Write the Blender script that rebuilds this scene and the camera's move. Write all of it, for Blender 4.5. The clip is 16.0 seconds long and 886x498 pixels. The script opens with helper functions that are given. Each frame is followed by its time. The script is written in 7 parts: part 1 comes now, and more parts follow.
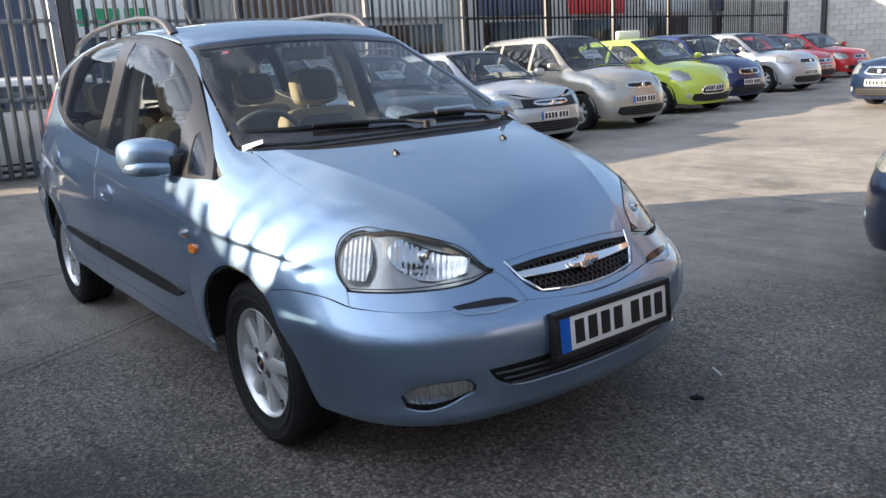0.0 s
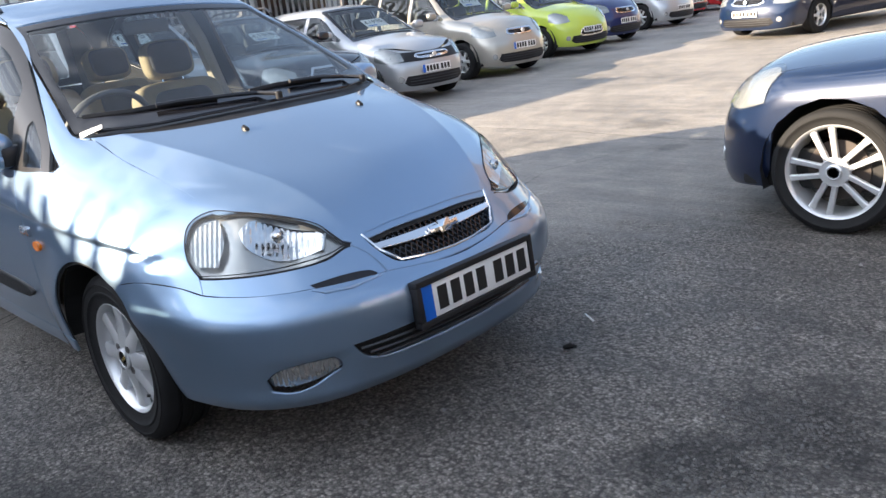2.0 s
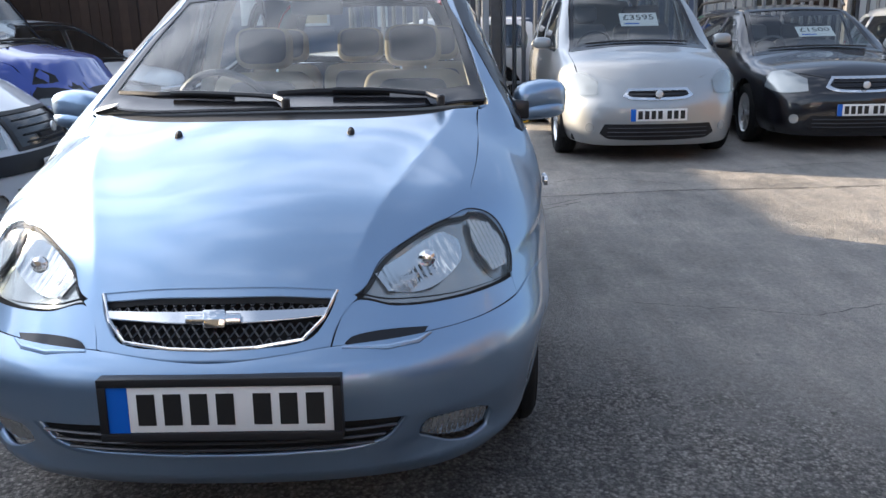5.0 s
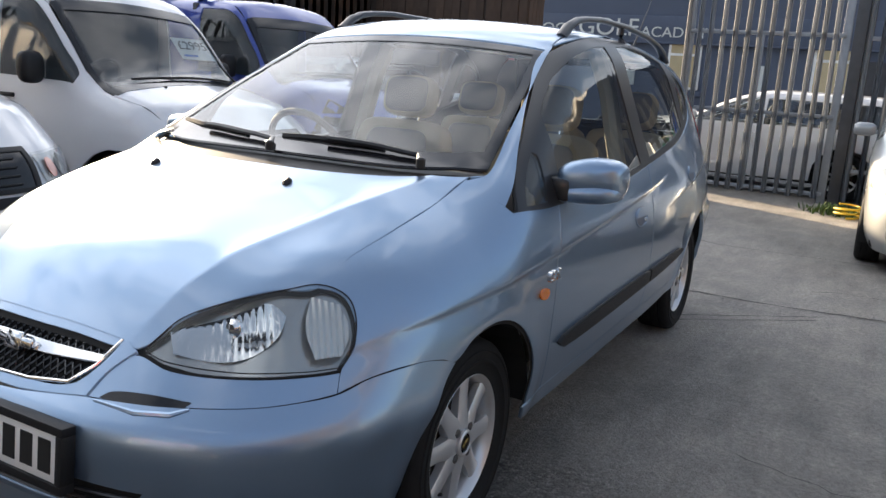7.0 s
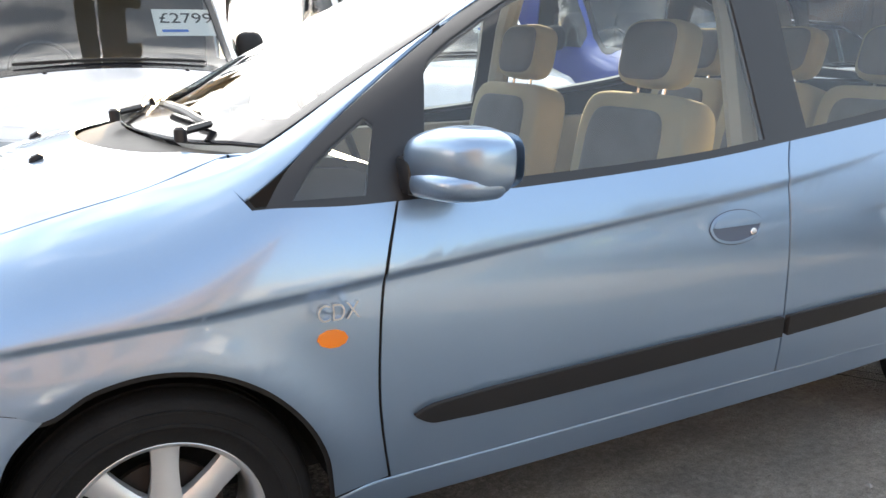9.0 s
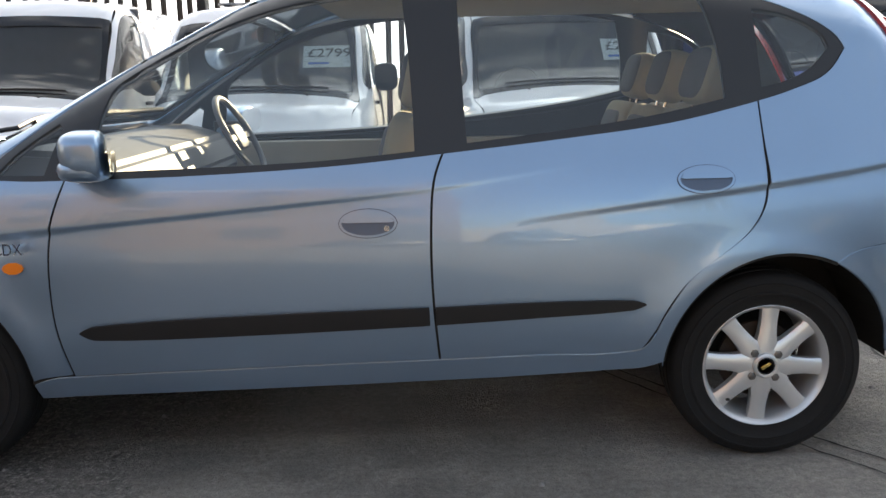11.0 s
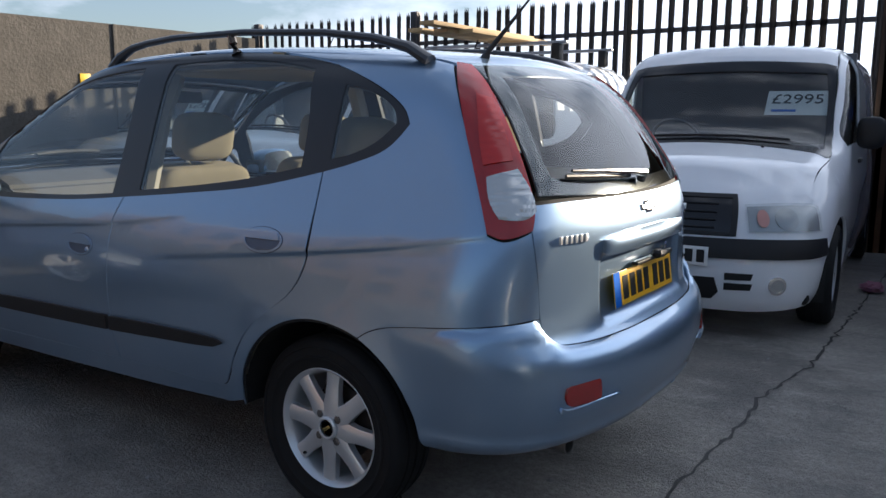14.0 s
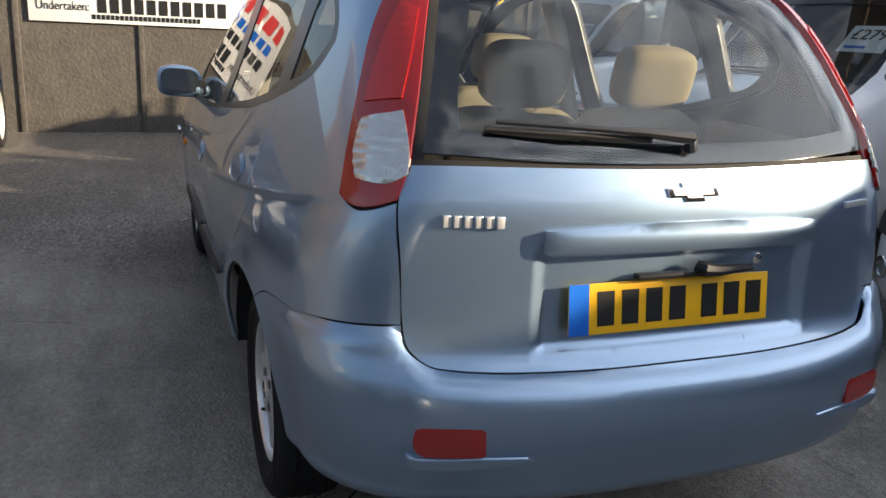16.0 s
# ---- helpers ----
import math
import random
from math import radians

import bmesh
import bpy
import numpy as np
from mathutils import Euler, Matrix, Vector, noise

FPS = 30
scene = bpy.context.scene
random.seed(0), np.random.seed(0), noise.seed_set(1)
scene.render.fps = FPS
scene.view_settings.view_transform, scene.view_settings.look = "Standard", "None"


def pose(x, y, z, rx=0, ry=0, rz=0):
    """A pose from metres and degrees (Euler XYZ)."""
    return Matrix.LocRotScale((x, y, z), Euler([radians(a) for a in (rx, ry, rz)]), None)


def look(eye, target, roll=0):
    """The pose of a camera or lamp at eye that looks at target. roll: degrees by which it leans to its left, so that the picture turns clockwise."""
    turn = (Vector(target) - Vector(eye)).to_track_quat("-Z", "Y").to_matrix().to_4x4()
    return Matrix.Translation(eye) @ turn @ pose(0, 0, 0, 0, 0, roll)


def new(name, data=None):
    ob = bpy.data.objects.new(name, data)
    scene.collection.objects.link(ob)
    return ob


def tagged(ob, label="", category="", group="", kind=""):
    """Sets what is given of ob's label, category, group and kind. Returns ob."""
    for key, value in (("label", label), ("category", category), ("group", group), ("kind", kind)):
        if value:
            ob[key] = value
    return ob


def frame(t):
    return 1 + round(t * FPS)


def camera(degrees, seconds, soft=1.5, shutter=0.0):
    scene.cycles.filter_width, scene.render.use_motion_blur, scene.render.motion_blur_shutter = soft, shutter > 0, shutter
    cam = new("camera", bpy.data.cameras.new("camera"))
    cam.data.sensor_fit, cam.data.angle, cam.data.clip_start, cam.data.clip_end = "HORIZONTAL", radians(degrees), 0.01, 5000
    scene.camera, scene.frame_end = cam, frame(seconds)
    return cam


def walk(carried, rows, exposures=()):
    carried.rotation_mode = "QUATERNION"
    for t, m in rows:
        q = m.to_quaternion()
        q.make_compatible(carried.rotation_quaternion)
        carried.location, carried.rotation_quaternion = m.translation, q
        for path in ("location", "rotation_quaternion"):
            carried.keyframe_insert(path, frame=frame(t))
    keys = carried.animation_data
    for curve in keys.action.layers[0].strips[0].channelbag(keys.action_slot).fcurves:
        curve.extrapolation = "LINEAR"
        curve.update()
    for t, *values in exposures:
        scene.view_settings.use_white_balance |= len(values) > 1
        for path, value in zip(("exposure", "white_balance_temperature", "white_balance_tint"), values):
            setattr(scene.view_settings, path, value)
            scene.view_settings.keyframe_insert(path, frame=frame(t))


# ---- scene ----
cam = camera(57.1, 16.0)

PATH = [
    (0, (3.901, -1.934, 1.328), (2.35, -0.756, 0.872), -3.5),
    (0.5, (3.903, -1.927, 1.309), (2.45, -0.645, 0.818), -5.1),
    (1, (3.941, -1.887, 1.353), (2.565, -0.543, 0.805), -6.2),
    (1.5, (3.947, -1.884, 1.375), (2.562, -0.548, 0.831), -6.4),
    (2, (3.967, -1.787, 1.36), (2.585, -0.464, 0.774), -6.8),
    (2.5, (4.015, -1.545, 1.345), (2.559, -0.329, 0.711), -6.0),
    (3, (3.982, -1.268, 1.337), (2.33, -0.292, 0.771), -3.9),
    (3.5, (3.97, -0.922, 1.355), (2.186, -0.171, 0.851), -2.4),
    (4, (4.046, -0.444, 1.334), (2.166, 0.026, 0.838), -2.2),
    (4.2, (4.009, -0.251, 1.307), (2.115, 0.157, 0.81), -2.2),
    (6.3, (3.688, 1.604, 1.325), (1.913, 0.823, 0.835), 1.1),
    (6.5, (3.554, 1.658, 1.333), (1.773, 0.861, 0.893), 2.2),
    (7, (3.251, 1.739, 1.327), (1.527, 0.815, 0.91), 3.8),
    (7.5, (2.858, 1.879, 1.279), (1.338, 0.679, 0.781), 4.2),
    (8, (2.388, 1.938, 1.266), (0.96, 0.663, 0.687), 2.3),
    (8.5, (1.902, 2.127, 1.256), (0.846, 0.567, 0.585), -1.3),
    (9, (1.431, 2.332, 1.257), (0.582, 0.591, 0.763), -0.4),
    (9.2, (1.255, 2.441, 1.308), (0.476, 0.675, 0.782), 0.4),
    (11.3, (-0.751, 3.267, 1.225), (-0.581, 1.317, 0.816), -2.7),
    (11.5, (-1.074, 3.253, 1.29), (-0.771, 1.329, 0.838), -4.0),
    (12, (-1.564, 3.278, 1.257), (-0.926, 1.421, 0.876), -3.9),
    (12.5, (-2.049, 3.119, 1.287), (-1.296, 1.314, 0.87), -0.5),
    (13, (-2.503, 3.089, 1.337), (-1.479, 1.408, 0.983), -0.9),
    (13.5, (-2.827, 2.899, 1.34), (-1.771, 1.229, 1.028), -0.3),
    (14, (-3.068, 2.663, 1.319), (-1.947, 1.039, 0.989), 0.3),
    (14.5, (-3.252, 2.391, 1.279), (-1.945, 0.94, 0.847), 0.4),
    (15, (-3.283, 1.979, 1.253), (-1.883, 0.658, 0.711), 0.1),
    (15.5, (-3.388, 1.528, 1.265), (-1.745, 0.537, 0.701), -0.4),
    (16, (-3.496, 1.118, 1.325), (-1.695, 0.423, 0.802), 2.8),
]
walk(cam, [(t, look(e, a, r)) for t, e, a, r in PATH], exposures=[(0, 1.99, 5750, 10), (2, 2.34, 5750, 10), (4, 2.25, 5450, 10), (6.5, 2.01, 6150, 10), (8, 2.09, 6450, 10), (8.5, 3.1, 6750, 8), (9, 3.35, 6750, 8), (11.4, 2.46, 6550, 8), (12, 2.55, 6650, 8), (12.5, 2.56, 6450, 8), (13, 1.99, 6050, 10), (13.5, 0.91, 6100, 10), (14, 1.31, 5500, 10), (14.5, 2.04, 5600, 10), (15, 2.31, 6100, 10), (15.5, 2.36, 6400, 10), (16, 1.58, 6100, 10)])

# ---- sun and sky ----
SUN_AZ = math.atan2(0.45, 0.89)      # the way the light travels, from +y towards +x
SUN_EL = radians(15.5)
travel = Vector((math.sin(SUN_AZ) * math.cos(SUN_EL), math.cos(SUN_AZ) * math.cos(SUN_EL), -math.sin(SUN_EL)))
world = bpy.data.worlds.new("sky")
scene.world = world
world.use_nodes = True
wn, wl = world.node_tree.nodes, world.node_tree.links
sky = wn.new("ShaderNodeTexSky")
sky.sky_type = "NISHITA"
sky.sun_disc = False
sky.sun_elevation = SUN_EL
sky.sun_rotation = math.atan2(-travel.x, -travel.y)
sky.air_density, sky.dust_density, sky.ozone_density = 1.0, 1.2, 1.0
coords = wn.new("ShaderNodeTexCoord")
stretch = wn.new("ShaderNodeMapping")
stretch.inputs["Scale"].default_value = (1.0, 1.0, 2.6)
clouds = wn.new("ShaderNodeTexNoise")
clouds.inputs["Scale"].default_value, clouds.inputs["Detail"].default_value, clouds.inputs["Roughness"].default_value = 4.2, 7.0, 0.58
cover = wn.new("ShaderNodeValToRGB")
cover.color_ramp.elements[0].position, cover.color_ramp.elements[1].position = 0.50, 0.74
cover.color_ramp.elements[0].color = (0.13, 0.13, 0.13, 1)      # a thin veil everywhere
cloud_mix = wn.new("ShaderNodeMixRGB")
glow = wn.new("ShaderNodeVectorMath")      # clouds shine more the nearer they stand to the sun
glow.operation = "DOT_PRODUCT"
glow.inputs[1].default_value = -travel
wl.new(coords.outputs["Generated"], glow.inputs[0])
near_sun = wn.new("ShaderNodeMapRange")
near_sun.interpolation_type = "SMOOTHSTEP"
near_sun.inputs["From Min"].default_value, near_sun.inputs["From Max"].default_value = 0.2, 1.0
near_sun.inputs["To Min"].default_value, near_sun.inputs["To Max"].default_value = 1.0, 1.7
wl.new(glow.outputs["Value"], near_sun.inputs["Value"])
cloud_light = wn.new("ShaderNodeVectorMath")
cloud_light.operation = "SCALE"
cloud_light.inputs[0].default_value = (8.6, 8.5, 8.6)
wl.new(near_sun.outputs["Result"], cloud_light.inputs["Scale"])
wl.new(cloud_light.outputs["Vector"], cloud_mix.inputs[2])
back = wn["Background"]
back.inputs["Strength"].default_value = 0.052
wl.new(coords.outputs["Generated"], stretch.inputs["Vector"])
wl.new(stretch.outputs["Vector"], clouds.inputs["Vector"])
bank = wn.new("ShaderNodeVectorMath")      # more cloud towards the sun's side
bank.operation = "DOT_PRODUCT"
bank.inputs[1].default_value = (-0.09, -0.24, 0.0)
wl.new(coords.outputs["Generated"], bank.inputs[0])
gather = wn.new("ShaderNodeMath")
wl.new(clouds.outputs["Fac"], gather.inputs[0])
wl.new(bank.outputs["Value"], gather.inputs[1])
wl.new(gather.outputs["Value"], cover.inputs["Fac"])
wl.new(cover.outputs["Color"], cloud_mix.inputs[0])
wl.new(sky.outputs["Color"], cloud_mix.inputs[1])
wl.new(cloud_mix.outputs["Color"], back.inputs["Color"])
sun_data = bpy.data.lights.new("sun", "SUN")
sun_data.energy, sun_data.angle, sun_data.color = 5.0, radians(0.53), (1.0, 0.76, 0.49)
sun = new("sun", sun_data)
sun.matrix_world = look((0, 0, 30), Vector((0, 0, 30)) + travel)

# ---- materials ----
def material(name, color, rough=0.5, metal=0.0, coat=0.0, vary=0.08, scale=6.0, bump=0.0, bump_scale=60.0, spec=0.5, fine=0.0, each=0.0, coat_rough=0.04):
    m = bpy.data.materials.new(name)
    m.use_nodes = True
    n, l = m.node_tree.nodes, m.node_tree.links
    b = n["Principled BSDF"]
    b.inputs["Roughness"].default_value, b.inputs["Metallic"].default_value = rough, metal
    b.inputs["Specular IOR Level"].default_value = spec
    if coat:
        b.inputs["Coat Weight"].default_value, b.inputs["Coat Roughness"].default_value = coat, coat_rough
    c = n.new("ShaderNodeTexCoord")
    t = n.new("ShaderNodeTexNoise")
    t.inputs["Scale"].default_value, t.inputs["Detail"].default_value = scale, 6.0
    l.new(c.outputs["Object"], t.inputs["Vector"])
    h = n.new("ShaderNodeHueSaturation")
    h.inputs["Color"].default_value = (*color, 1)
    v = n.new("ShaderNodeMapRange")
    v.inputs["To Min"].default_value, v.inputs["To Max"].default_value = 1 - vary, 1 + vary
    l.new(t.outputs["Fac"], v.inputs["Value"])
    last = v.outputs["Result"]
    if fine:
        t2 = n.new("ShaderNodeTexNoise")
        t2.inputs["Scale"].default_value, t2.inputs["Detail"].default_value = bump_scale, 3.0
        l.new(c.outputs["Object"], t2.inputs["Vector"])
        v2 = n.new("ShaderNodeMapRange")
        v2.inputs["To Min"].default_value, v2.inputs["To Max"].default_value = 1 - fine, 1 + fine
        l.new(t2.outputs["Fac"], v2.inputs["Value"])
        mul = n.new("ShaderNodeMath")
        mul.operation = "MULTIPLY"
        l.new(last, mul.inputs[0])
        l.new(v2.outputs["Result"], mul.inputs[1])
        last = mul.outputs["Value"]
    if each:
        info = n.new("ShaderNodeObjectInfo")
        v3 = n.new("ShaderNodeMapRange")
        v3.inputs["To Min"].default_value, v3.inputs["To Max"].default_value = 1 - each, 1 + each
        l.new(info.outputs["Random"], v3.inputs["Value"])
        mul = n.new("ShaderNodeMath")
        mul.operation = "MULTIPLY"
        l.new(last, mul.inputs[0])
        l.new(v3.outputs["Result"], mul.inputs[1])
        last = mul.outputs["Value"]
    l.new(last, h.inputs["Value"])
    l.new(h.outputs["Color"], b.inputs["Base Color"])
    if bump:
        t3 = n.new("ShaderNodeTexNoise")
        t3.inputs["Scale"].default_value, t3.inputs["Detail"].default_value = bump_scale, 5.0
        l.new(c.outputs["Object"], t3.inputs["Vector"])
        bp = n.new("ShaderNodeBump")
        bp.inputs["Strength"].default_value, bp.inputs["Distance"].default_value = bump, 0.01
        l.new(t3.outputs["Fac"], bp.inputs["Height"])
        l.new(bp.outputs["Normal"], b.inputs["Normal"])
    return m


def glass(name, tint, rough=0.0, clear=0.9, mirror=0.085):
    """Thin window glass: a mirror film over a tinted clear sheet."""
    m = bpy.data.materials.new(name)
    m.use_nodes = True
    n, l = m.node_tree.nodes, m.node_tree.links
    n.remove(n["Principled BSDF"])
    see = n.new("ShaderNodeBsdfTransparent")
    see.inputs["Color"].default_value = (*tint, 1)
    shine = n.new("ShaderNodeBsdfGlossy")
    shine.inputs["Roughness"].default_value = rough
    face = n.new("ShaderNodeLayerWeight")      # the same from both sides of the thin sheet
    face.inputs["Blend"].default_value = 0.5
    steep = n.new("ShaderNodeMath")
    steep.operation = "POWER"
    steep.inputs[1].default_value = 5.0
    l.new(face.outputs["Facing"], steep.inputs[0])
    fres = n.new("ShaderNodeMath")
    fres.operation = "MULTIPLY_ADD"
    fres.inputs[1].default_value, fres.inputs[2].default_value = 1 - mirror, mirror
    l.new(steep.outputs[0], fres.inputs[0])
    dust = n.new("ShaderNodeBsdfDiffuse")
    dust.inputs["Color"].default_value = (0.5, 0.5, 0.48, 1)
    grime = n.new("ShaderNodeTexNoise")
    grime.inputs["Scale"].default_value = 9.0
    grime.inputs["Detail"].default_value = 6.0
    amount = n.new("ShaderNodeMapRange")
    amount.inputs["From Min"].default_value, amount.inputs["To Max"].default_value = 0.35, (1 - clear) * 0.9
    l.new(grime.outputs["Fac"], amount.inputs["Value"])
    film = n.new("ShaderNodeMixShader")
    l.new(amount.outputs["Result"], film.inputs[0])
    l.new(see.outputs[0], film.inputs[1])
    l.new(dust.outputs[0], film.inputs[2])
    mix = n.new("ShaderNodeMixShader")
    l.new(fres.outputs[0], mix.inputs[0])
    l.new(film.outputs[0], mix.inputs[1])
    l.new(shine.outputs[0], mix.inputs[2])
    l.new(mix.outputs[0], n["Material Output"].inputs["Surface"])
    return m


def paint(name, color, metal=0.0, rough=0.35):
    m = material(name, color, rough=rough, metal=metal, coat=1.0, vary=0.05, scale=3.0, fine=0.06 if metal else 0.02, bump_scale=900.0, spec=0.5 if metal else 0.25, coat_rough=0.03)
    m.node_tree.nodes["Principled BSDF"].inputs["Coat IOR"].default_value = 1.58
    return m


M = {}
M["blue_silver"] = paint("light_blue_metallic_paint", (0.25, 0.355, 0.50), 0.84, 0.35)
M["black_trim"] = material("black_plastic", (0.012, 0.012, 0.0135), 0.5, vary=0.15, spec=0.35, bump=0.08, bump_scale=400)
M["satin_black"] = material("satin_black_frame", (0.018, 0.018, 0.02), 0.3, vary=0.12)
M["gloss_black"] = material("gloss_black", (0.01, 0.01, 0.012), 0.12, vary=0.1)
M["dark_void"] = material("dark_underside", (0.012, 0.012, 0.012), 0.85, vary=0.3)
M["rubber"] = material("tyre_rubber", (0.012, 0.012, 0.0125), 0.75, spec=0.25, vary=0.3, scale=14, bump=0.15, bump_scale=120)
M["alloy"] = material("silver_alloy", (0.66, 0.67, 0.68), 0.32, 0.62, vary=0.06, scale=20, coat=0.4)
M["iron"] = material("rusty_brake_iron", (0.05, 0.04, 0.035), 0.7, 0.4, vary=0.4, scale=30)
# body blue darkened: the shade inside handle and fog lamp recesses, put into colour
M["handle_cup"] = material("shaded_handle_cup", (0.10, 0.13, 0.19), 0.4, 0.4, vary=0.1)
M["bolt"] = material("dull_wheel_bolt", (0.16, 0.155, 0.15), 0.4, 0.8, vary=0.1)
M["reverse_glass"] = material("ribbed_reversing_lens", (0.55, 0.56, 0.55), 0.1, 0.55, vary=0.08, scale=30, coat=0.8)
M["rail"] = material("grey_satin_rail", (0.07, 0.07, 0.074), 0.34, 0.4, vary=0.1)
M["lamp_bright"] = material("bright_lamp_bowl", (0.36, 0.37, 0.37), 0.22, 0.55, vary=0.15, scale=25, coat=0.5)
M["lamp_bowl_van"] = material("grey_lamp_housing", (0.40, 0.41, 0.42), 0.25, 0.5, vary=0.1)
M["brass"] = material("gold_badge", (0.65, 0.48, 0.16), 0.25, 0.9, vary=0.05)
M["chrome"] = material("chrome", (0.78, 0.78, 0.78), 0.08, 1.0, vary=0.03)
M["glass"] = glass("clear_window_glass", (0.84, 0.88, 0.88), 0.0, 0.99)
M["dark_glass"] = glass("tinted_window_glass", (0.66, 0.71, 0.72), 0.0, 0.98)
M["lens"] = glass("lamp_lens", (0.95, 0.96, 0.95), 0.02, 0.94, 0.05)
M["fog_glass"] = material("ribbed_fog_lamp_glass", (0.45, 0.46, 0.46), 0.1, 0.7, vary=0.12, scale=30, coat=0.8)
M["red_deep"] = material("deep_red_reflector", (0.24, 0.006, 0.006), 0.14, coat=1.0, vary=0.08, scale=20)
M["reflector"] = material("lamp_reflector", (0.66, 0.67, 0.68), 0.10, 1.0, vary=0.04, scale=30)
M["lamp_grey"] = material("lamp_bowl_grey", (0.40, 0.41, 0.41), 0.26, 0.7, vary=0.1)
M["ribbed_clear"] = material("ribbed_clear_plastic", (0.50, 0.51, 0.50), 0.12, 0.6, vary=0.10, scale=30, coat=0.8)
M["amber"] = material("amber_plastic", (0.85, 0.22, 0.01), 0.2, coat=0.6, vary=0.06)
M["pink_lens"] = material("pale_red_lens", (0.62, 0.30, 0.24), 0.12, 0.3, coat=0.8, vary=0.1, scale=30)
M["red_lens"] = material("red_lamp_plastic", (0.30, 0.006, 0.005), 0.2, coat=0.7, vary=0.25, scale=14, bump=0.08, bump_scale=160, fine=0.12)
M["red_dark"] = material("dark_red_lamp_plastic", (0.44, 0.012, 0.006), 0.16, coat=0.7, vary=0.05, scale=9)
M["plate_white"] = material("white_plate", (0.78, 0.78, 0.76), 0.3, vary=0.05, scale=12)
M["plate_yellow"] = material("yellow_plate", (0.83, 0.46, 0.01), 0.3, vary=0.05, scale=12)
M["plate_blue"] = material("blue_plate_band", (0.01, 0.12, 0.55), 0.3, vary=0.05)
M["ink"] = material("black_ink", (0.012, 0.012, 0.012), 0.4, vary=0.05)
M["seat_dark"] = material("charcoal_velour", (0.10, 0.10, 0.105), 0.95, vary=0.2, scale=9, bump=0.2, bump_scale=300, spec=0.15)
M["seat"] = material("beige_velour", (0.27, 0.235, 0.165), 0.95, vary=0.18, scale=9, bump=0.2, bump_scale=300, spec=0.15)
M["cabin"] = material("grey_cabin_plastic", (0.09, 0.09, 0.095), 0.6, vary=0.15, scale=12, bump=0.1, bump_scale=300)
M["cabin_light"] = material("beige_cabin_trim", (0.34, 0.315, 0.265), 0.75, vary=0.12, scale=10)
M["paper"] = material("white_card", (0.78, 0.79, 0.77), 0.7, vary=0.05)
M["galvanised"] = material("galvanised_steel", (0.26, 0.275, 0.30), 0.5, 0.45, vary=0.22, scale=9, each=0.14)
M["dark_steel"] = material("dark_weathered_steel", (0.055, 0.055, 0.06), 0.55, 0.3, vary=0.3, scale=9, each=0.2)

# ---- smooth shells for vehicle bodies ----
def curve(pairs):
    """A smooth curve through (position, value) pairs, flat beyond its ends, without overshoot."""
    px = np.array([p[0] for p in pairs], float)
    py = np.array([p[1] for p in pairs], float)
    d = np.diff(py) / np.diff(px)
    m = np.zeros(len(px))
    m[0], m[-1] = d[0], d[-1]
    for i in range(1, len(px) - 1):
        if d[i - 1] * d[i] > 0:
            w1 = 2 * (px[i + 1] - px[i]) + px[i] - px[i - 1]
            w2 = px[i + 1] - px[i] + 2 * (px[i] - px[i - 1])
            m[i] = (w1 + w2) / (w1 / d[i - 1] + w2 / d[i])

    def value(v):
        v = np.clip(np.asarray(v, float), px[0], px[-1])
        i = np.clip(np.searchsorted(px, v, side="right") - 1, 0, len(px) - 2)
        h = px[i + 1] - px[i]
        s = (v - px[i]) / h
        return ((1 + 2 * s) * (1 - s) ** 2 * py[i] + s * (1 - s) ** 2 * h * m[i]
                + s * s * (3 - 2 * s) * py[i + 1] + s * s * (s - 1) * h * m[i + 1])
    return value


def eased(pairs, s):
    """The same curve with its changes of bend spread over s metres."""
    f = curve(pairs)
    at = np.linspace(pairs[0][0] - 3 * s, pairs[-1][0] + 3 * s, 4000)
    steps = np.linspace(-2.2, 2.2, 23)
    share = np.exp(-steps ** 2 / 2)
    table = sum(w * f(at + k * s) for w, k in zip(share, steps)) / share.sum()
    return lambda v: np.interp(v, at, table)


def smax(a, b, k):
    h = np.maximum(k - np.abs(a - b), 0) / k
    return np.maximum(a, b) + h * h * k * 0.25


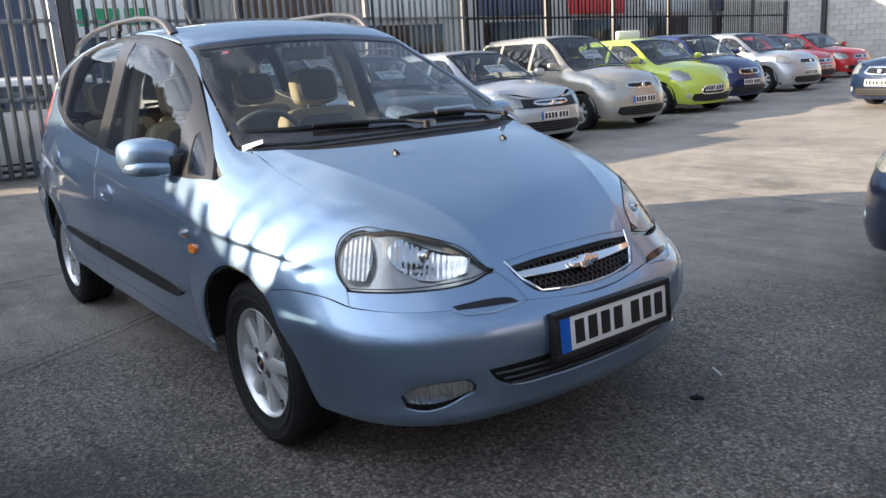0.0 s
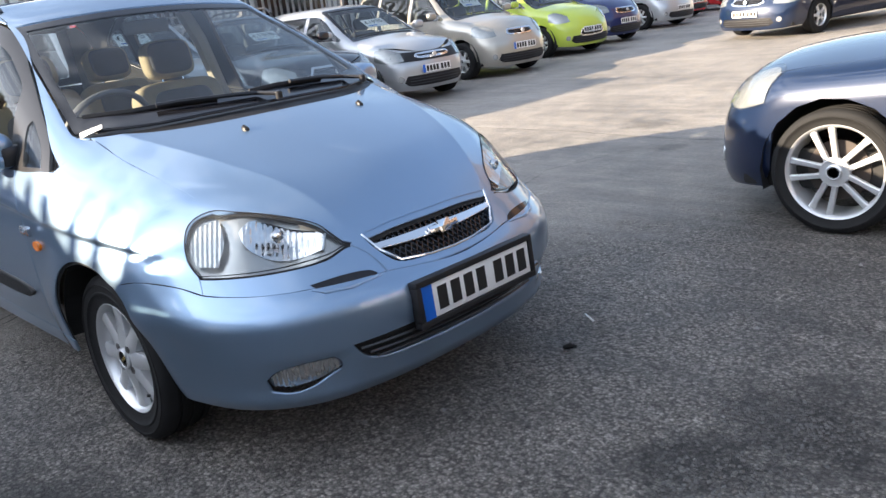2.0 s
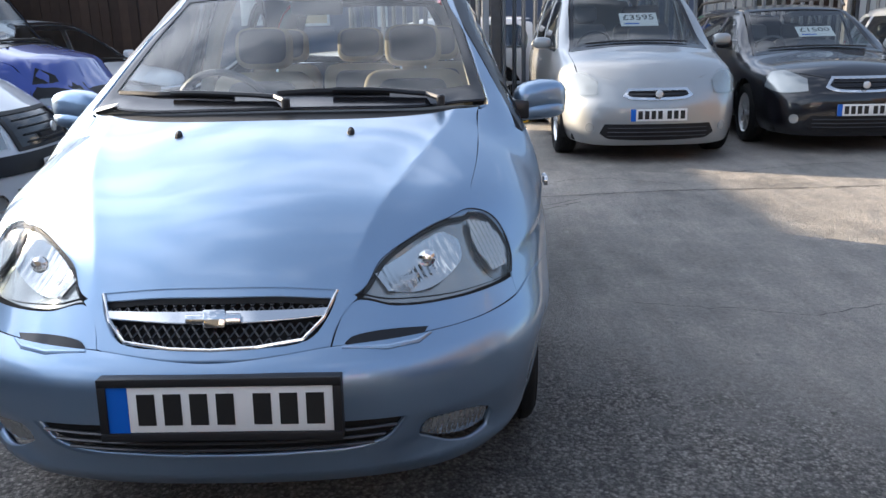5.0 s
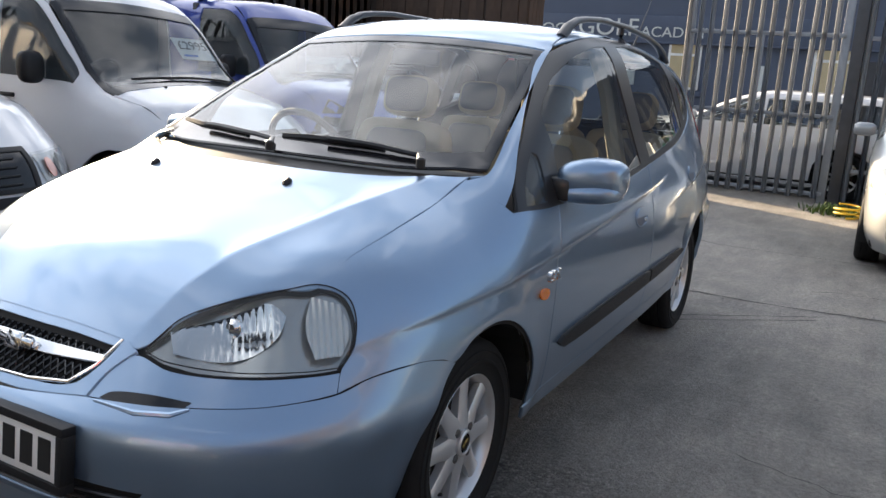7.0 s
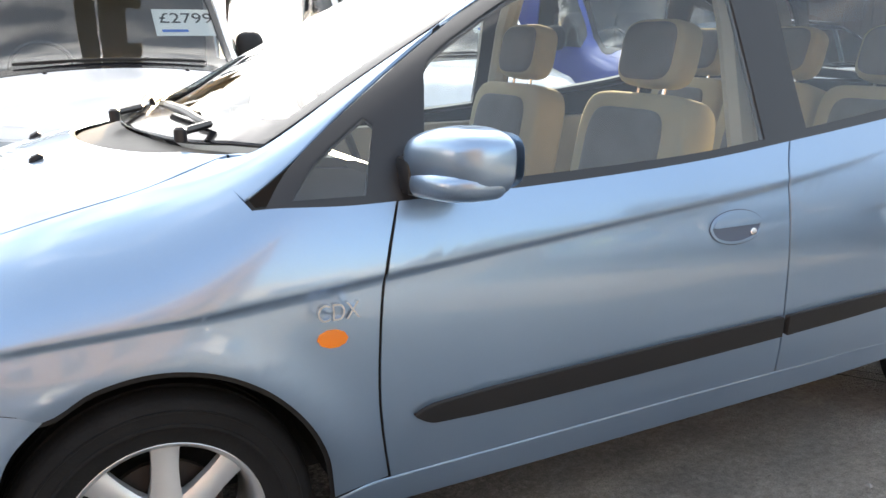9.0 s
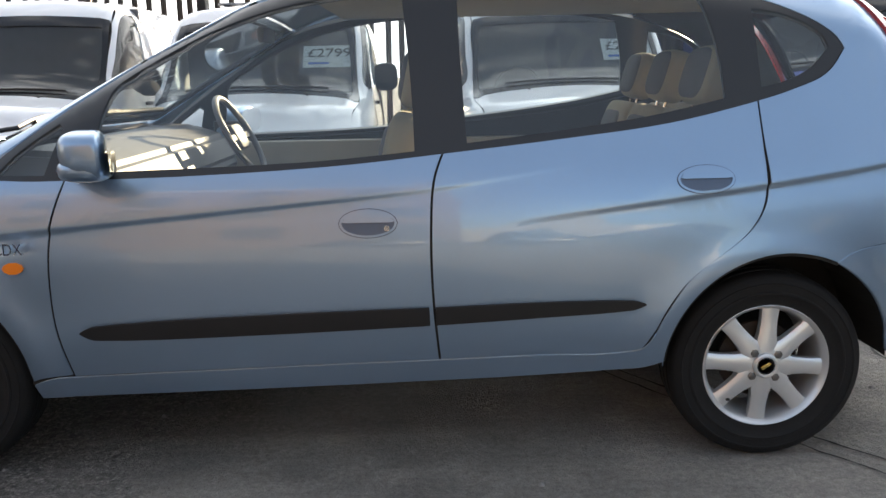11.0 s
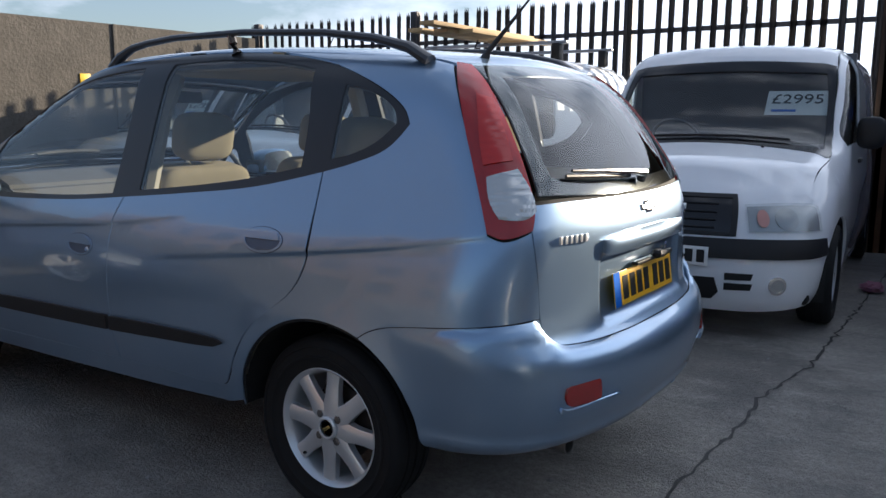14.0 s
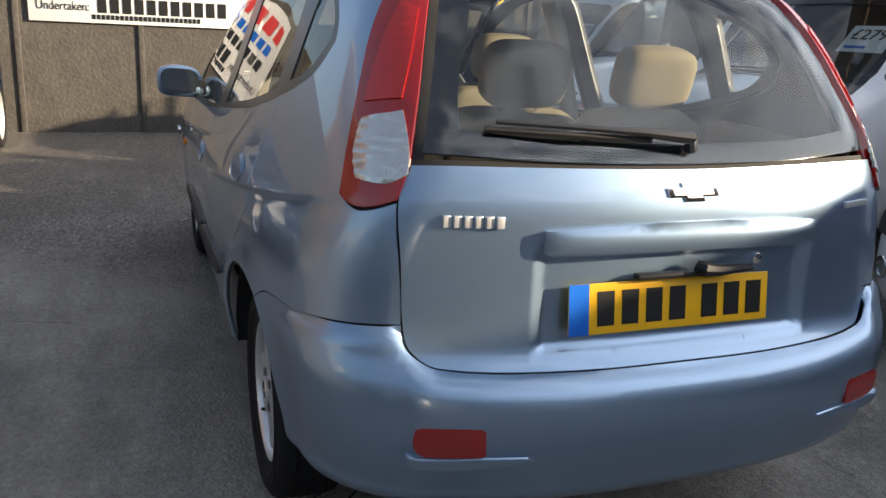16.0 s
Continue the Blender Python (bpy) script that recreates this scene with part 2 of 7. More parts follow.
class Shell:
    """A body whose skin is where skin() is nought: sides, top, nose and tail rounded into each other."""

    def __init__(self, width, taper, top, crown, nose, nose_bow, tail, tail_bow, k_top=0.14, k_end=0.3, power=2.0, flare=(), k_tail=None, creases=(), ease=1.0, ridge=None):
        self.width, self.taper, self.top, self.crown = eased(width, .035 * ease), eased(taper, .10 * ease), eased(top, .045 * ease), eased(crown, .1 * ease)
        self.nose, self.nose_bow, self.tail, self.tail_bow = eased(nose, .018 * ease), eased(nose_bow, .05 * ease), eased(tail, .012 * ease), eased(tail_bow, .05 * ease)
        self.ridge = ridge
        self.k_top, self.k_end, self.power, self.flare = curve(k_top) if isinstance(k_top, (list, tuple)) else (lambda v: k_top), k_end, power, flare
        self.k_tail = k_tail or k_end
        self.creases = [(curve(line), curve(rise)) for line, rise in creases]

    def skin(self, p):
        x, y, z = p[..., 0], np.abs(p[..., 1]), p[..., 2]
        half = self.width(z) - self.taper(x)
        for fx, fz, reach, rise in self.flare:
            half = half + rise * np.exp(-(((x - fx) ** 2 + (z - fz) ** 2) ** 0.5 - reach) ** 2 / 0.004)
        for line, rise in self.creases:
            half = half + rise(x) / (1 + np.exp(np.clip((z - line(x)) / 0.0035, -40, 40)))
        side = y - half
        over = z - self.top(x) + self.crown(x) * y ** self.power
        if self.ridge:
            over = over - self.ridge(x, y)
        fore = x - self.nose(z) + self.nose_bow(z) * y ** 2.6
        aft = self.tail(z) - x + self.tail_bow(z) * y ** 2.6
        f = smax(side, over, self.k_top(x))
        f = smax(f, fore, self.k_end)
        return smax(f, aft, self.k_tail)

    def cast(self, origin, way, reach=4.0, rounds=44):
        """How far along each ray the skin is met, by stepping towards it."""
        t = np.zeros(len(origin))
        for _ in range(rounds):
            t = np.clip(t + 0.62 * np.clip(self.skin(origin + way * t[:, None]), -0.15, 0.25), 0, reach)
        left = self.skin(origin + way * t[:, None])
        return t, np.abs(left) > 0.01

    def on_side(self, x, z):
        """The point of the left side at (x, z)."""
        d, miss = self.cast(np.array([(x, 3.0, z)], float), np.array([(0, -1.0, 0)]))
        return (x, 3.0 - float(d[0]), z)

    def on_top(self, x, y):
        """The point of the top at (x, y)."""
        d, miss = self.cast(np.array([(x, y, 3.0)], float), np.array([(0, 0, -1.0)]))
        return (x, y, 3.0 - float(d[0]))

    def normal(self, p, e=0.004):
        g = np.zeros_like(p)
        for i in range(3):
            d = np.zeros(3)
            d[i] = e
            g[:, i] = self.skin(p + d) - self.skin(p - d)
        return g / np.maximum(np.linalg.norm(g, axis=1, keepdims=True), 1e-9)

fold_line = eased([(1.0, .612), (1.5, .50), (1.95, .335), (2.1, .285)], .06)


def bonnet_fold(x, y):
    """A narrow pressed ridge on either half of the bonnet."""
    ends = np.clip((x - 1.0) / .2, 0, 1) * np.clip((2.12 - x) / .16, 0, 1)
    return ends * .0115 * np.exp(-np.sqrt((y - fold_line(x)) ** 2 + .006 ** 2) / .05)


MPV = Shell(
    width=[(0.15, 0.78), (0.25, 0.835), (0.36, 0.862), (0.5, 0.886), (0.68, 0.892), (0.8, 0.882), (0.92, 0.85), (1.0, 0.815), (1.15, 0.755), (1.35, 0.68), (1.5, 0.62), (1.65, 0.55)],
    taper=[(-2.2, 0.16), (-1.9, 0.085), (-1.5, 0.03), (-1.0, 0.005), (0.0, 0.0), (0.9, 0.005), (1.4, 0.03), (1.8, 0.08), (2.2, 0.18)],
    top=[(-2.2, 1.30), (-1.7, 1.50), (-1.2, 1.555), (-0.5, 1.585), (0.0, 1.57), (0.22, 1.53), (0.5, 1.41), (0.8, 1.265), (1.08, 1.12), (1.2, 1.075), (1.46, 1.01), (1.8, 0.895), (2.0, 0.80), (2.12, 0.72), (2.3, 0.55)],
    crown=[(-2.0, 0.12), (0.0, 0.12), (0.4, 0.16), (1.0, 0.18), (1.4, 0.16), (2.0, 0.2)],
    nose=[(0.15, 2.08), (0.25, 2.14), (0.42, 2.21), (0.54, 2.2), (0.6, 2.16), (0.7, 2.10), (0.85, 2.04), (1.1, 1.9)],
    nose_bow=[(0.2, 0.45), (0.45, 0.43), (0.6, 0.51), (0.8, 0.65)],
    tail=[(0.2, -2.0), (0.3, -2.09), (0.36, -2.135), (0.44, -2.165), (0.5, -2.17), (0.6, -2.15), (0.68, -2.10), (0.75, -2.09), (0.95, -2.085), (1.05, -2.06), (1.25, -1.93), (1.42, -1.8), (1.55, -1.68)],
    tail_bow=[(0.2, 0.35), (0.7, 0.3), (1.0, 0.3), (1.5, 0.25)],
    k_top=[(-2, 0.16), (0.2, 0.12), (1.0, 0.12), (1.3, 0.25), (2.0, 0.3)], k_end=0.22, k_tail=0.16,
    flare=((1.3, 0.30, 0.37, 0.012), (-1.31, 0.30, 0.37, 0.012)),
    ridge=bonnet_fold,
    creases=(([(-0.9, 0.985), (-0.28, 0.895), (0.3, 0.845), (0.85, 0.798), (1.2, 0.765), (1.55, 0.735), (1.85, 0.675)], [(-0.75, 0.0), (-0.4, -0.004), (0.1, -0.010), (1.5, -0.011), (1.85, -0.008)]),
             ([(-1.95, 0.985), (-1.61, 0.925), (-1.28, 0.882), (-0.9, 0.838), (-0.45, 0.785)], [(-1.95, -0.003), (-1.75, -0.009), (-1.5, -0.012), (-1.2, -0.012), (-0.9, -0.008), (-0.5, 0.0)])))

# ---- building kit ----
def part(name, bm, mat, parent=None, label="", smooth=True):
    me = bpy.data.meshes.new(name)
    if isinstance(bm, bmesh.types.BMesh):
        bm.normal_update()
        bm.to_mesh(me)
        bm.free()
    else:
        me = bm
    if mat is not None:
        me.materials.append(mat)
    if smooth:
        me.polygons.foreach_set("use_smooth", [True] * len(me.polygons))
        me.set_sharp_from_angle(angle=radians(35))
    ob = new(name, me)
    ob.parent = parent
    if label:
        ob["label"] = label
    return ob


def thing(name, m, label, category, group="", kind=""):
    ob = new(name)
    ob.empty_display_size = 0.1
    ob.matrix_world = m
    return tagged(ob, label, category, group, kind)


def add_box(bm, x0, x1, y0, y1, z0, z1, bevel=0.0, turn=None):
    made = bmesh.ops.create_cube(bm, size=1.0)["verts"]
    for v in made:
        v.co = Vector(((x0 + x1) / 2 + v.co.x * (x1 - x0), (y0 + y1) / 2 + v.co.y * (y1 - y0), (z0 + z1) / 2 + v.co.z * (z1 - z0)))
        if turn is not None:
            v.co = turn @ v.co
    if bevel:
        edges = list({e for v in made for e in v.link_edges})
        bmesh.ops.bevel(bm, geom=edges, offset=bevel, segments=2, affect="EDGES", profile=0.5)
    return bm


def box(x0, x1, y0, y1, z0, z1, bevel=0.0, turn=None):
    return add_box(bmesh.new(), x0, x1, y0, y1, z0, z1, bevel, turn)


def add_lathe(bm, profile, m=None, segments=40, closed=False):
    """Turns (radius, height) pairs round the z axis."""
    m = m or Matrix()
    rings = []
    for r, h in profile:
        rings.append([bm.verts.new(m @ Vector((r * math.cos(a), r * math.sin(a), h)))
                      for a in (2 * math.pi * i / segments for i in range(segments))])
    pairs = list(zip(rings[:-1], rings[1:])) + ([(rings[-1], rings[0])] if closed else [])
    for a, b in pairs:
        for i in range(segments):
            j = (i + 1) % segments
            bm.faces.new((a[i], a[j], b[j], b[i]))
    if not closed:
        bm.faces.new(list(reversed(rings[0])))
        bm.faces.new(rings[-1])
    return bm


def add_tube(bm, points, radius, sides=8, flat=1.0):
    """A round bar along points; radius may be a number or one a point."""
    pts = [Vector(p) for p in points]
    rings = []
    for i, p in enumerate(pts):
        d = (pts[min(i + 1, len(pts) - 1)] - pts[max(i - 1, 0)]).normalized()
        up = Vector((0, 0, 1)) if abs(d.z) < 0.9 else Vector((1, 0, 0))
        a = d.cross(up).normalized()
        b = a.cross(d)
        r = radius[i] if isinstance(radius, (list, tuple)) else radius
        rings.append([bm.verts.new(p + a * (r * math.cos(t)) + b * (r * flat * math.sin(t)))
                      for t in (2 * math.pi * k / sides for k in range(sides))])
    for a, b in zip(rings[:-1], rings[1:]):
        for k in range(sides):
            j = (k + 1) % sides
            bm.faces.new((a[k], a[j], b[j], b[k]))
    bm.faces.new(list(reversed(rings[0])))
    bm.faces.new(rings[-1])
    bmesh.ops.recalc_face_normals(bm, faces=bm.faces[:])
    return bm


def pad(centre, half, m, power=.4):
    """A soft cushion: a block with full, rounded edges."""
    bm = bmesh.new()
    bmesh.ops.create_uvsphere(bm, u_segments=28, v_segments=18, radius=1)
    soft = lambda c: math.copysign(abs(c) ** power, c)
    for v in bm.verts:
        v.co = m @ Vector([centre[k] + half[k] * soft(v.co[k]) for k in range(3)])
    return bm


def rounded(points, steps=5, corner=48):
    """A closed outline smoothed through its points; sharp corners stay sharp."""
    p = [np.array(q, float) for q in points]
    n = len(p)
    sharp = []
    for i in range(n):
        a, b = p[i] - p[i - 1], p[(i + 1) % n] - p[i]
        c = np.dot(a, b) / max(np.linalg.norm(a) * np.linalg.norm(b), 1e-9)
        sharp.append(math.degrees(math.acos(max(-1, min(1, c)))) > corner)
    out = []
    for i in range(n):
        p0, p1, p2, p3 = p[i - 1], p[i], p[(i + 1) % n], p[(i + 2) % n]
        size = np.linalg.norm(p2 - p1)
        m1 = np.zeros_like(p1) if sharp[i] else (p2 - p0) / max(np.linalg.norm(p2 - p0), 1e-9) * size
        m2 = np.zeros_like(p1) if sharp[(i + 1) % n] else (p3 - p1) / max(np.linalg.norm(p3 - p1), 1e-9) * size
        if sharp[i]:
            m1 = (p2 - p1) * 1.5 - m2 * 0.5
        if sharp[(i + 1) % n]:
            m2 = (p2 - p1) * 1.5 - m1 * 0.5
        k = steps if size > 0.02 else 1
        for j in range(k):
            s = j / k
            out.append((2 * s ** 3 - 3 * s ** 2 + 1) * p1 + (s ** 3 - 2 * s ** 2 + s) * m1
                       + (-2 * s ** 3 + 3 * s ** 2) * p2 + (s ** 3 - s ** 2) * m2)
    return out


def inset(loop, gap):
    """Moves a closed 2D outline inwards."""
    n = len(loop)
    area = sum(loop[i - 1][0] * loop[i][1] - loop[i][0] * loop[i - 1][1] for i in range(n))
    s = 1 if area > 0 else -1
    out = []
    for i in range(n):
        a, b = loop[i] - loop[i - 1], loop[(i + 1) % n] - loop[i]
        na = np.array((-a[1], a[0])) / max(np.linalg.norm(a), 1e-9)
        nb = np.array((-b[1], b[0])) / max(np.linalg.norm(b), 1e-9)
        m = na + nb
        m = m / max(np.dot(m, m) / 2, 0.35)
        out.append(loop[i] + s * gap * m)
    return out


class Facing:
    """Lays outlines on a plane, or round an upright axis, and casts them on to a shell."""

    def __init__(self, n=None, axis=None):
        self.axis = axis
        if n is not None:
            self.n = np.array(n, float) / np.linalg.norm(n)
            ref = np.array((0, 0, 1.0)) if abs(self.n[2]) < 0.9 else np.array((0, 1.0, 0))
            self.u = np.cross(ref, self.n)
            self.u /= np.linalg.norm(self.u)
            self.v = np.cross(self.n, self.u)

    def flat(self, p):
        p = np.array(p, float)
        if self.axis is None:
            return np.array((p @ self.u, p @ self.v))
        return np.array((math.atan2(p[1], (p[0] - self.axis[0]) * self.axis[1]) * 0.9, p[2]))

    def rays(self, q):
        if self.axis is None:
            o = q[:, :1] * self.u + q[:, 1:] * self.v + self.n * 3.4
            return o, np.repeat(-self.n[None], len(q), 0)
        a = q[:, 0] / 0.9
        d = np.stack((np.cos(a) * self.axis[1], np.sin(a), np.zeros_like(a)), 1)
        o = np.stack((np.full_like(a, self.axis[0]), np.zeros_like(a), q[:, 1]), 1) + d * 3.4
        return o, -d


def panel(name, shell, points, facing, mat, parent, label="", cell=0.05, gap=0.0015, lift=0.0, depth=0.012, smooth=True, holes=(), side=1, press=None, cuts=(), seam=0.0, true=False):
    """A piece of a shell's skin, cut to an outline of rough 3D points. side=-1 mirrors it. press(p) may push it in or out; true keeps the shading of the pressed skin exact."""
    loops = [rounded([facing.flat(p) for p in points]) if smooth else [facing.flat(p) for p in points]]
    loops[0] = inset(loops[0], gap)
    for hole in holes:
        h = rounded([facing.flat(p) for p in hole])
        loops.append(inset(h, -gap))
    bm = bmesh.new()
    for loop in loops:
        vs = [bm.verts.new((q[0], q[1], 0)) for q in loop]
        for i in range(len(vs)):
            bm.edges.new((vs[i - 1], vs[i]))
    bmesh.ops.triangle_fill(bm, use_beauty=True, edges=bm.edges[:])
    lo = np.min(loops[0], axis=0)
    hi = np.max(loops[0], axis=0)
    for k in (0, 1):
        count = int((hi[k] - lo[k]) / cell)
        for i in range(1, count + 1):
            at = lo[k] + (hi[k] - lo[k]) * i / (count + 1)
            co, no = [0, 0, 0], [0, 0, 0]
            co[k], no[k] = at, 1
            bmesh.ops.bisect_plane(bm, geom=bm.verts[:] + bm.edges[:] + bm.faces[:], plane_co=co, plane_no=no, dist=1e-5)
    for pa, pb in cuts:
        fa, fb = facing.flat(pa), facing.flat(pb)
        no = np.array((-(fb - fa)[1], (fb - fa)[0]))
        no = no / np.linalg.norm(no)
        for off in (-.011, -.0045, 0.0, .0045, .011):
            near = [f for f in bm.faces if min(fa[0], fb[0]) - .001 <= f.calc_center_median().x <= max(fa[0], fb[0]) + .001]
            geo = list({v for f in near for v in f.verts}) + list({e for f in near for e in f.edges}) + near
            c = fa + no * off
            bmesh.ops.bisect_plane(bm, geom=geo, plane_co=(c[0], c[1], 0), plane_no=(no[0], no[1], 0), dist=1e-5)
    bm.verts.index_update()
    q = np.array([(v.co.x, v.co.y) for v in bm.verts])
    o, w = facing.rays(q)
    d, miss = shell.cast(o, w, reach=6.0)
    p = o + w * d[:, None]
    nrm = shell.normal(p)
    p = p + nrm * lift
    if press is not None:
        p = p + nrm * press(p)[:, None]
        if true:
            ways = []
            for du, dv in ((.003, 0), (0, .003)):
                o2, w2 = facing.rays(q + np.array((du, dv)))
                p2 = o2 + w2 * shell.cast(o2, w2, reach=6.0)[0][:, None]
                ways.append(p2 + shell.normal(p2) * (lift + press(p2))[:, None] - p)
            turn = np.cross(ways[0], ways[1])
            turn /= np.maximum(np.linalg.norm(turn, axis=1, keepdims=True), 1e-12)
            turn *= np.sign((turn * nrm).sum(1))[:, None]
            nrm = np.where(np.isfinite(turn).all(1)[:, None] & ((turn * nrm).sum(1) > .3)[:, None], turn, nrm)
    if side < 0:
        p[:, 1] *= -1
        nrm = nrm * np.array((1, -1, 1))
    for v, c in zip(bm.verts, p):
        v.co = c
    bm.normal_update()
    total = sum(f.normal.dot(Vector(nrm[f.verts[0].index])) for f in bm.faces)
    if total < 0:
        bmesh.ops.reverse_faces(bm, faces=bm.faces[:])
    normals = [Vector(x) for x in nrm]
    if depth:
        rim = [e for e in bm.edges if e.is_boundary]
        made = bmesh.ops.extrude_edge_only(bm, edges=rim)["geom"]
        moved = [g for g in made if isinstance(g, bmesh.types.BMVert)]
        near = {}
        for v in moved:
            for e in v.link_edges:
                other = e.other_vert(v)
                if other.index >= 0 and other.index < len(normals) and (other.co - v.co).length < 1e-7:
                    near[v] = normals[other.index]
        for v in moved:
            v.co -= near.get(v, Vector((0, 0, 0))) * depth
    me = bpy.data.meshes.new(name)
    bm.to_mesh(me)
    bm.free()
    me.materials.append(mat)
    me.polygons.foreach_set("use_smooth", [True] * len(me.polygons))
    if press is None or true:
        me.set_sharp_from_angle(angle=radians(60))
        flat_n = np.zeros((len(me.vertices), 3))
        me.vertices.foreach_get("normal", flat_n.ravel())
        flat_n[:len(nrm)] = nrm
        me.normals_split_custom_set_from_vertices([tuple(x) for x in flat_n])
    else:
        me.set_sharp_from_angle(angle=radians(50))
    ob = new(name, me)
    ob.parent = parent
    if label:
        ob["label"] = label
    if seam:      # dark backing behind the gaps round the piece; its colour stands for their shade
        panel("flange", shell, points, facing, M["dark_void"], ob, cell=0.1 if press is None else 0.035, gap=-seam, lift=-0.008 if press is None else -0.011, depth=0, smooth=smooth, side=side, press=press)
    return ob


def lettering(name, text, size, m, mat, parent=None, label="", thick=0.0015, width=None):
    cu = bpy.data.curves.new(name, "FONT")
    cu.body, cu.size, cu.extrude, cu.align_x, cu.align_y = text, size, thick, "CENTER", "CENTER"
    tmp = new(name, cu)
    dg = bpy.context.evaluated_depsgraph_get()
    me = bpy.data.meshes.new_from_object(tmp.evaluated_get(dg))
    bpy.data.objects.remove(tmp)
    co = np.zeros((len(me.vertices), 3))
    me.vertices.foreach_get("co", co.ravel())
    if width:
        co[:, 0] *= width / max(np.ptp(co[:, 0]), 1e-6)
        me.vertices.foreach_set("co", co.ravel())
    me.transform(m)
    return part(name, me, mat, parent, label, smooth=False)


def mesh_from(name, verts, faces):
    me = bpy.data.meshes.new(name)
    me.from_pydata(verts, [], faces)
    me.update()
    return me


def wheel(parent, x, y, r, width, spokes, rim_r, mat_rim, side, bolts=4, twin=False, spoke_w=0.045, label="", turn=0.0, waist=False):
    """A wheel standing on the ground: hub with tyre, rim, spokes and cap. side: +1 faces +y."""
    m = Matrix.Translation((x, y, r)) @ Matrix.Rotation(radians(-90 * side), 4, "X")
    bm = add_lathe(bmesh.new(), [(0.06, -0.10), (rim_r * 0.62, -0.09), (rim_r * 0.62, -0.075), (0.075, -0.07), (0.07, -0.03)], m, 28)
    hub = part("wheel", bm, M["iron"], parent, label)
    w = width / 2
    prof = [(rim_r - 0.008, -w * 0.9), (rim_r + 0.02, -w), (r * 0.93, -w), (r * 0.985, -w * 0.84), (r, -w * 0.55), (r - .006, -w * 0.52), (r - .006, -w * 0.42), (r, -w * 0.39), (r, -w * .06), (r - .006, -w * .04), (r - .006, w * .06), (r, w * .08), (r, w * 0.39), (r - .006, w * 0.42), (r - .006, w * 0.52), (r, w * 0.55),
            (r * 0.985, w * 0.82), (r * 0.95, w * 0.96), (r * 0.90, w * 1.03), (r * 0.895, w * 1.065), (r * 0.885, w * 1.065), (r * 0.88, w * 1.035), (rim_r + 0.042, w * 1.02), (rim_r + 0.040, w * 1.05), (rim_r + 0.034, w * 1.05), (rim_r + 0.03, w * 1.0), (rim_r + 0.012, w * 0.93), (rim_r - 0.004, w * 0.9)]
    off = Matrix.Translation((0, 0, -w * 0.9))
    tyre = part("tyre", add_lathe(bmesh.new(), prof, m @ off, 64, closed=True), M["rubber"], hub)
    bm = bmesh.new()
    lip = [(rim_r - 0.03, -width * 0.9), (rim_r, -width * 0.9), (rim_r, -0.02), (rim_r + 0.004, -0.006), (rim_r - 0.006, 0.0), (rim_r - 0.016, -0.008), (rim_r - 0.024, -0.03), (rim_r - 0.03, -0.06)]
    add_lathe(bm, lip, m, 64, closed=True)
    part("rim", bm, mat_rim, hub)
    for k in range(spokes):
        for fan in ((-1, 1) if twin else (0,)):
            bm = bmesh.new()
            a = turn + 2 * math.pi * k / spokes
            t = m @ Matrix.Rotation(a, 4, "Z")
            rows = []
            for rr, hw, h0, th in (((0.04, .036, -.007, .034), (.072, .033, -.008, .034), (.102, .0275, -.011, .03), (rim_r * .68, .0255, -.014, .028), (rim_r * .85, .027, -.015, .026), (rim_r - .012, .032, -.016, .024)) if waist else ((0.045, spoke_w * 0.5, -0.012, 0.03), (rim_r * 0.5, spoke_w * 0.5, -0.016, 0.026), (rim_r * 0.78, spoke_w * 0.56, -0.016, 0.024), (rim_r - 0.012, spoke_w * 0.74, -0.02, 0.022))):
                sw = hw * (0.55 if twin else 1.0)
                shift = fan * (0.012 + 0.16 * rr)
                rows.append([bm.verts.new(t @ Vector((rr, shift + s * sw, h0 + up))) for s, up in ((-1, -th), (-1, -0.006), (-0.6, 0.0), (0.6, 0.0), (1, -0.006), (1, -th))])
            for ra, rb in zip(rows[:-1], rows[1:]):
                for i in range(6):
                    j = (i + 1) % 6
                    bm.faces.new((ra[i], ra[j], rb[j], rb[i]))
            bm.faces.new(rows[0])
            bm.faces.new(list(reversed(rows[-1])))
            bmesh.ops.recalc_face_normals(bm, faces=bm.faces[:])
            part("spoke", bm, mat_rim, hub)
    part("hub_ring", add_lathe(bmesh.new(), [(0.075, -0.035), (0.075, -0.016), (0.068, -0.01), (0.03, -0.008)], m, 28), mat_rim, hub)
    cap = part("centre_cap", add_lathe(bmesh.new(), [(0.03, -0.012), (0.03, 0.001), (0.026, 0.003), (0.024, 0.0), (0.004, 0.0)], m, 24), M["gloss_black"], hub, "dark round centre cap")
    if label:
        part("cap_badge", box(-.016, .016, -.006, .006, .0, .003, .001, m @ Matrix.Rotation(.6, 4, "Z")), M["brass"], cap, "small gold bar badge")
    part("cap_ring", add_lathe(bmesh.new(), [(0.040, -0.012), (0.040, 0.001), (0.034, 0.005), (0.029, 0.004), (0.027, 0.0)], m, 24), mat_rim, cap)
    for k in range(bolts):
        a = turn + 2 * math.pi * (k + 0.5) / bolts
        bm = add_lathe(bmesh.new(), [(0.0135, -0.03), (0.0135, -0.004), (0.009, -0.002)], m @ Matrix.Translation((0.053 * math.cos(a), 0.053 * math.sin(a), 0)), 6)
        part("wheel_bolt", bm, M["bolt"], hub)
    return hub


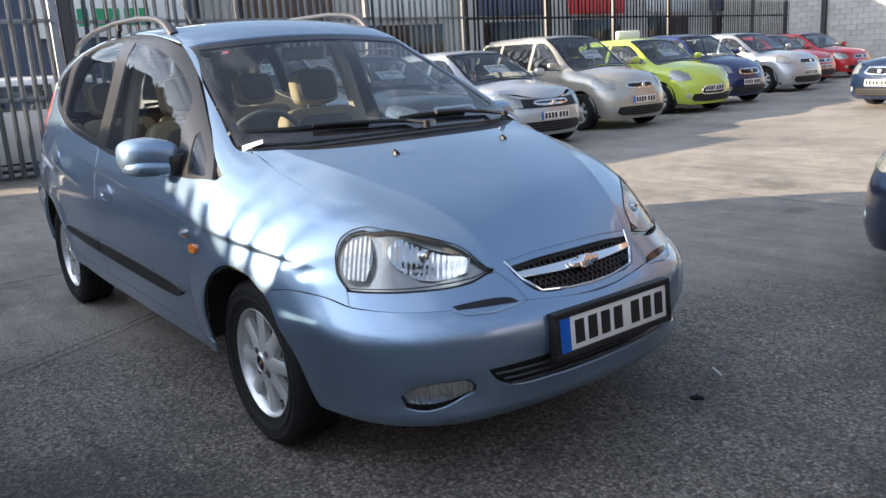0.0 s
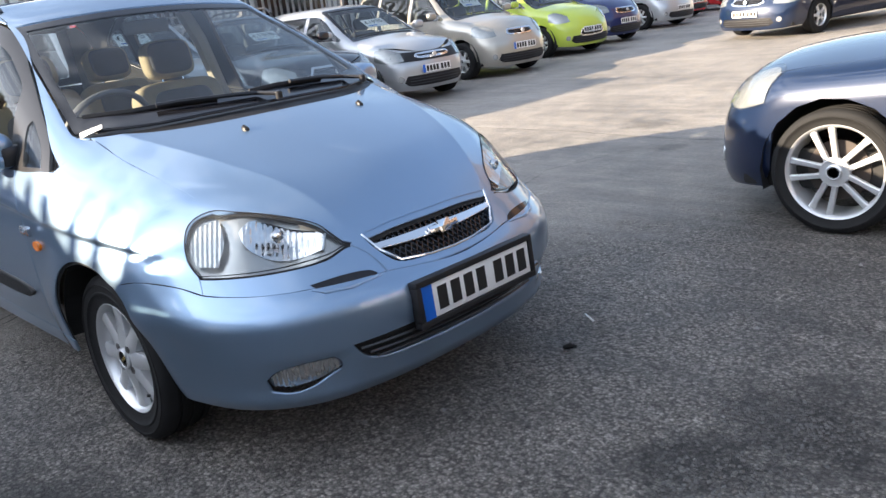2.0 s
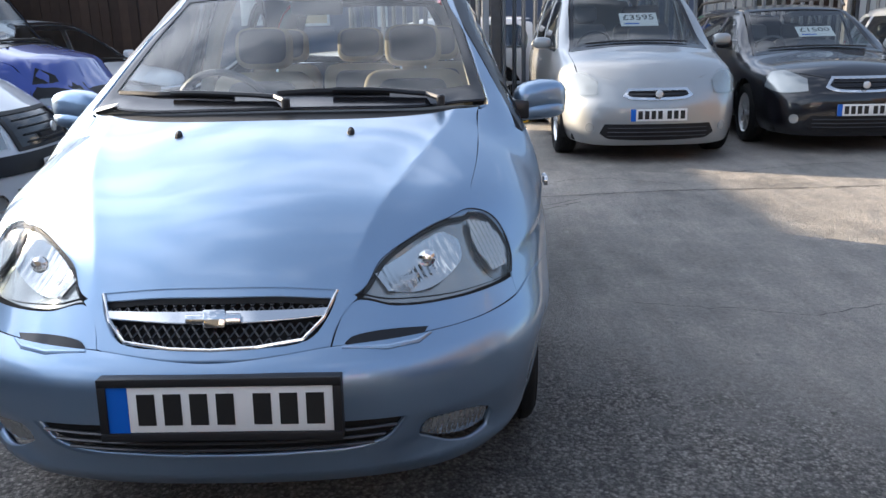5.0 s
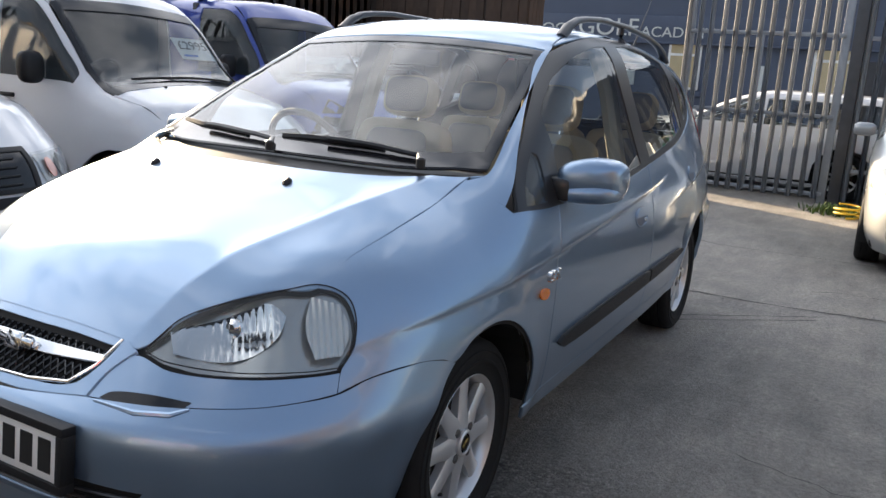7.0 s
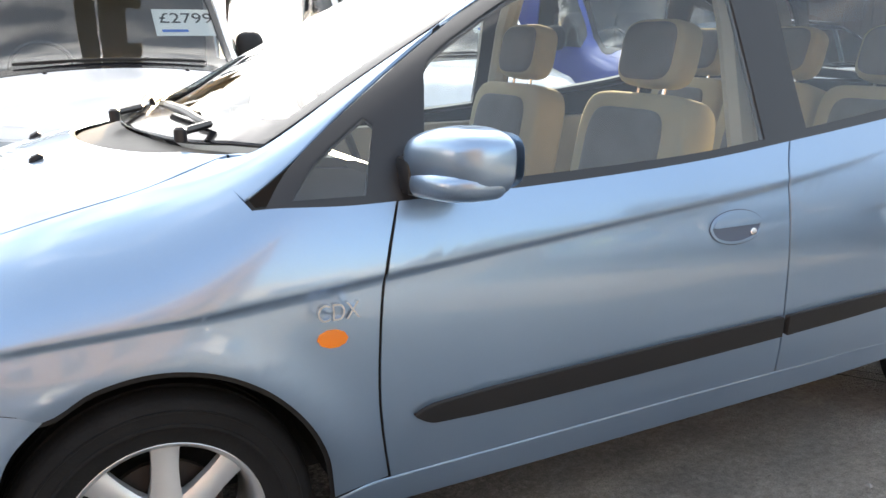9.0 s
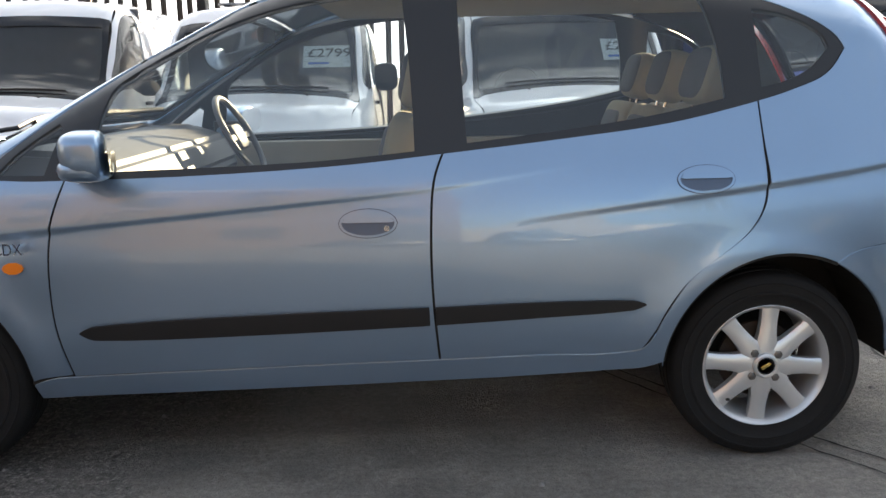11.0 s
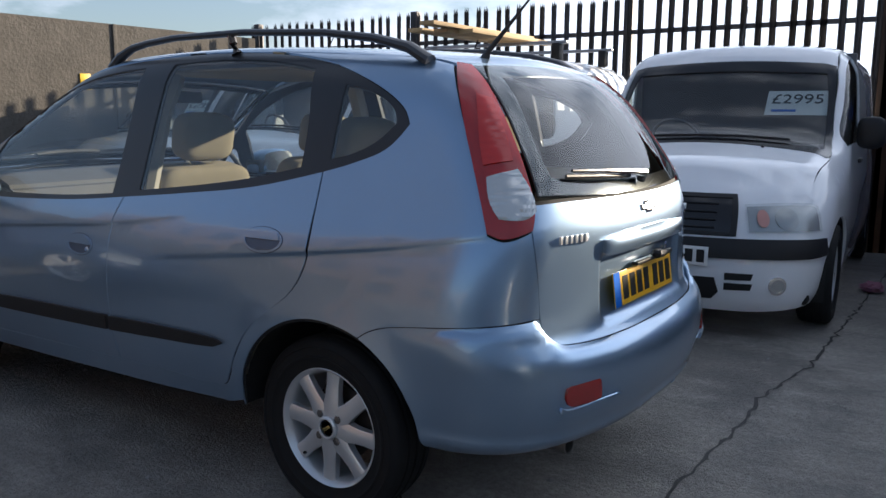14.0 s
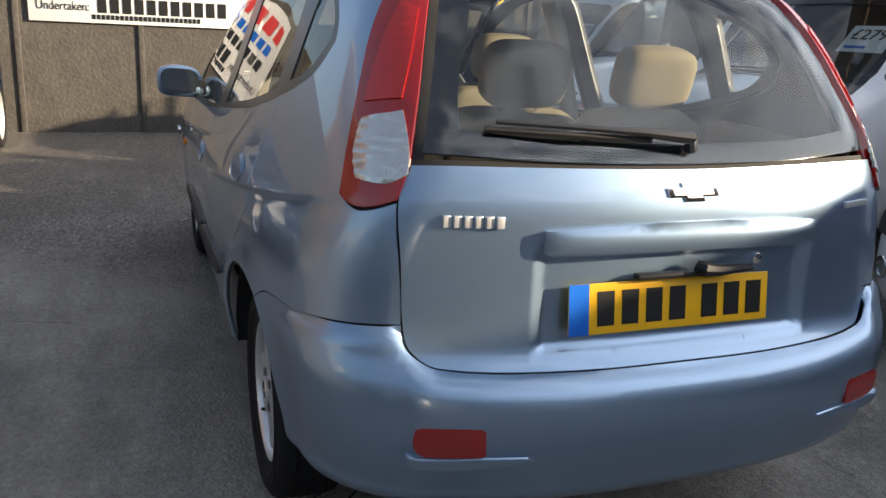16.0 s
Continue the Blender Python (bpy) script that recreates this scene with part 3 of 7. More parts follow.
def number_plate(parent, m, yellow=False, size=(0.52, 0.111), frame_mat=None, band=True):
    """A plate facing +z of m, x to the right: base, blue band and bars in place of its characters."""
    w, h = size
    base = part("number_plate", box(-w / 2, w / 2, -h / 2, h / 2, -0.004, 0.0, 0.0015, m), M["plate_yellow"] if yellow else M["plate_white"], parent,
                "yellow number plate with dark bars" if yellow else "white number plate with dark bars")
    if frame_mat:
        bm = bmesh.new()
        e = 0.02
        for x0, x1, y0, y1 in ((-w / 2 - e, w / 2 + e, h / 2, h / 2 + e), (-w / 2 - e, w / 2 + e, -h / 2 - e, -h / 2), (-w / 2 - e, -w / 2, -h / 2, h / 2), (w / 2, w / 2 + e, -h / 2, h / 2)):
            add_box(bm, x0, x1, y0, y1, -0.03, 0.006, 0.002, m)
        part("plate_surround", bm, frame_mat, base)
    left = -w / 2 + 0.008
    if band:
        part("blue_band", box(-w / 2, -w / 2 + 0.048, -h / 2, h / 2, 0.0, 0.0012, 0.0, m), M["plate_blue"], base, "blue band")
        left += 0.048
    room = w / 2 - 0.014 - left
    pitch = room / 7.4
    for i in range(7):
        x = left + pitch * (0.55 + i + (0.4 if i > 3 else 0))
        part("plate_bar", box(x - pitch * 0.34, x + pitch * 0.34, -h * 0.34, h * 0.34, 0.0, 0.0016, 0.0, m), M["ink"], base)
    return base

# ---- ground ----
def concrete():
    m = bpy.data.materials.new("worn_concrete_yard")
    m.use_nodes = True
    n, l = m.node_tree.nodes, m.node_tree.links
    b = n["Principled BSDF"]
    c = n.new("ShaderNodeTexCoord")

    def noise_tex(scale, detail, rough=0.5, stretch=None):
        t = n.new("ShaderNodeTexNoise")
        t.inputs["Scale"].default_value, t.inputs["Detail"].default_value, t.inputs["Roughness"].default_value = scale, detail, rough
        if stretch:
            mp = n.new("ShaderNodeMapping")
            mp.inputs["Scale"].default_value, mp.inputs["Rotation"].default_value = stretch, (0, 0, radians(24))
            l.new(c.outputs["Object"], mp.inputs["Vector"])
            l.new(mp.outputs["Vector"], t.inputs["Vector"])
        else:
            l.new(c.outputs["Object"], t.inputs["Vector"])
        return t.outputs["Fac"]

    def ranged(value, a, b2, lo, hi):
        r = n.new("ShaderNodeMapRange")
        for k, x in (("From Min", a), ("From Max", b2), ("To Min", lo), ("To Max", hi)):
            r.inputs[k].default_value = x
        l.new(value, r.inputs["Value"])
        return r.outputs["Result"]

    def math_node(op, a, b2):
        k = n.new("ShaderNodeMath")
        k.operation = op
        for i, x in enumerate((a, b2)):
            if isinstance(x, (int, float)):
                k.inputs[i].default_value = x
            else:
                l.new(x, k.inputs[i])
        return k.outputs["Value"]

    big, mid, streak = noise_tex(0.55, 8.0), noise_tex(4.5, 10.0, 0.68), noise_tex(2.2, 8.0, 0.65, (0.5, 3.0, 1.0))
    fine, grit = noise_tex(38.0, 10.0, 0.86), noise_tex(240.0, 4.0, 0.8)
    stones = n.new("ShaderNodeTexVoronoi")
    stones.inputs["Scale"].default_value = 85.0
    l.new(c.outputs["Object"], stones.inputs["Vector"])
    shade = n.new("ShaderNodeSeparateColor")
    l.new(stones.outputs["Color"], shade.inputs["Color"])
    pebble = math_node("MULTIPLY", ranged(shade.outputs["Red"], 0.0, 1.0, 0.45, 1.75), ranged(stones.outputs["Distance"], 0.25, 0.75, 1.12, 0.55))
    where = n.new("ShaderNodeSeparateXYZ")
    l.new(c.outputs["Object"], where.inputs["Vector"])
    slant = math_node("SUBTRACT", where.outputs["X"], math_node("MULTIPLY", where.outputs["Y"], 0.65))
    coarse = math_node("MULTIPLY", ranged(math_node("ADD", slant, math_node("MULTIPLY", math_node("SUBTRACT", mid, 0.5), 2.0)), -0.2, 0.6, 0.0, 1.0), ranged(where.outputs["X"], -1.8, -0.9, 0.0, 1.0))
    tone = math_node("ADD", math_node("MULTIPLY", big, 0.40), math_node("ADD", math_node("MULTIPLY", mid, 0.38), math_node("MULTIPLY", streak, 0.22)))
    ramp = n.new("ShaderNodeValToRGB")
    ramp.color_ramp.elements[0].position, ramp.color_ramp.elements[0].color = 0.40, (0.15, 0.142, 0.131, 1)
    ramp.color_ramp.elements[1].position, ramp.color_ramp.elements[1].color = 0.59, (0.36, 0.332, 0.295, 1)
    l.new(tone, ramp.inputs["Fac"])
    speck = math_node("MULTIPLY", math_node("MULTIPLY", pebble, ranged(fine, 0.36, 0.64, 0.30, 1.75)), ranged(grit, 0.36, 0.64, 0.45, 1.6))
    # oil and damp stains, each with its own ragged edge; (1.35, -1.5) also carries the car's painted shade
    stain_shade = None
    for sx, sy, sr, deep in ((3.12, 0.46, 0.34, 0.34), (2.92, 0.06, 0.22, 0.38), (2.75, -0.35, 0.2, 0.7), (-0.1, 5.0, 0.25, 0.6), (0.6, 4.1, 0.16, 0.6), (1.35, -1.5, 0.55, 0.6), (2.0, -1.75, 0.2, 0.6), (-2.7, 3.2, 0.3, 0.7), (-1.9, -1.6, 0.6, 0.6)):
        off = n.new("ShaderNodeVectorMath")
        off.operation = "DISTANCE"
        off.inputs[1].default_value = (sx, sy, 0)
        l.new(c.outputs["Object"], off.inputs[0])
        edge = math_node("ADD", off.outputs["Value"], math_node("MULTIPLY", math_node("SUBTRACT", mid, 0.5), sr * 2.2))
        mask = ranged(edge, sr * 0.5, sr * 1.15, deep, 1.0)
        stain_shade = mask if stain_shade is None else math_node("MULTIPLY", stain_shade, mask)
    mix = n.new("ShaderNodeMixRGB")
    mix.blend_type = "MULTIPLY"
    mix.inputs[0].default_value = 1.0
    l.new(ramp.outputs["Color"], mix.inputs[1])
    rough_tone = math_node("MULTIPLY", speck, 0.55)
    plain = math_node("MULTIPLY", ranged(fine, 0.36, 0.64, 0.58, 1.42), ranged(grit, 0.36, 0.64, 0.62, 1.38))
    blend = n.new("ShaderNodeMix")
    l.new(coarse, blend.inputs[0])
    l.new(plain, blend.inputs[2])
    l.new(rough_tone, blend.inputs[3])
    l.new(math_node("MULTIPLY", blend.outputs[0], stain_shade), mix.inputs[2])
    l.new(mix.outputs["Color"], b.inputs["Base Color"])
    l.new(ranged(mid, 0.35, 0.65, 0.50, 0.80), b.inputs["Roughness"])
    bump = n.new("ShaderNodeBump")
    bump.inputs["Strength"].default_value, bump.inputs["Distance"].default_value = 0.9, 0.010
    l.new(math_node("SUBTRACT", math_node("ADD", fine, math_node("MULTIPLY", grit, 0.5)), math_node("MULTIPLY", stones.outputs["Distance"], 0.8)), bump.inputs["Height"])
    bump2 = n.new("ShaderNodeBump")
    bump2.inputs["Strength"].default_value, bump2.inputs["Distance"].default_value = 0.5, 0.03
    l.new(mid, bump2.inputs["Height"])
    l.new(bump.outputs["Normal"], bump2.inputs["Normal"])
    l.new(bump2.outputs["Normal"], b.inputs["Normal"])
    return m


M["concrete"] = concrete()
bm = bmesh.new()
bmesh.ops.create_grid(bm, x_segments=40, y_segments=40, size=400)
tagged(part("ground", bm, M["concrete"], None, smooth=False), "worn grey concrete yard with cracks and oil stains", "ground", kind="structure")
M["tar"] = material("tar_filled_joint", (0.022, 0.021, 0.02), 0.7, vary=0.4, scale=30, bump=0.4, bump_scale=150)


def crack(name, points, width, wander, label, seed):
    """A ragged dark joint that lies in the yard's surface."""
    rnd = random.Random(seed)
    pts = [Vector((*p, 0)) for p in points]
    line = []
    for a, b in zip(pts[:-1], pts[1:]):
        k = max(2, int((b - a).length / 0.05))
        side = (b - a).normalized().cross(Vector((0, 0, 1)))
        for i in range(k):
            line.append((a.lerp(b, i / k) + side * rnd.gauss(0, wander), side))
    line.append((pts[-1], side))
    bm = bmesh.new()
    prev = None
    for p, s in line:
        w = width * rnd.uniform(0.35, 1.0) / 2
        row = (bm.verts.new(p + s * w + Vector((0, 0, .004))), bm.verts.new(p - s * w + Vector((0, 0, .004))))
        if prev:
            bm.faces.new((prev[0], prev[1], row[1], row[0]))
        prev = row
    bmesh.ops.recalc_face_normals(bm, faces=bm.faces[:])
    ob = part(name, bm, M["tar"], None, smooth=False)
    for f in ob.data.polygons:
        if f.normal.z < 0:
            ob.data.flip_normals()
            break
    return tagged(ob, label, "ground joint", kind="structure")


J = "ragged dark joint between concrete slabs"
crack("slab_joint", [(-2.32, -6), (-2.31, -1.96), (-2.22, -1.19), (-2.23, -.74), (-2.2, 0), (-2.3, .75), (-2.3, 1.2), (-2.45, 2.2), (-2.5, 5)], .02, .008, J, 3)
crack("slab_joint", [(-.05, -2.2), (-.24, -1.45), (-.46, -1.01), (-.7, -.55), (-1.1, 0.1), (-1.44, .56), (-1.7, .85), (-2.2, 1.5)], .012, .003, J, 5)
crack("slab_joint", [(.03, -2.2), (-.16, -1.45), (-.38, -1.01), (-.62, -.55), (-1.02, 0.1), (-1.36, .58), (-1.6, .88), (-2.1, 1.5)], .012, .003, J, 6)
crack("slab_joint", [(-4.9, -3), (-4.95, -.5), (-4.25, .49), (-4.3, 1.45), (-4.2, 3)], .014, .004, J, 7)
crack("slab_joint", [(-3.4, 2.2), (-3.1, 2.7), (-3.55, 3.85), (-3.7, 6)], .012, .006, J, 8)
crack("slab_joint", [(-2.2, 4.6), (-1.55, 4.58), (-.62, 4.56), (.05, 4.45), (.64, 4.4), (1.5, 4.6)], .014, .006, J, 9)
crack("slab_joint", [(-2.9, 1.4), (-3.02, 1.57), (-3.02, 1.9), (-2.7, 2.4)], .01, .004, J, 10)
crack("slab_joint", [(4.5, -3), (4.7, 1), (4.8, 2), (4.9, 9)], .02, .006, J, 11)
crack("slab_joint", [(.2, 1.4), (.4, 2.2), (.1, 3.1), (.5, 4.4)], .007, .012, J, 12)

# ---- the light blue people carrier ----
def mirror_pts(points):
    return [(x, -y, z) for x, y, z in reversed(points)]


def both(name, points, facing, mat, parent, label="", **kw):
    return [panel(name, MPV, points, facing, mat, parent, label, side=s, **kw) for s in (1, -1)]


def build_mpv():
    car = thing("people_carrier", Matrix(), "light blue metallic five-door people carrier parked on concrete", "car")
    body = M["blue_silver"]
    side, high, top = Facing((0, 1, 0.15)), Facing((0, 0.75, 0.66)), Facing((0.02, 0, 1))
    nose, tail = Facing(axis=(1.1, 1)), Facing(axis=(-1.2, -1))
    yz = 0.85
    corner, back = Facing((-0.7, 0.7, 0.2)), Facing((-1, 0, .25))
    on = MPV.on_side

    def snap(points, facing):
        """The points of the skin that lie behind rough points."""
        o, w = facing.rays(np.array([facing.flat(p) for p in points]))
        d, ms = MPV.cast(o, w, reach=6.0)
        return [tuple(float(c) for c in p) for p in o + w * d[:, None]]
    # seams that two panels share
    tail_seam = snap([(-1.983, .642, .988), (-2.0, .636, .86), (-2.011, .633, .735)], corner)
    rear_seam = snap([(-1.95, .722, .727)], corner) + [on(x, z) for x, z in ((-1.85, .718), (-1.72, .706), (-1.60, .690), (-1.545, .672), (-1.508, .648))]
    gate_mid = snap([(-2.115, 0, .6385)], back)
    gate_foot = snap([(-2.03, .612, .684), (-2.06, .56, .651), (-2.11, .3, .6405)], back)
    wing_seam = [on(x, z) for x, z in ((1.835, .61), (1.75, .634), (1.62, .642), (1.54, .632), (1.488, .615))]
    # side glazing outline, front to back and round
    glazing = [(1.072, .8, .945), (1.005, .78, 1.022), (.86, .75, 1.127), (.62, .7, 1.28), (.36, .66, 1.425), (.1, .64, 1.495), (-.25, .62, 1.53), (-.6, .62, 1.54), (-.91, .62, 1.525),
               (-1.21, .62, 1.475), (-1.42, .65, 1.40), (-1.53, .67, 1.335), (-1.565, .68, 1.285), (-1.5, .71, 1.21), (-1.39, .73, 1.165), (-1.27, .75, 1.13), (-.95, .78, 1.06), (-.35, .81, 1.0), (.1, .82, .96), (.65, .83, .942)]
    glazing = [on(x, z) for x, y, z in glazing]
    front_pane = [(.735, .78, .968), (.685, .74, 1.19), (.655, .74, 1.228), (.55, .7, 1.292), (.42, .68, 1.36), (.2, .65, 1.435), (-.02, .64, 1.475), (-.2, .63, 1.49), (-.225, .74, 1.23), (-.235, .8, 1.01), (.1, .8, .985)]
    rear_pane = [(-.395, .8, 1.03), (-.38, .72, 1.3), (-.375, .64, 1.5), (-.65, .63, 1.51), (-.9, .63, 1.498), (-1.12, .65, 1.465), (-1.165, .72, 1.3), (-1.18, .76, 1.145), (-.9, .78, 1.09)]
    tail_pane = [(-1.295, .74, 1.175), (-1.285, .67, 1.41), (-1.40, .66, 1.385), (-1.49, .67, 1.335), (-1.515, .69, 1.29), (-1.46, .71, 1.235), (-1.38, .73, 1.195)]
    nose_pane = [(1.012, .8, .963), (.96, .78, 1.022), (.895, .77, 1.07), (.838, .76, 1.108), (.824, .76, 1.095), (.845, .78, 1.03), (.866, .8, .962)]
    panes = [[on(x, z) for x, y, z in p] for p in (front_pane, rear_pane, tail_pane, nose_pane)]
    both("window_frame", glazing, side, M["satin_black"], car, "satin black side window surround", lift=-0.003, cell=0.06, holes=panes, depth=0.02)
    for p in panes:
        both("side_window", p, side, M["glass"], car, "clear side window glass", lift=-0.006, depth=0, gap=-0.004, cell=0.08)
    # doors
    belt = lambda *xs: [(x, yz, float(np.interp(x, (-1.27, -.95, -.35, .1, .65, 1.1), (1.13, 1.06, 1.0, .96, .942, .945))) + 0.003) for x in xs]
    front_door = belt(.80, .4, 0, -.318) + [(-.29, yz, .92), (-.28, yz, .8), (-.28, yz, .6), (-.297, yz, .37), (.2, yz, .355), (.835, yz, .335), (.862, yz, .5), (.862, yz, .66), (.845, yz, .8)]
    rear_door = belt(-.322, -.7, -1.0, -1.277) + [(-1.283, yz, 1.0), (-1.285, yz, .87), (-1.265, yz, .8), (-1.22, yz, .74), (-1.13, yz, .67), (-1.05, yz, .605), (-.99, yz, .52), (-.95, yz, .44), (-.905, yz, .386), (-.6, yz, .378), (-.301, yz, .37), (-.284, yz, .6), (-.284, yz, .8), (-.294, yz, .92)]
    front_door, rear_door = ([on(x, z) for x, y, z in d] for d in (front_door, rear_door))
    line_a = [(x, z) for x, z in ((-.9, .985), (-.28, .895), (.3, .845), (.85, .798), (1.2, .765), (1.55, .735), (1.85, .675))]
    line_b = [(x, z) for x, z in ((-1.95, .985), (-1.61, .925), (-1.28, .882), (-.9, .838), (-.45, .785))]
    fold = lambda line: [(on(*p), on(*q)) for p, q in zip(line[:-1], line[1:])]
    both("front_door", front_door, side, body, car, "light blue front door", seam=0.01, depth=0.006, gap=0.0018, cell=0.05, cuts=fold(line_a[1:4]))
    both("rear_door", rear_door, side, body, car, "light blue rear door", seam=0.01, depth=0.006, gap=0.0018, cell=0.05, cuts=fold(line_a[:2]) + fold(line_b[2:]))
    sill = [(.835, yz, .333), (.2, yz, .353), (-.6, yz, .376), (-.905, yz, .384), (-.96, yz, .44), (-1.0, yz, .41), (-.99, .8, .335), (-.9, .8, .315), (-.2, .8, .285), (.5, .8, .265), (.95, .8, .255), (.968, yz, .31), (.9, yz, .33)]
    both("sill", sill, side, body, car, cell=0.06)
    arch_f = [(1.3 + .335 * math.cos(a), yz, .325 + .35 * math.sin(a)) for a in (math.pi * k / 10 for k in range(0, 11))]
    fender = belt(.803, .95, 1.09) + [(1.12, .73, 1.0), (1.115, .655, 1.035), (1.3, .65, .99), (1.5, .64, .925), (1.65, .62, .87), (1.755, .61, .83), (1.725, .66, .80), (1.735, .70, .74), (1.765, .715, .685), (1.805, .72, .655)] + wing_seam + [q for q in arch_f if q[0] < 1.47][:] + [(.966, yz, .32), (.90, yz, .335), (.84, yz, .34), (.866, yz, .5), (.866, yz, .66), (.85, yz, .8)]
    fender = [(x, y, z) if (x, y, z) in wing_seam else on(x, z) if z < .96 and x < 1.45 or z < .65 else MPV.on_top(x, y) if z > .815 and y < .66 else (x, y, z) for x, y, z in fender]
    both("front_wing", fender, high, body, car, "light blue front wing", seam=0.008, depth=0.006, gap=0.0014, cell=0.035, cuts=fold(line_a[3:]))
    # pillars and roof edge
    rail = [(1.10, .76, .965)] + [(x, y - .01, z + .004) for x, y, z in glazing[1:10]] + [(-1.21, .56, 1.52), (-1.2, .525, 1.535), (-.6, .53, 1.56), (0, .54, 1.55), (.2, .55, 1.51), (.335, .565, 1.455), (.6, .615, 1.31), (.85, .66, 1.17), (1.0, .69, 1.085), (1.06, .70, 1.05), (1.118, .66, 1.035), (1.123, .73, 1.0)]
    rail = [on(x, z) if i < 10 else MPV.on_top(x, y) if y < .7 else (x, y, z) for i, (x, y, z) in enumerate(rail)]
    both("roof_edge", rail, high, body, car, cell=0.035, gap=0.0005)
    # quarter panel
    arch_r = [(-1.35 + .358 * math.cos(a), yz, .325 + .358 * math.sin(a)) for a in (math.pi * k / 12 for k in range(0, 13))]
    quarter = [(-1.28, yz, 1.134)] + [(x, y, z) for x, y, z in reversed(glazing[9:15])] + [(-1.21, .56, 1.52), (-1.2, .525, 1.535), (-1.5, .5, 1.49), (-1.61, .49, 1.465), (-1.66, .55, 1.40), (-1.73, .62, 1.30), (-1.80, .67, 1.17), (-1.86, .71, 1.045), (-1.884, .73, .980), (-1.93, .705, .964)] + tail_seam + rear_seam \
        + [q for q in reversed(arch_r) if q[0] > -1.485] + [(-.97, yz, .41), (-.96, yz, .445), (-1.0, yz, .53), (-1.055, yz, .612), (-1.135, yz, .677), (-1.226, yz, .746), (-1.27, yz, .803), (-1.29, yz, .87), (-1.288, yz, 1.0)]
    quarter = [on(x, z) if x > -1.6 and y > .6 else (x, y, z) for x, y, z in quarter]
    both("rear_quarter", quarter, Facing((-0.35, 0.8, 0.3)), body, car, "light blue rear quarter panel", seam=0.008, depth=0.006, gap=0.0018, cell=0.04, cuts=fold(line_b[:3]))
    # roof, bonnet, screen
    half = [(.328, .558), (.2, .545), (0, .535), (-.6, .525), (-1.2, .52), (-1.5, .495), (-1.62, .485)]
    roof = [(x, y, 1.5) for x, y in half] + [(-1.665, .3, 1.5), (-1.68, 0, 1.5), (-1.665, -.3, 1.5)] + [(x, -y, 1.5) for x, y in reversed(half)] + [(.35, -.3, 1.5), (.361, 0, 1.5), (.35, .3, 1.5)]
    panel("roof", MPV, roof, top, body, car, "light blue roof panel", cell=0.06)
    edge = [(1.06, .697), (1.113, .656), (1.3, .651), (1.5, .641), (1.65, .622), (1.757, .611), (1.82, .54), (1.9, .457), (1.97, .39), (2.03, .35), (2.055, .303)]
    bonnet = [(x, y, .9) for x, y in edge] + [(2.062, .15, .7), (2.066, 0, .7), (2.062, -.15, .7)] + [(x, -y, .9) for x, y in reversed(edge)] + [(1.22, -.5, 1), (1.33, -.27, 1), (1.365, 0, 1), (1.33, .27, 1), (1.22, .5, 1)]
    folds = [(x, float(fold_line(x))) for x in (1.1, 1.25, 1.4, 1.55, 1.7, 1.85, 2.0)]
    ridge = [((xa, s * ya, .9), (xb, s * yb, .9)) for s in (1, -1) for (xa, ya), (xb, yb) in zip(folds[:-1], folds[1:])]
    panel("bonnet", MPV, bonnet, top, body, car, "light blue creased bonnet", seam=0.008, gap=0.0024, cell=0.03, cuts=ridge)
    screen = [(.40, 0, 1.4), (.39, .3, 1.4), (.35, .55, 1.4), (.6, .6, 1.3), (.85, .645, 1.1), (1.0, .672, 1.0), (1.12, .45, 1.0), (1.18, .2, 1), (1.195, 0, 1), (1.18, -.2, 1), (1.12, -.45, 1), (1.0, -.672, 1), (.85, -.645, 1.1), (.6, -.6, 1.3), (.35, -.55, 1.4), (.39, -.3, 1.4)]
    panel("windscreen", MPV, screen, top, M["glass"], car, "clear windscreen", cell=0.08, lift=-0.005, depth=0, gap=0.0)
    band = [(.365, 0, 1.4), (.355, .3, 1.4), (.335, .551, 1.4), (.6, .605, 1.3), (.85, .652, 1.1), (1.03, .684, 1.0), (1.16, .45, 1.0), (1.225, .2, 1), (1.24, 0, 1), (1.225, -.2, 1), (1.16, -.45, 1), (1.03, -.684, 1), (.85, -.652, 1.1), (.6, -.605, 1.3), (.335, -.551, 1.4), (.355, -.3, 1.4)]
    inner = [(.415, 0, 1.4), (.405, .3, 1.4), (.38, .525, 1.4), (.6, .572, 1.3), (.85, .615, 1.1), (.965, .635, 1.0), (1.07, .43, 1.0), (1.125, .2, 1), (1.14, 0, 1), (1.125, -.2, 1), (1.07, -.43, 1), (.965, -.635, 1), (.85, -.615, 1.1), (.6, -.572, 1.3), (.38, -.525, 1.4), (.405, -.3, 1.4)]
    panel("windscreen_border", MPV, band, top, M["gloss_black"], car, "black windscreen border", cell=0.08, lift=-0.002, depth=0.012, gap=0.0005, holes=(inner,))
    cowl = [(1.06, .69, 1), (1.045, .70, 1), (1.16, .46, 1), (1.225, .2, 1), (1.24, 0, 1), (1.225, -.2, 1), (1.16, -.46, 1), (1.045, -.70, 1), (1.06, -.69, 1), (1.215, -.5, 1), (1.325, -.27, 1), (1.36, 0, 1), (1.325, .27, 1), (1.215, .5, 1)]
    panel("scuttle_grille", MPV, cowl, top, M["black_trim"], car, "black plastic scuttle below the windscreen", cell=0.08, lift=-0.02, depth=0.02)
    for y in (-.262, .262):
        part("washer_jet", add_tube(bmesh.new(), [(1.462, y, .985), (1.455, y, 1.002), (1.445, y, 1.008), (1.437, y, 1.005)], (.012, .012, .01, .006), 8), M["black_trim"], car, "small black washer jet")
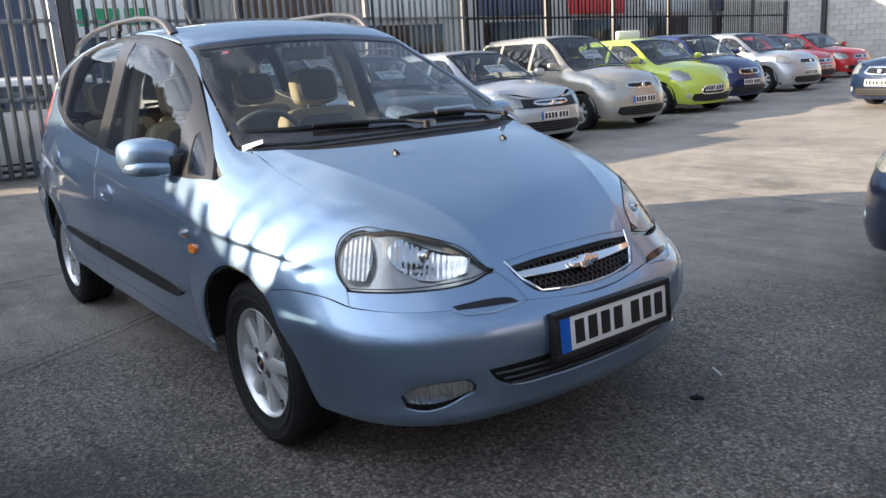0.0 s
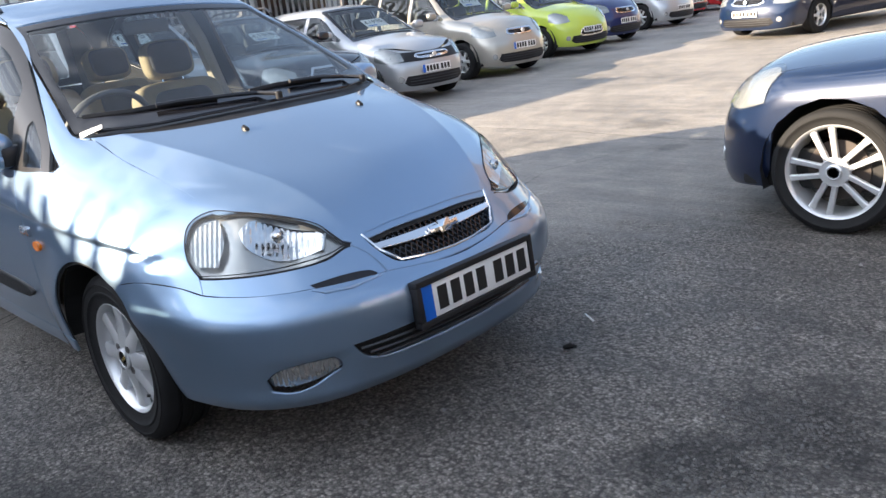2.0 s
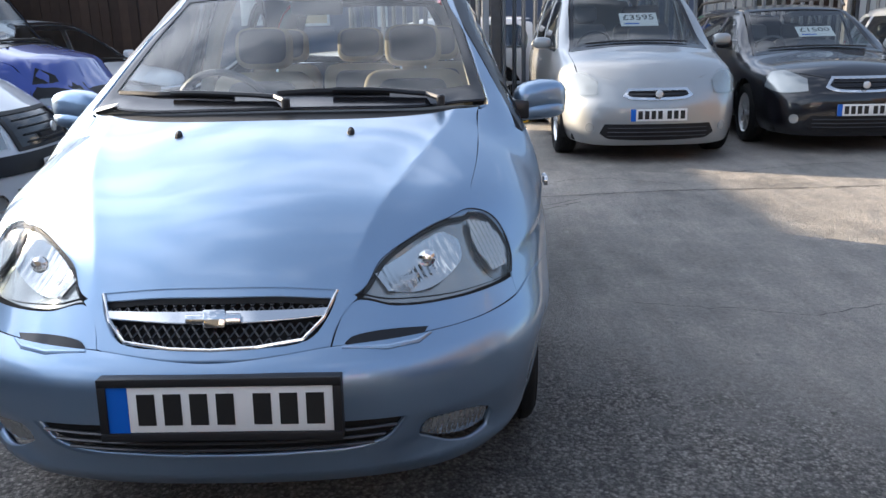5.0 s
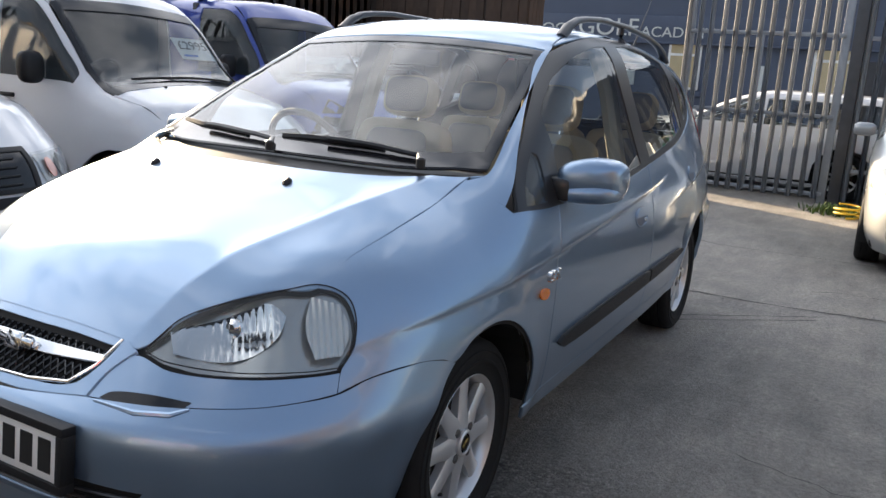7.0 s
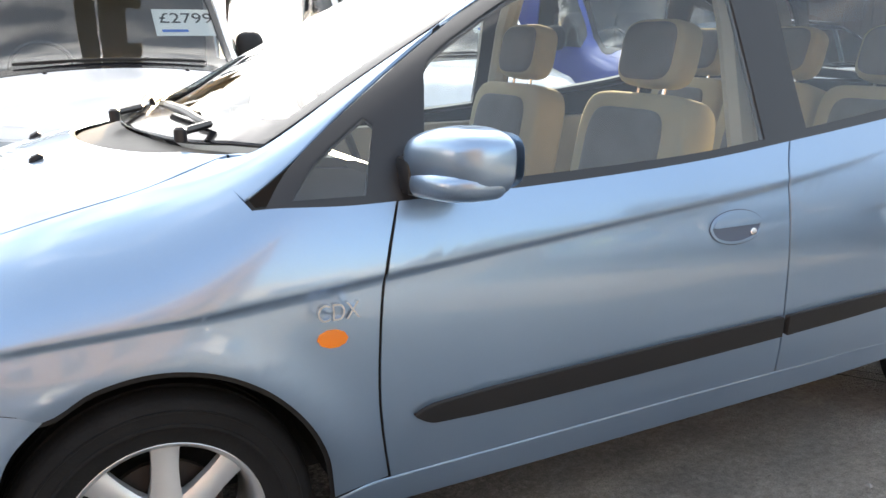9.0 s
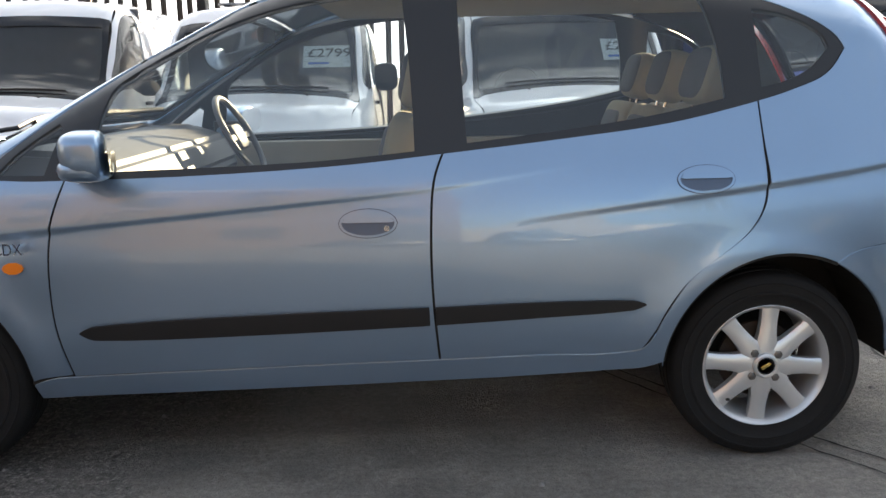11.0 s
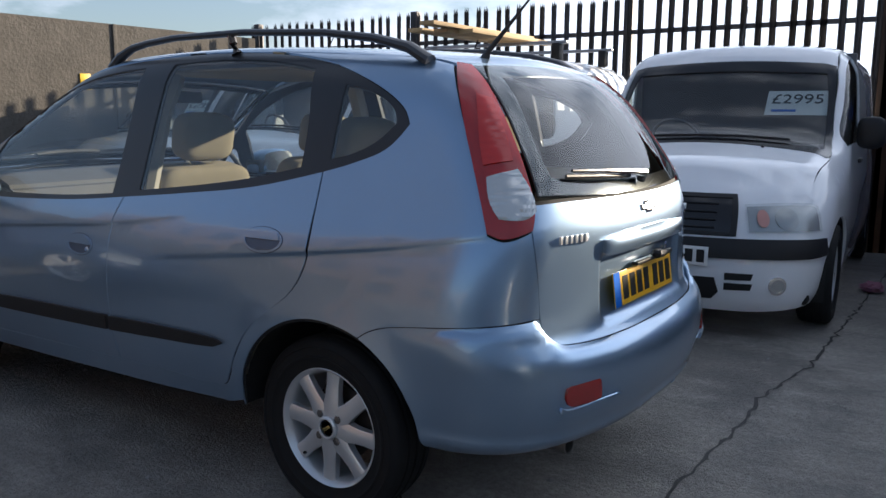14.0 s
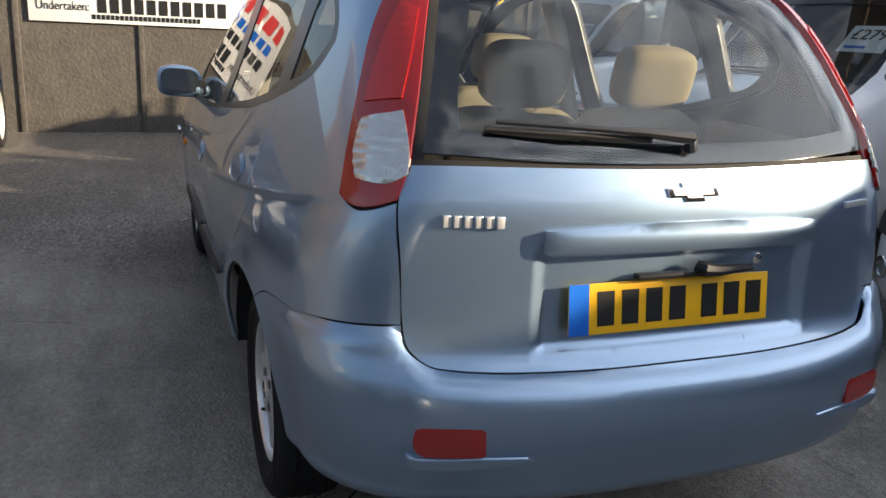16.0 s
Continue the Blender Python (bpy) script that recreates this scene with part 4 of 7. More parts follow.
    # nose
    fascia_l = [wing_seam[0], (1.808, .722, .652), (1.85, .68, .648), (1.95, .57, .645), (2.02, .42, .652), (2.04, .340, .672), (2.062, .310, .658), (2.085, .294, .635), (2.13, .277, .585), (2.06, .46, .59), (1.97, .61, .593), (1.9, .68, .6)]
    both("nose_panel", fascia_l, nose, body, car, cell=0.035, seam=0.006, gap=0.0015, depth=0.006)
    gr = [(2.05, .29, .692), (2.06, .15, .703), (2.06, 0, .705), (2.06, -.15, .703), (2.05, -.29, .692), (2.08, -.262, .64), (2.10, -.215, .6), (2.13, -.1, .588), (2.14, 0, .585), (2.13, .1, .588), (2.10, .215, .6), (2.08, .262, .64)]
    outer = [(2.04, .335, .676), (2.055, .30, .694), (2.06, .15, .708), (2.06, 0, .711), (2.06, -.15, .708), (2.055, -.30, .694), (2.04, -.335, .676), (2.085, -.296, .635), (2.13, -.276, .585), (2.15, -.1, .568), (2.15, 0, .566), (2.15, .1, .568), (2.13, .276, .585), (2.085, .296, .635)]
    panel("grille_surround", MPV, outer, nose, body, car, cell=0.04, holes=(gr,), lift=0.004, depth=0.04)
    low_edge = [gr[4], gr[5], gr[6], gr[7], gr[8], gr[9], gr[10], gr[11], gr[0]]
    d0, ms = MPV.cast(np.array([(4.0, q[1], q[2]) for q in low_edge]), np.repeat([(-1.0, 0, 0)], len(low_edge), 0))
    part("grille_trim", add_tube(bmesh.new(), [(4.0 - dd + .002, q[1] * .985, q[2] + .003) for dd, q in zip(d0, low_edge)], .0045, 8), M["chrome"], car, "thin chrome grille edge")
    panel("grille_backing", MPV, gr, nose, M["dark_void"], car, cell=0.08, lift=-0.035, depth=0, gap=0.002)
    # mesh of the grille
    bm = bmesh.new()
    for i in range(-24, 25):
        for z0 in (0.59, 0.617, 0.651, 0.678):
            y = i * 0.0235
            y_lim = np.interp(z0, (.585, .62, .69), (.2, .25, .275))
            if abs(y) > y_lim:
                continue
            for s in (1, -1):
                a, b = Vector((0, y - s * .011, z0 - .012)), Vector((0, y + s * .011, z0 + .012))
                d0, ms = MPV.cast(np.array([(3, a.y, a.z), (3, b.y, b.z)]), np.array([(-1, 0, 0), (-1, 0, 0)], float))
                a.x, b.x = 3 - d0[0] - .018, 3 - d0[1] - .018
                add_tube(bm, [a, b], .003, 4)
    part("grille_mesh", bm, M["gloss_black"], car, "black diamond mesh grille")
    bar = [(2.07, .268, .661), (2.08, .1, .661), (2.085, 0, .662), (2.08, -.1, .661), (2.07, -.268, .661), (2.09, -.262, .645), (2.1, -.1, .638), (2.1, 0, .636), (2.1, .1, .638), (2.09, .262, .645)]
    panel("grille_bar", MPV, bar, nose, M["chrome"], car, "chrome bar across the grille", cell=0.05, lift=0.006, depth=0.02)
    emblem = part("badge", box(-.066, .066, -.012, .012, 0, .012, .004, Matrix.Translation((2.108, 0, .650)) @ pose(0, 0, 0, 68, 0, 90)), M["chrome"], car, "gold and chrome bar-shaped badge")
    part("badge_centre", box(-.024, .03, -.022, .022, 0, .014, .004, Matrix.Translation((2.108, 0, .650)) @ pose(0, 0, 0, 68, 0, 90)), M["chrome"], emblem)
    # bumper, with slots, lower grille and lamps
    slot = [(2.04, .50, .600), (2.08, .41, .607), (2.105, .33, .602), (2.115, .305, .588), (2.09, .40, .580), (2.06, .47, .582)]
    fog = [(1.99, .655, .365), (2.05, .58, .385), (2.11, .49, .39), (2.125, .465, .36), (2.12, .465, .325), (2.06, .53, .29), (2.0, .60, .275), (1.95, .66, .285), (1.95, .68, .325)]
    fog_mid = [sum(q[k] for q in fog) / len(fog) for k in range(3)]
    fog = [tuple(m + (c - m) * .84 for c, m in zip(q, fog_mid)) for q in fog]
    low = [(2.15, .455, .408), (2.2, .2, .418), (2.21, 0, .42), (2.2, -.2, .418), (2.15, -.455, .408), (2.15, -.38, .338), (2.18, -.2, .324), (2.19, 0, .321), (2.18, .2, .324), (2.15, .38, .338)]
    rim_half = [(2.145, .1, .567), (2.127, .279, .585), (2.055, .46, .590), (1.97, .615, .594), (1.9, .685, .601)] + wing_seam + [on(x, z) for x, z in ((1.545, .562), (1.575, .50), (1.60, .44), (1.62, .37), (1.635, .30))] + [(1.68, .81, .24), (1.85, .72, .225), (2.02, .52, .222), (2.09, .25, .226)]
    bumper = [(2.15, 0, .562)] + rim_half + [(2.11, 0, .228)] + mirror_pts(rim_half)
    def swell(p):
        y, z = np.abs(p[:, 1]), p[:, 2]
        shoulder = 0.013 * np.exp(-((z - 0.525) / 0.06) ** 2)
        chin = 0.014 * np.exp(-((z - 0.265) / 0.035) ** 2) * np.clip((p[:, 0] - 1.7) / .2, 0, 1)
        waist = -0.008 * np.exp(-((z - 0.40) / 0.05) ** 2) * np.clip((.75 - y) / .2, 0, 1) * np.clip((p[:, 0] - 1.8) / .15, 0, 1)
        dish = -0.016 * np.exp(-((y - fog_mid[1]) / .115) ** 4 - ((z - fog_mid[2]) / .058) ** 4)
        return shoulder + chin + waist + dish
    holes = (fog, mirror_pts(fog), low)
    panel("front_bumper", MPV, bumper, nose, body, car, "light blue front bumper", cell=0.028, holes=holes, press=swell, depth=0.02, true=True, gap=0.0018)
    for s in (1, -1):
        panel("bumper_slot", MPV, slot, nose, M["gloss_black"], car, "black slot in the bumper top", cell=0.05, lift=0.0025, depth=0.01, gap=0, side=s)
        lip = snap([(2.045, .505, .590), (2.06, .47, .578), (2.09, .40, .575), (2.118, .30, .584)], nose)
        part("slot_lip", add_tube(bmesh.new(), [(x + .006, y * s, z) for x, y, z in lip], (.004, .008, .008, .004), 8), body, car)
        lamp = panel("fog_lamp", MPV, fog, nose, M["fog_glass"], car, "clear ribbed fog lamp", cell=0.006, lift=-0.022, depth=0.01, gap=0.006, side=s,
                     press=lambda p: 0.0022 * np.sin(np.arctan2(np.abs(p[:, 1]), p[:, 0] - 1.1) * 420))
        panel("fog_recess", MPV, fog, nose, M["handle_cup"], lamp, cell=0.05, lift=-0.034, depth=0, gap=-0.006, side=s)
    panel("lower_intake", MPV, low, nose, M["dark_void"], car, "dark lower air intake", cell=0.06, lift=-0.03, depth=0, gap=-0.004)
    for k, z in enumerate((.343, .366, .39)):
        ys = np.linspace(-.37 - .028 * k, .37 + .028 * k, 17)
        o = np.array([(4.0, y, z) for y in ys])
        d, ms = MPV.cast(o, np.repeat([(-1.0, 0, 0)], len(ys), 0))
        part("intake_slat", add_tube(bmesh.new(), [(4 - dd - .012, y, z) for dd, y in zip(d, ys)], .0055, 6, 0.7), M["rail"], car, "thin grey intake slat")
    # headlamps
    hl = [(2.035, .345, .68), (2.015, .36, .705), (1.96, .39, .75), (1.88, .475, .79), (1.80, .565, .818), (1.745, .61, .825), (1.715, .67, .80), (1.725, .705, .745), (1.76, .72, .69), (1.80, .722, .66), (1.87, .665, .655), (1.96, .55, .652), (2.02, .41, .66)]
    lookdir = Facing((0.75, 0.5, 0.45))
    for s in (1, -1):
        lamp = panel("headlamp", MPV, hl, lookdir, M["lens"], car, "hazy clear lens headlamp", cell=0.04, lift=0.001, depth=0, gap=0.002, side=s)
        mid = [sum(q[k] for q in hl) / len(hl) for k in range(3)]
        rim_in = [tuple(m + (c - m) * .987 for c, m in zip(q, mid)) for q in hl]
        panel("lamp_seal", MPV, hl, lookdir, M["black_trim"], lamp, cell=0.03, lift=0.0025, depth=0.006, gap=0.0, side=s, holes=(rim_in,))
        beam = [(1.985, .395, .725), (1.93, .44, .76), (1.86, .52, .785), (1.845, .57, .76), (1.88, .57, .715), (1.94, .52, .69), (2.0, .42, .69)]
        beam_mid = [sum(q[k] for q in beam) / len(beam) for k in range(3)]
        beam = [tuple(m + (c - m) * 1.16 for c, m in zip(q, beam_mid)) for q in beam]
        bowl = panel("lamp_bowl", MPV, hl, lookdir, M["lamp_grey"], lamp, cell=0.03, lift=-0.012, depth=0, gap=-0.003, side=s, holes=(beam,),
                     press=lambda p: -0.05 * np.exp(-(((p[:, 0] - 1.93) / .07) ** 2 + ((np.abs(p[:, 1]) - .49) / .09) ** 2)) - 0.03 * np.exp(-(((p[:, 0] - 1.79) / .05) ** 2 + ((np.abs(p[:, 1]) - .66) / .05) ** 2)))
        panel("lamp_reflector", MPV, beam, lookdir, M["reflector"], lamp, cell=0.006, lift=-0.010, depth=0, gap=0.0, side=s,
              press=lambda p: -0.045 * np.clip(1 - ((p[:, 0] - 1.925) / .10) ** 2 - ((np.abs(p[:, 1]) - .485) / .12) ** 2, 0, 1) + 0.002 * np.abs(np.sin((p[:, 0] - np.abs(p[:, 1])) * 130)))
        ind = [(1.77, .605, .80), (1.735, .66, .785), (1.745, .70, .73), (1.785, .71, .68), (1.83, .67, .675), (1.82, .63, .74)]
        panel("indicator_lens", MPV, ind, lookdir, M["ribbed_clear"], lamp, "clear ribbed indicator", cell=0.003, lift=-0.006, depth=0.004, gap=0.0, side=s,
              press=lambda p: 0.0022 * np.sin((p[:, 0] - np.abs(p[:, 1])) * 300))
        c = Vector((1.915, s * .50, .735))
        bulb = add_lathe(bmesh.new(), [(.0, .014), (.012, .012), (.018, .004), (.022, .002), (.022, -.006), (.014, -.01)], look(c, c + Vector((-1, 0, -.1))), 24)
        part("lamp_ring", bulb, M["chrome"], lamp, "round chrome ring")
    number_plate(car, Matrix.Translation((2.222, 0.03, .472)) @ pose(0, 0, 0, 86, 0, 90), frame_mat=M["black_trim"])
    # mouldings, handles, indicators, letters
    strip_f = [(.79, yz, .484), (.74, yz, .502), (.4, yz, .521), (-.27, yz, .54), (-.272, yz, .487), (.3, yz, .467), (.74, yz, .462)]
    strip_r = [(-.29, yz, .54), (-.6, yz, .549), (-.88, yz, .548), (-.925, yz, .536), (-.88, yz, .520), (-.6, yz, .504), (-.29, yz, .488)]
    for sp in (strip_f, strip_r):
        both("side_moulding", sp, side, M["black_trim"], car, "black rubber side moulding", lift=0.016, depth=0.02, cell=0.06, gap=0.0)
    for hx, hz in ((-.095, .80), (-1.10, .91)):
        ring = [(hx + .089 * math.cos(a), yz, hz + .045 * math.sin(a)) for a in (2 * math.pi * k / 12 for k in range(12))]
        flap = [(hx + .078 * math.cos(a), yz, hz + .004 + .034 * max(math.sin(a), -.08)) for a in (2 * math.pi * k / 12 for k in range(12))]
        for s in (1, -1):
            cup = panel("door_handle", MPV, ring, side, M["handle_cup"], car, "oval recessed door handle", lift=0.0006, depth=0, cell=0.02, gap=0, side=s)
            panel("handle_rim", MPV, [(hx + .086 * math.cos(a), yz, hz + .042 * math.sin(a)) for a in (2 * math.pi * k / 12 for k in range(12))], side, M["blue_silver"], cup, lift=0.004, depth=0.004, cell=0.02, gap=0, side=s,
                  holes=([(hx + .079 * math.cos(a), yz, hz + .036 * math.sin(a)) for a in (2 * math.pi * k / 12 for k in range(12))],))
            panel("handle_grip", MPV, flap, side, M["blue_silver"], cup, lift=0.008, depth=0.008, cell=0.02, gap=0.001, side=s)
            if hx > -.5:
                q = [(hx - .055 + .009 * math.cos(a), yz, hz - .016 + .009 * math.sin(a)) for a in (2 * math.pi * k / 8 for k in range(8))]
                panel("key_lock", MPV, q, side, M["chrome"], cup, lift=0.006, depth=0.006, cell=0.05, gap=0, side=s)
    ring = [(.965 + .031 * math.cos(a), yz, .687 + .018 * math.sin(a)) for a in (2 * math.pi * k / 10 for k in range(10))]
    both("side_indicator", ring, side, M["amber"], car, "orange oval side indicator", lift=0.010, depth=0.012, cell=0.03, gap=0)
    for s in (1, -1):
        lettering("trim_letters", "CDX", .05, Matrix.Translation((.96, s * .901, .752)) @ (pose(0, 0, 0, 90, 0, 180) if s > 0 else pose(0, 0, 0, 90, 0, 0)), M["chrome"], car, "small chrome letters", .006, .085)
    # mirrors
    for s in (1, -1):
        bm = bmesh.new()
        bmesh.ops.create_uvsphere(bm, u_segments=28, v_segments=18, radius=1)
        for v in bm.verts:
            x, y, z = v.co
            f = lambda c, p: math.copysign(abs(c) ** p, c)
            x, y, z = f(x, .55), f(y, .6), f(z, .6)
            if x < 0:
                x *= .35
            z *= 1 - .12 * max(-y, 0) - .16 * max(y, 0) * (z > 0)
            if z < -.2:
                x *= 1 - .14 * min((-.2 - z) / .5, 1)
            v.co = Vector((.675 + .10 * x - .03 * y, s * (.905 + .105 * y), 1.025 + .073 * z + .008 * y))
        if s < 0:
            bmesh.ops.reverse_faces(bm, faces=bm.faces[:])
        shell = part("door_mirror", bm, body, car, "light blue door mirror")
        bm = bmesh.new()
        bmesh.ops.create_uvsphere(bm, u_segments=24, v_segments=12, radius=1)
        for v in bm.verts:
            x, y, z = f(v.co.x, .6), f(v.co.y, .6), f(v.co.z, .7)
            if x < 0:
                x *= .4
            v.co = Vector((.685 + .098 * x - .02 * y, s * (.882 + .122 * y), .982 + .036 * z + .006 * y))
        if s < 0:
            bmesh.ops.reverse_faces(bm, faces=bm.faces[:])
        part("mirror_base", bm, body, shell)
        gl = bmesh.new()
        bmesh.ops.create_circle(gl, cap_ends=True, segments=24, radius=1)
        for v in gl.verts:
            a = math.copysign(abs(v.co.x) ** .6, v.co.x)
            b = math.copysign(abs(v.co.y) ** .6, v.co.y)
            v.co = Vector((.630 - .03 * a, s * (.905 + .088 * a), 1.025 + .058 * b + .007 * a))
        part("mirror_glass", gl, M["chrome"], shell, "mirror glass", smooth=False)
        part("mirror_foot", box(.66, .79, min(s * .78, s * .86), max(s * .78, s * .86), .955, 1.03, .012), M["satin_black"], shell, "black mirror foot")
    # tail
    lamp_pts = [(-1.615, .49, 1.47), (-1.66, .555, 1.405), (-1.73, .625, 1.30), (-1.80, .675, 1.17), (-1.86, .715, 1.045), (-1.884, .73, .985), (-1.93, .705, .968), (-1.983, .643, .99), (-1.98, .625, 1.04), (-1.945, .60, 1.12), (-1.87, .565, 1.25), (-1.76, .52, 1.40), (-1.68, .49, 1.47)]
    clear_pts = [(-1.845, .672, 1.135), (-1.90, .60, 1.155), (-1.95, .603, 1.09), (-1.975, .615, 1.04), (-1.955, .65, 1.018), (-1.90, .695, 1.02), (-1.87, .695, 1.07)]
    lamp_pts = snap(lamp_pts, corner)
    for s in (1, -1):
        lamp = panel("tail_lamp", MPV, lamp_pts, corner, M["red_lens"], car, "tall red tail lamp with clear window", lift=0.009, depth=0.03, cell=0.014, gap=0.001, side=s)
        panel("reverse_lens", MPV, clear_pts, corner, M["reverse_glass"], lamp, "clear ribbed reversing lamp", lift=0.012, depth=0.006, cell=0.012, gap=0.0, side=s,
              press=lambda p: 0.0016 * np.sin(p[:, 2] * 330))
        deep = [(-1.72, .55, 1.37), (-1.78, .62, 1.24), (-1.82, .655, 1.165), (-1.89, .605, 1.18), (-1.84, .575, 1.28), (-1.78, .545, 1.36)]
        panel("brake_lens", MPV, deep, corner, M["red_dark"], lamp, "orange-red brake lens", lift=0.0125, depth=0.006, cell=0.010, gap=0.0, side=s, press=lambda p: 0.0004 * np.sin(p[:, 2] * 300))
    for s in (1, -1):
        panel("corner_trim", MPV, lamp_pts, corner, M["cabin"], car, "grey inner corner trim", lift=-0.04, depth=0, gap=-0.02, cell=0.06, side=s)
    gl = [(-1.66, .45, 1.475), (-1.69, 0, 1.49), (-1.66, -.45, 1.475), (-1.8, -.50, 1.36), (-1.9, -.55, 1.2), (-1.96, -.585, 1.08), (-2.03, -.3, 1.068), (-2.05, 0, 1.065), (-2.03, .3, 1.068), (-1.96, .585, 1.08), (-1.9, .55, 1.2), (-1.8, .50, 1.36)]
    gl_in = [(-1.7, .39, 1.43), (-1.73, 0, 1.445), (-1.7, -.39, 1.43), (-1.8, -.44, 1.33), (-1.9, -.49, 1.2), (-1.95, -.50, 1.13), (-2.0, -.3, 1.115), (-2.02, 0, 1.11), (-2.0, .3, 1.115), (-1.95, .50, 1.13), (-1.9, .49, 1.2), (-1.8, .44, 1.33)]
    panel("rear_window", MPV, gl, back, M["glass"], car, "clear rear window", cell=0.08, lift=0.0, depth=0, gap=0.003)
    panel("rear_window_border", MPV, gl, back, M["gloss_black"], car, "black rear window border", cell=0.08, lift=-0.003, depth=0.01, gap=0.003, holes=(gl_in,))
    tg_half = [(-1.985, .605, 1.065)] + tail_seam + gate_foot
    gate = [(-2.05, 0, 1.058), (-2.03, .3, 1.06)] + tg_half + gate_mid + mirror_pts(tg_half) + [(-2.03, -.3, 1.06)]
    def recess(p):
        inside = np.clip((.36 - np.abs(p[:, 1])) / .03, 0, 1) * np.clip((p[:, 2] - .672) / .025, 0, 1) * np.clip((.90 - p[:, 2]) / .025, 0, 1)
        return -0.019 * inside
    panel("tailgate", MPV, gate, back, body, car, "light blue tailgate", seam=0.012, gap=0.0024, cell=0.022, press=recess, true=True)
    grip = [(-2.07, .35, .94), (-2.07, 0, .948), (-2.07, -.35, .94), (-2.07, -.352, .895), (-2.07, -.33, .885), (-2.08, 0, .885), (-2.07, .33, .885), (-2.07, .352, .895)]
    panel("tailgate_handle", MPV, grip, back, body, car, "light blue tailgate handle bar", cell=0.03, lift=0.012, depth=0.04, true=True, press=lambda p: 0.012 * np.clip(1 - ((p[:, 2] - .916) / .034) ** 2, 0, 1) * np.clip(1 - (np.abs(p[:, 1]) / .362) ** 12, 0, 1))
    number_plate(car, Matrix.Translation((-2.086, .025, .765)) @ pose(0, 0, 0, 82, 0, -90), yellow=True)
    part("plate_lamp_bracket", box(-2.10, -2.075, -.12, .13, .826, .838, .004), M["black_trim"], car, "black bracket above the rear plate")
    part("broken_latch", add_tube(bmesh.new(), [(-2.092, -.02, .85), (-2.105, -.03, .845), (-2.105, -.07, .84), (-2.105, -.16, .842)], (.012, .018, .014, .008), 8), M["black_trim"], car, "loose black latch piece")
    part("tailgate_lock", add_lathe(bmesh.new(), [(.013, -.01), (.013, .004), (.008, .006)], look((-2.067, -.205, .85), (-1, -.205, .85)), 14), M["chrome"], car, "round chrome lock")
    bow = [(.030, .021), (.026, .010), (.066, .010), (.060, -.011), (.022, -.011), (.018, -.021), (-.030, -.021), (-.026, -.010), (-.066, -.010), (-.060, .011), (-.022, .011), (-.018, .021)]
    badge = panel("rear_badge", MPV, [(-2.08, y, 1.012 + z) for y, z in bow], back, M["chrome"], car, "chrome bar-shaped badge", cell=.2, lift=.004, depth=.006, gap=0, smooth=False)
    panel("badge_centre", MPV, [(-2.08, y * .8, 1.012 + z * .62) for y, z in bow], back, M["alloy"], badge, cell=.2, lift=.0055, depth=.002, gap=0, smooth=False)
    for i in range(6):
        y = .545 - i * .021
        x = -2.023 - i * .006
        part("badge_bar", box(x - .004, x + .004, y - .008, y + .008, .942, .966, .001), M["alloy"], car, "small chrome badge bar")
    for i in range(5):
        y = -.47 - i * .02
        part("badge_bar", box(-2.052 + i * .006, -2.044 + i * .006, y - .008, y + .006, .955, .97, .001), M["alloy"], car, "small chrome badge bar")
    rb_half = gate_foot[::-1] + tail_seam[-1:] + rear_seam + [on(x, z) for x, z in ((-1.569, .607), (-1.61, .57), (-1.643, .53), (-1.672, .48), (-1.692, .43), (-1.707, .35))] + [ (-1.73, .82, .333), (-1.81, .77, .325), (-1.98, .66, .33), (-2.09, .4, .345)]
    rb = gate_mid + rb_half + [(-2.12, 0, .35)] + mirror_pts(rb_half)
    refl = [(-2.08, .612, .536), (-2.085, .600, .541), (-2.118, .482, .541), (-2.12, .475, .536), (-2.125, .475, .488), (-2.123, .482, .483), (-2.085, .590, .483), (-2.08, .606, .490), (-2.08, .616, .508)]
    edge_z = eased([(0, .6385), (.3, .6405), (.56, .651), (.612, .69), (.645, .733), (.78, .718), (.85, .69)], .008)
    def shelf(p):
        drop = np.maximum(edge_z(np.abs(p[:, 1])) - p[:, 2], 0)
        back_part = np.clip((-p[:, 0] - 1.62) / .25, 0, 1)
        step = .026 * (1 - np.exp(-drop / .022)) * np.exp(-(drop / .15) ** 2) * back_part
        lip = .010 * np.exp(-((p[:, 2] - .365) / .022) ** 2) * back_part
        return step + lip - 0.02 * np.clip((.36 - p[:, 2]) / .05, 0, 1) ** 2
    panel("rear_bumper", MPV, rb, tail, body, car, "light blue rear bumper", cell=0.028, press=shelf, depth=0.02, true=True, gap=0.0018)
    both("rear_reflector", refl, tail, M["red_deep"], car, "red bumper reflector", lift=0.016, depth=0.012, cell=0.05, gap=0)
    fin = [(-2.075, .628, .484), (-2.08, .612, .476), (-2.12, .47, .478), (-2.14, .37, .476), (-2.12, .46, .462), (-2.08, .605, .456), (-2.07, .628, .466)]
    both("reflector_lip", fin, tail, M["blue_silver"], car, lift=0.022, depth=0.02, cell=0.03, gap=0)
    part("exhaust", add_lathe(bmesh.new(), [(.0, -.3), (.03, -.3), (.03, .0), (.026, .0), (.024, -.1), (.0, -.1)], look((-2.015, .43, .285), (-1, .39, .30)), 18), M["bolt"], car, "dull exhaust tailpipe")
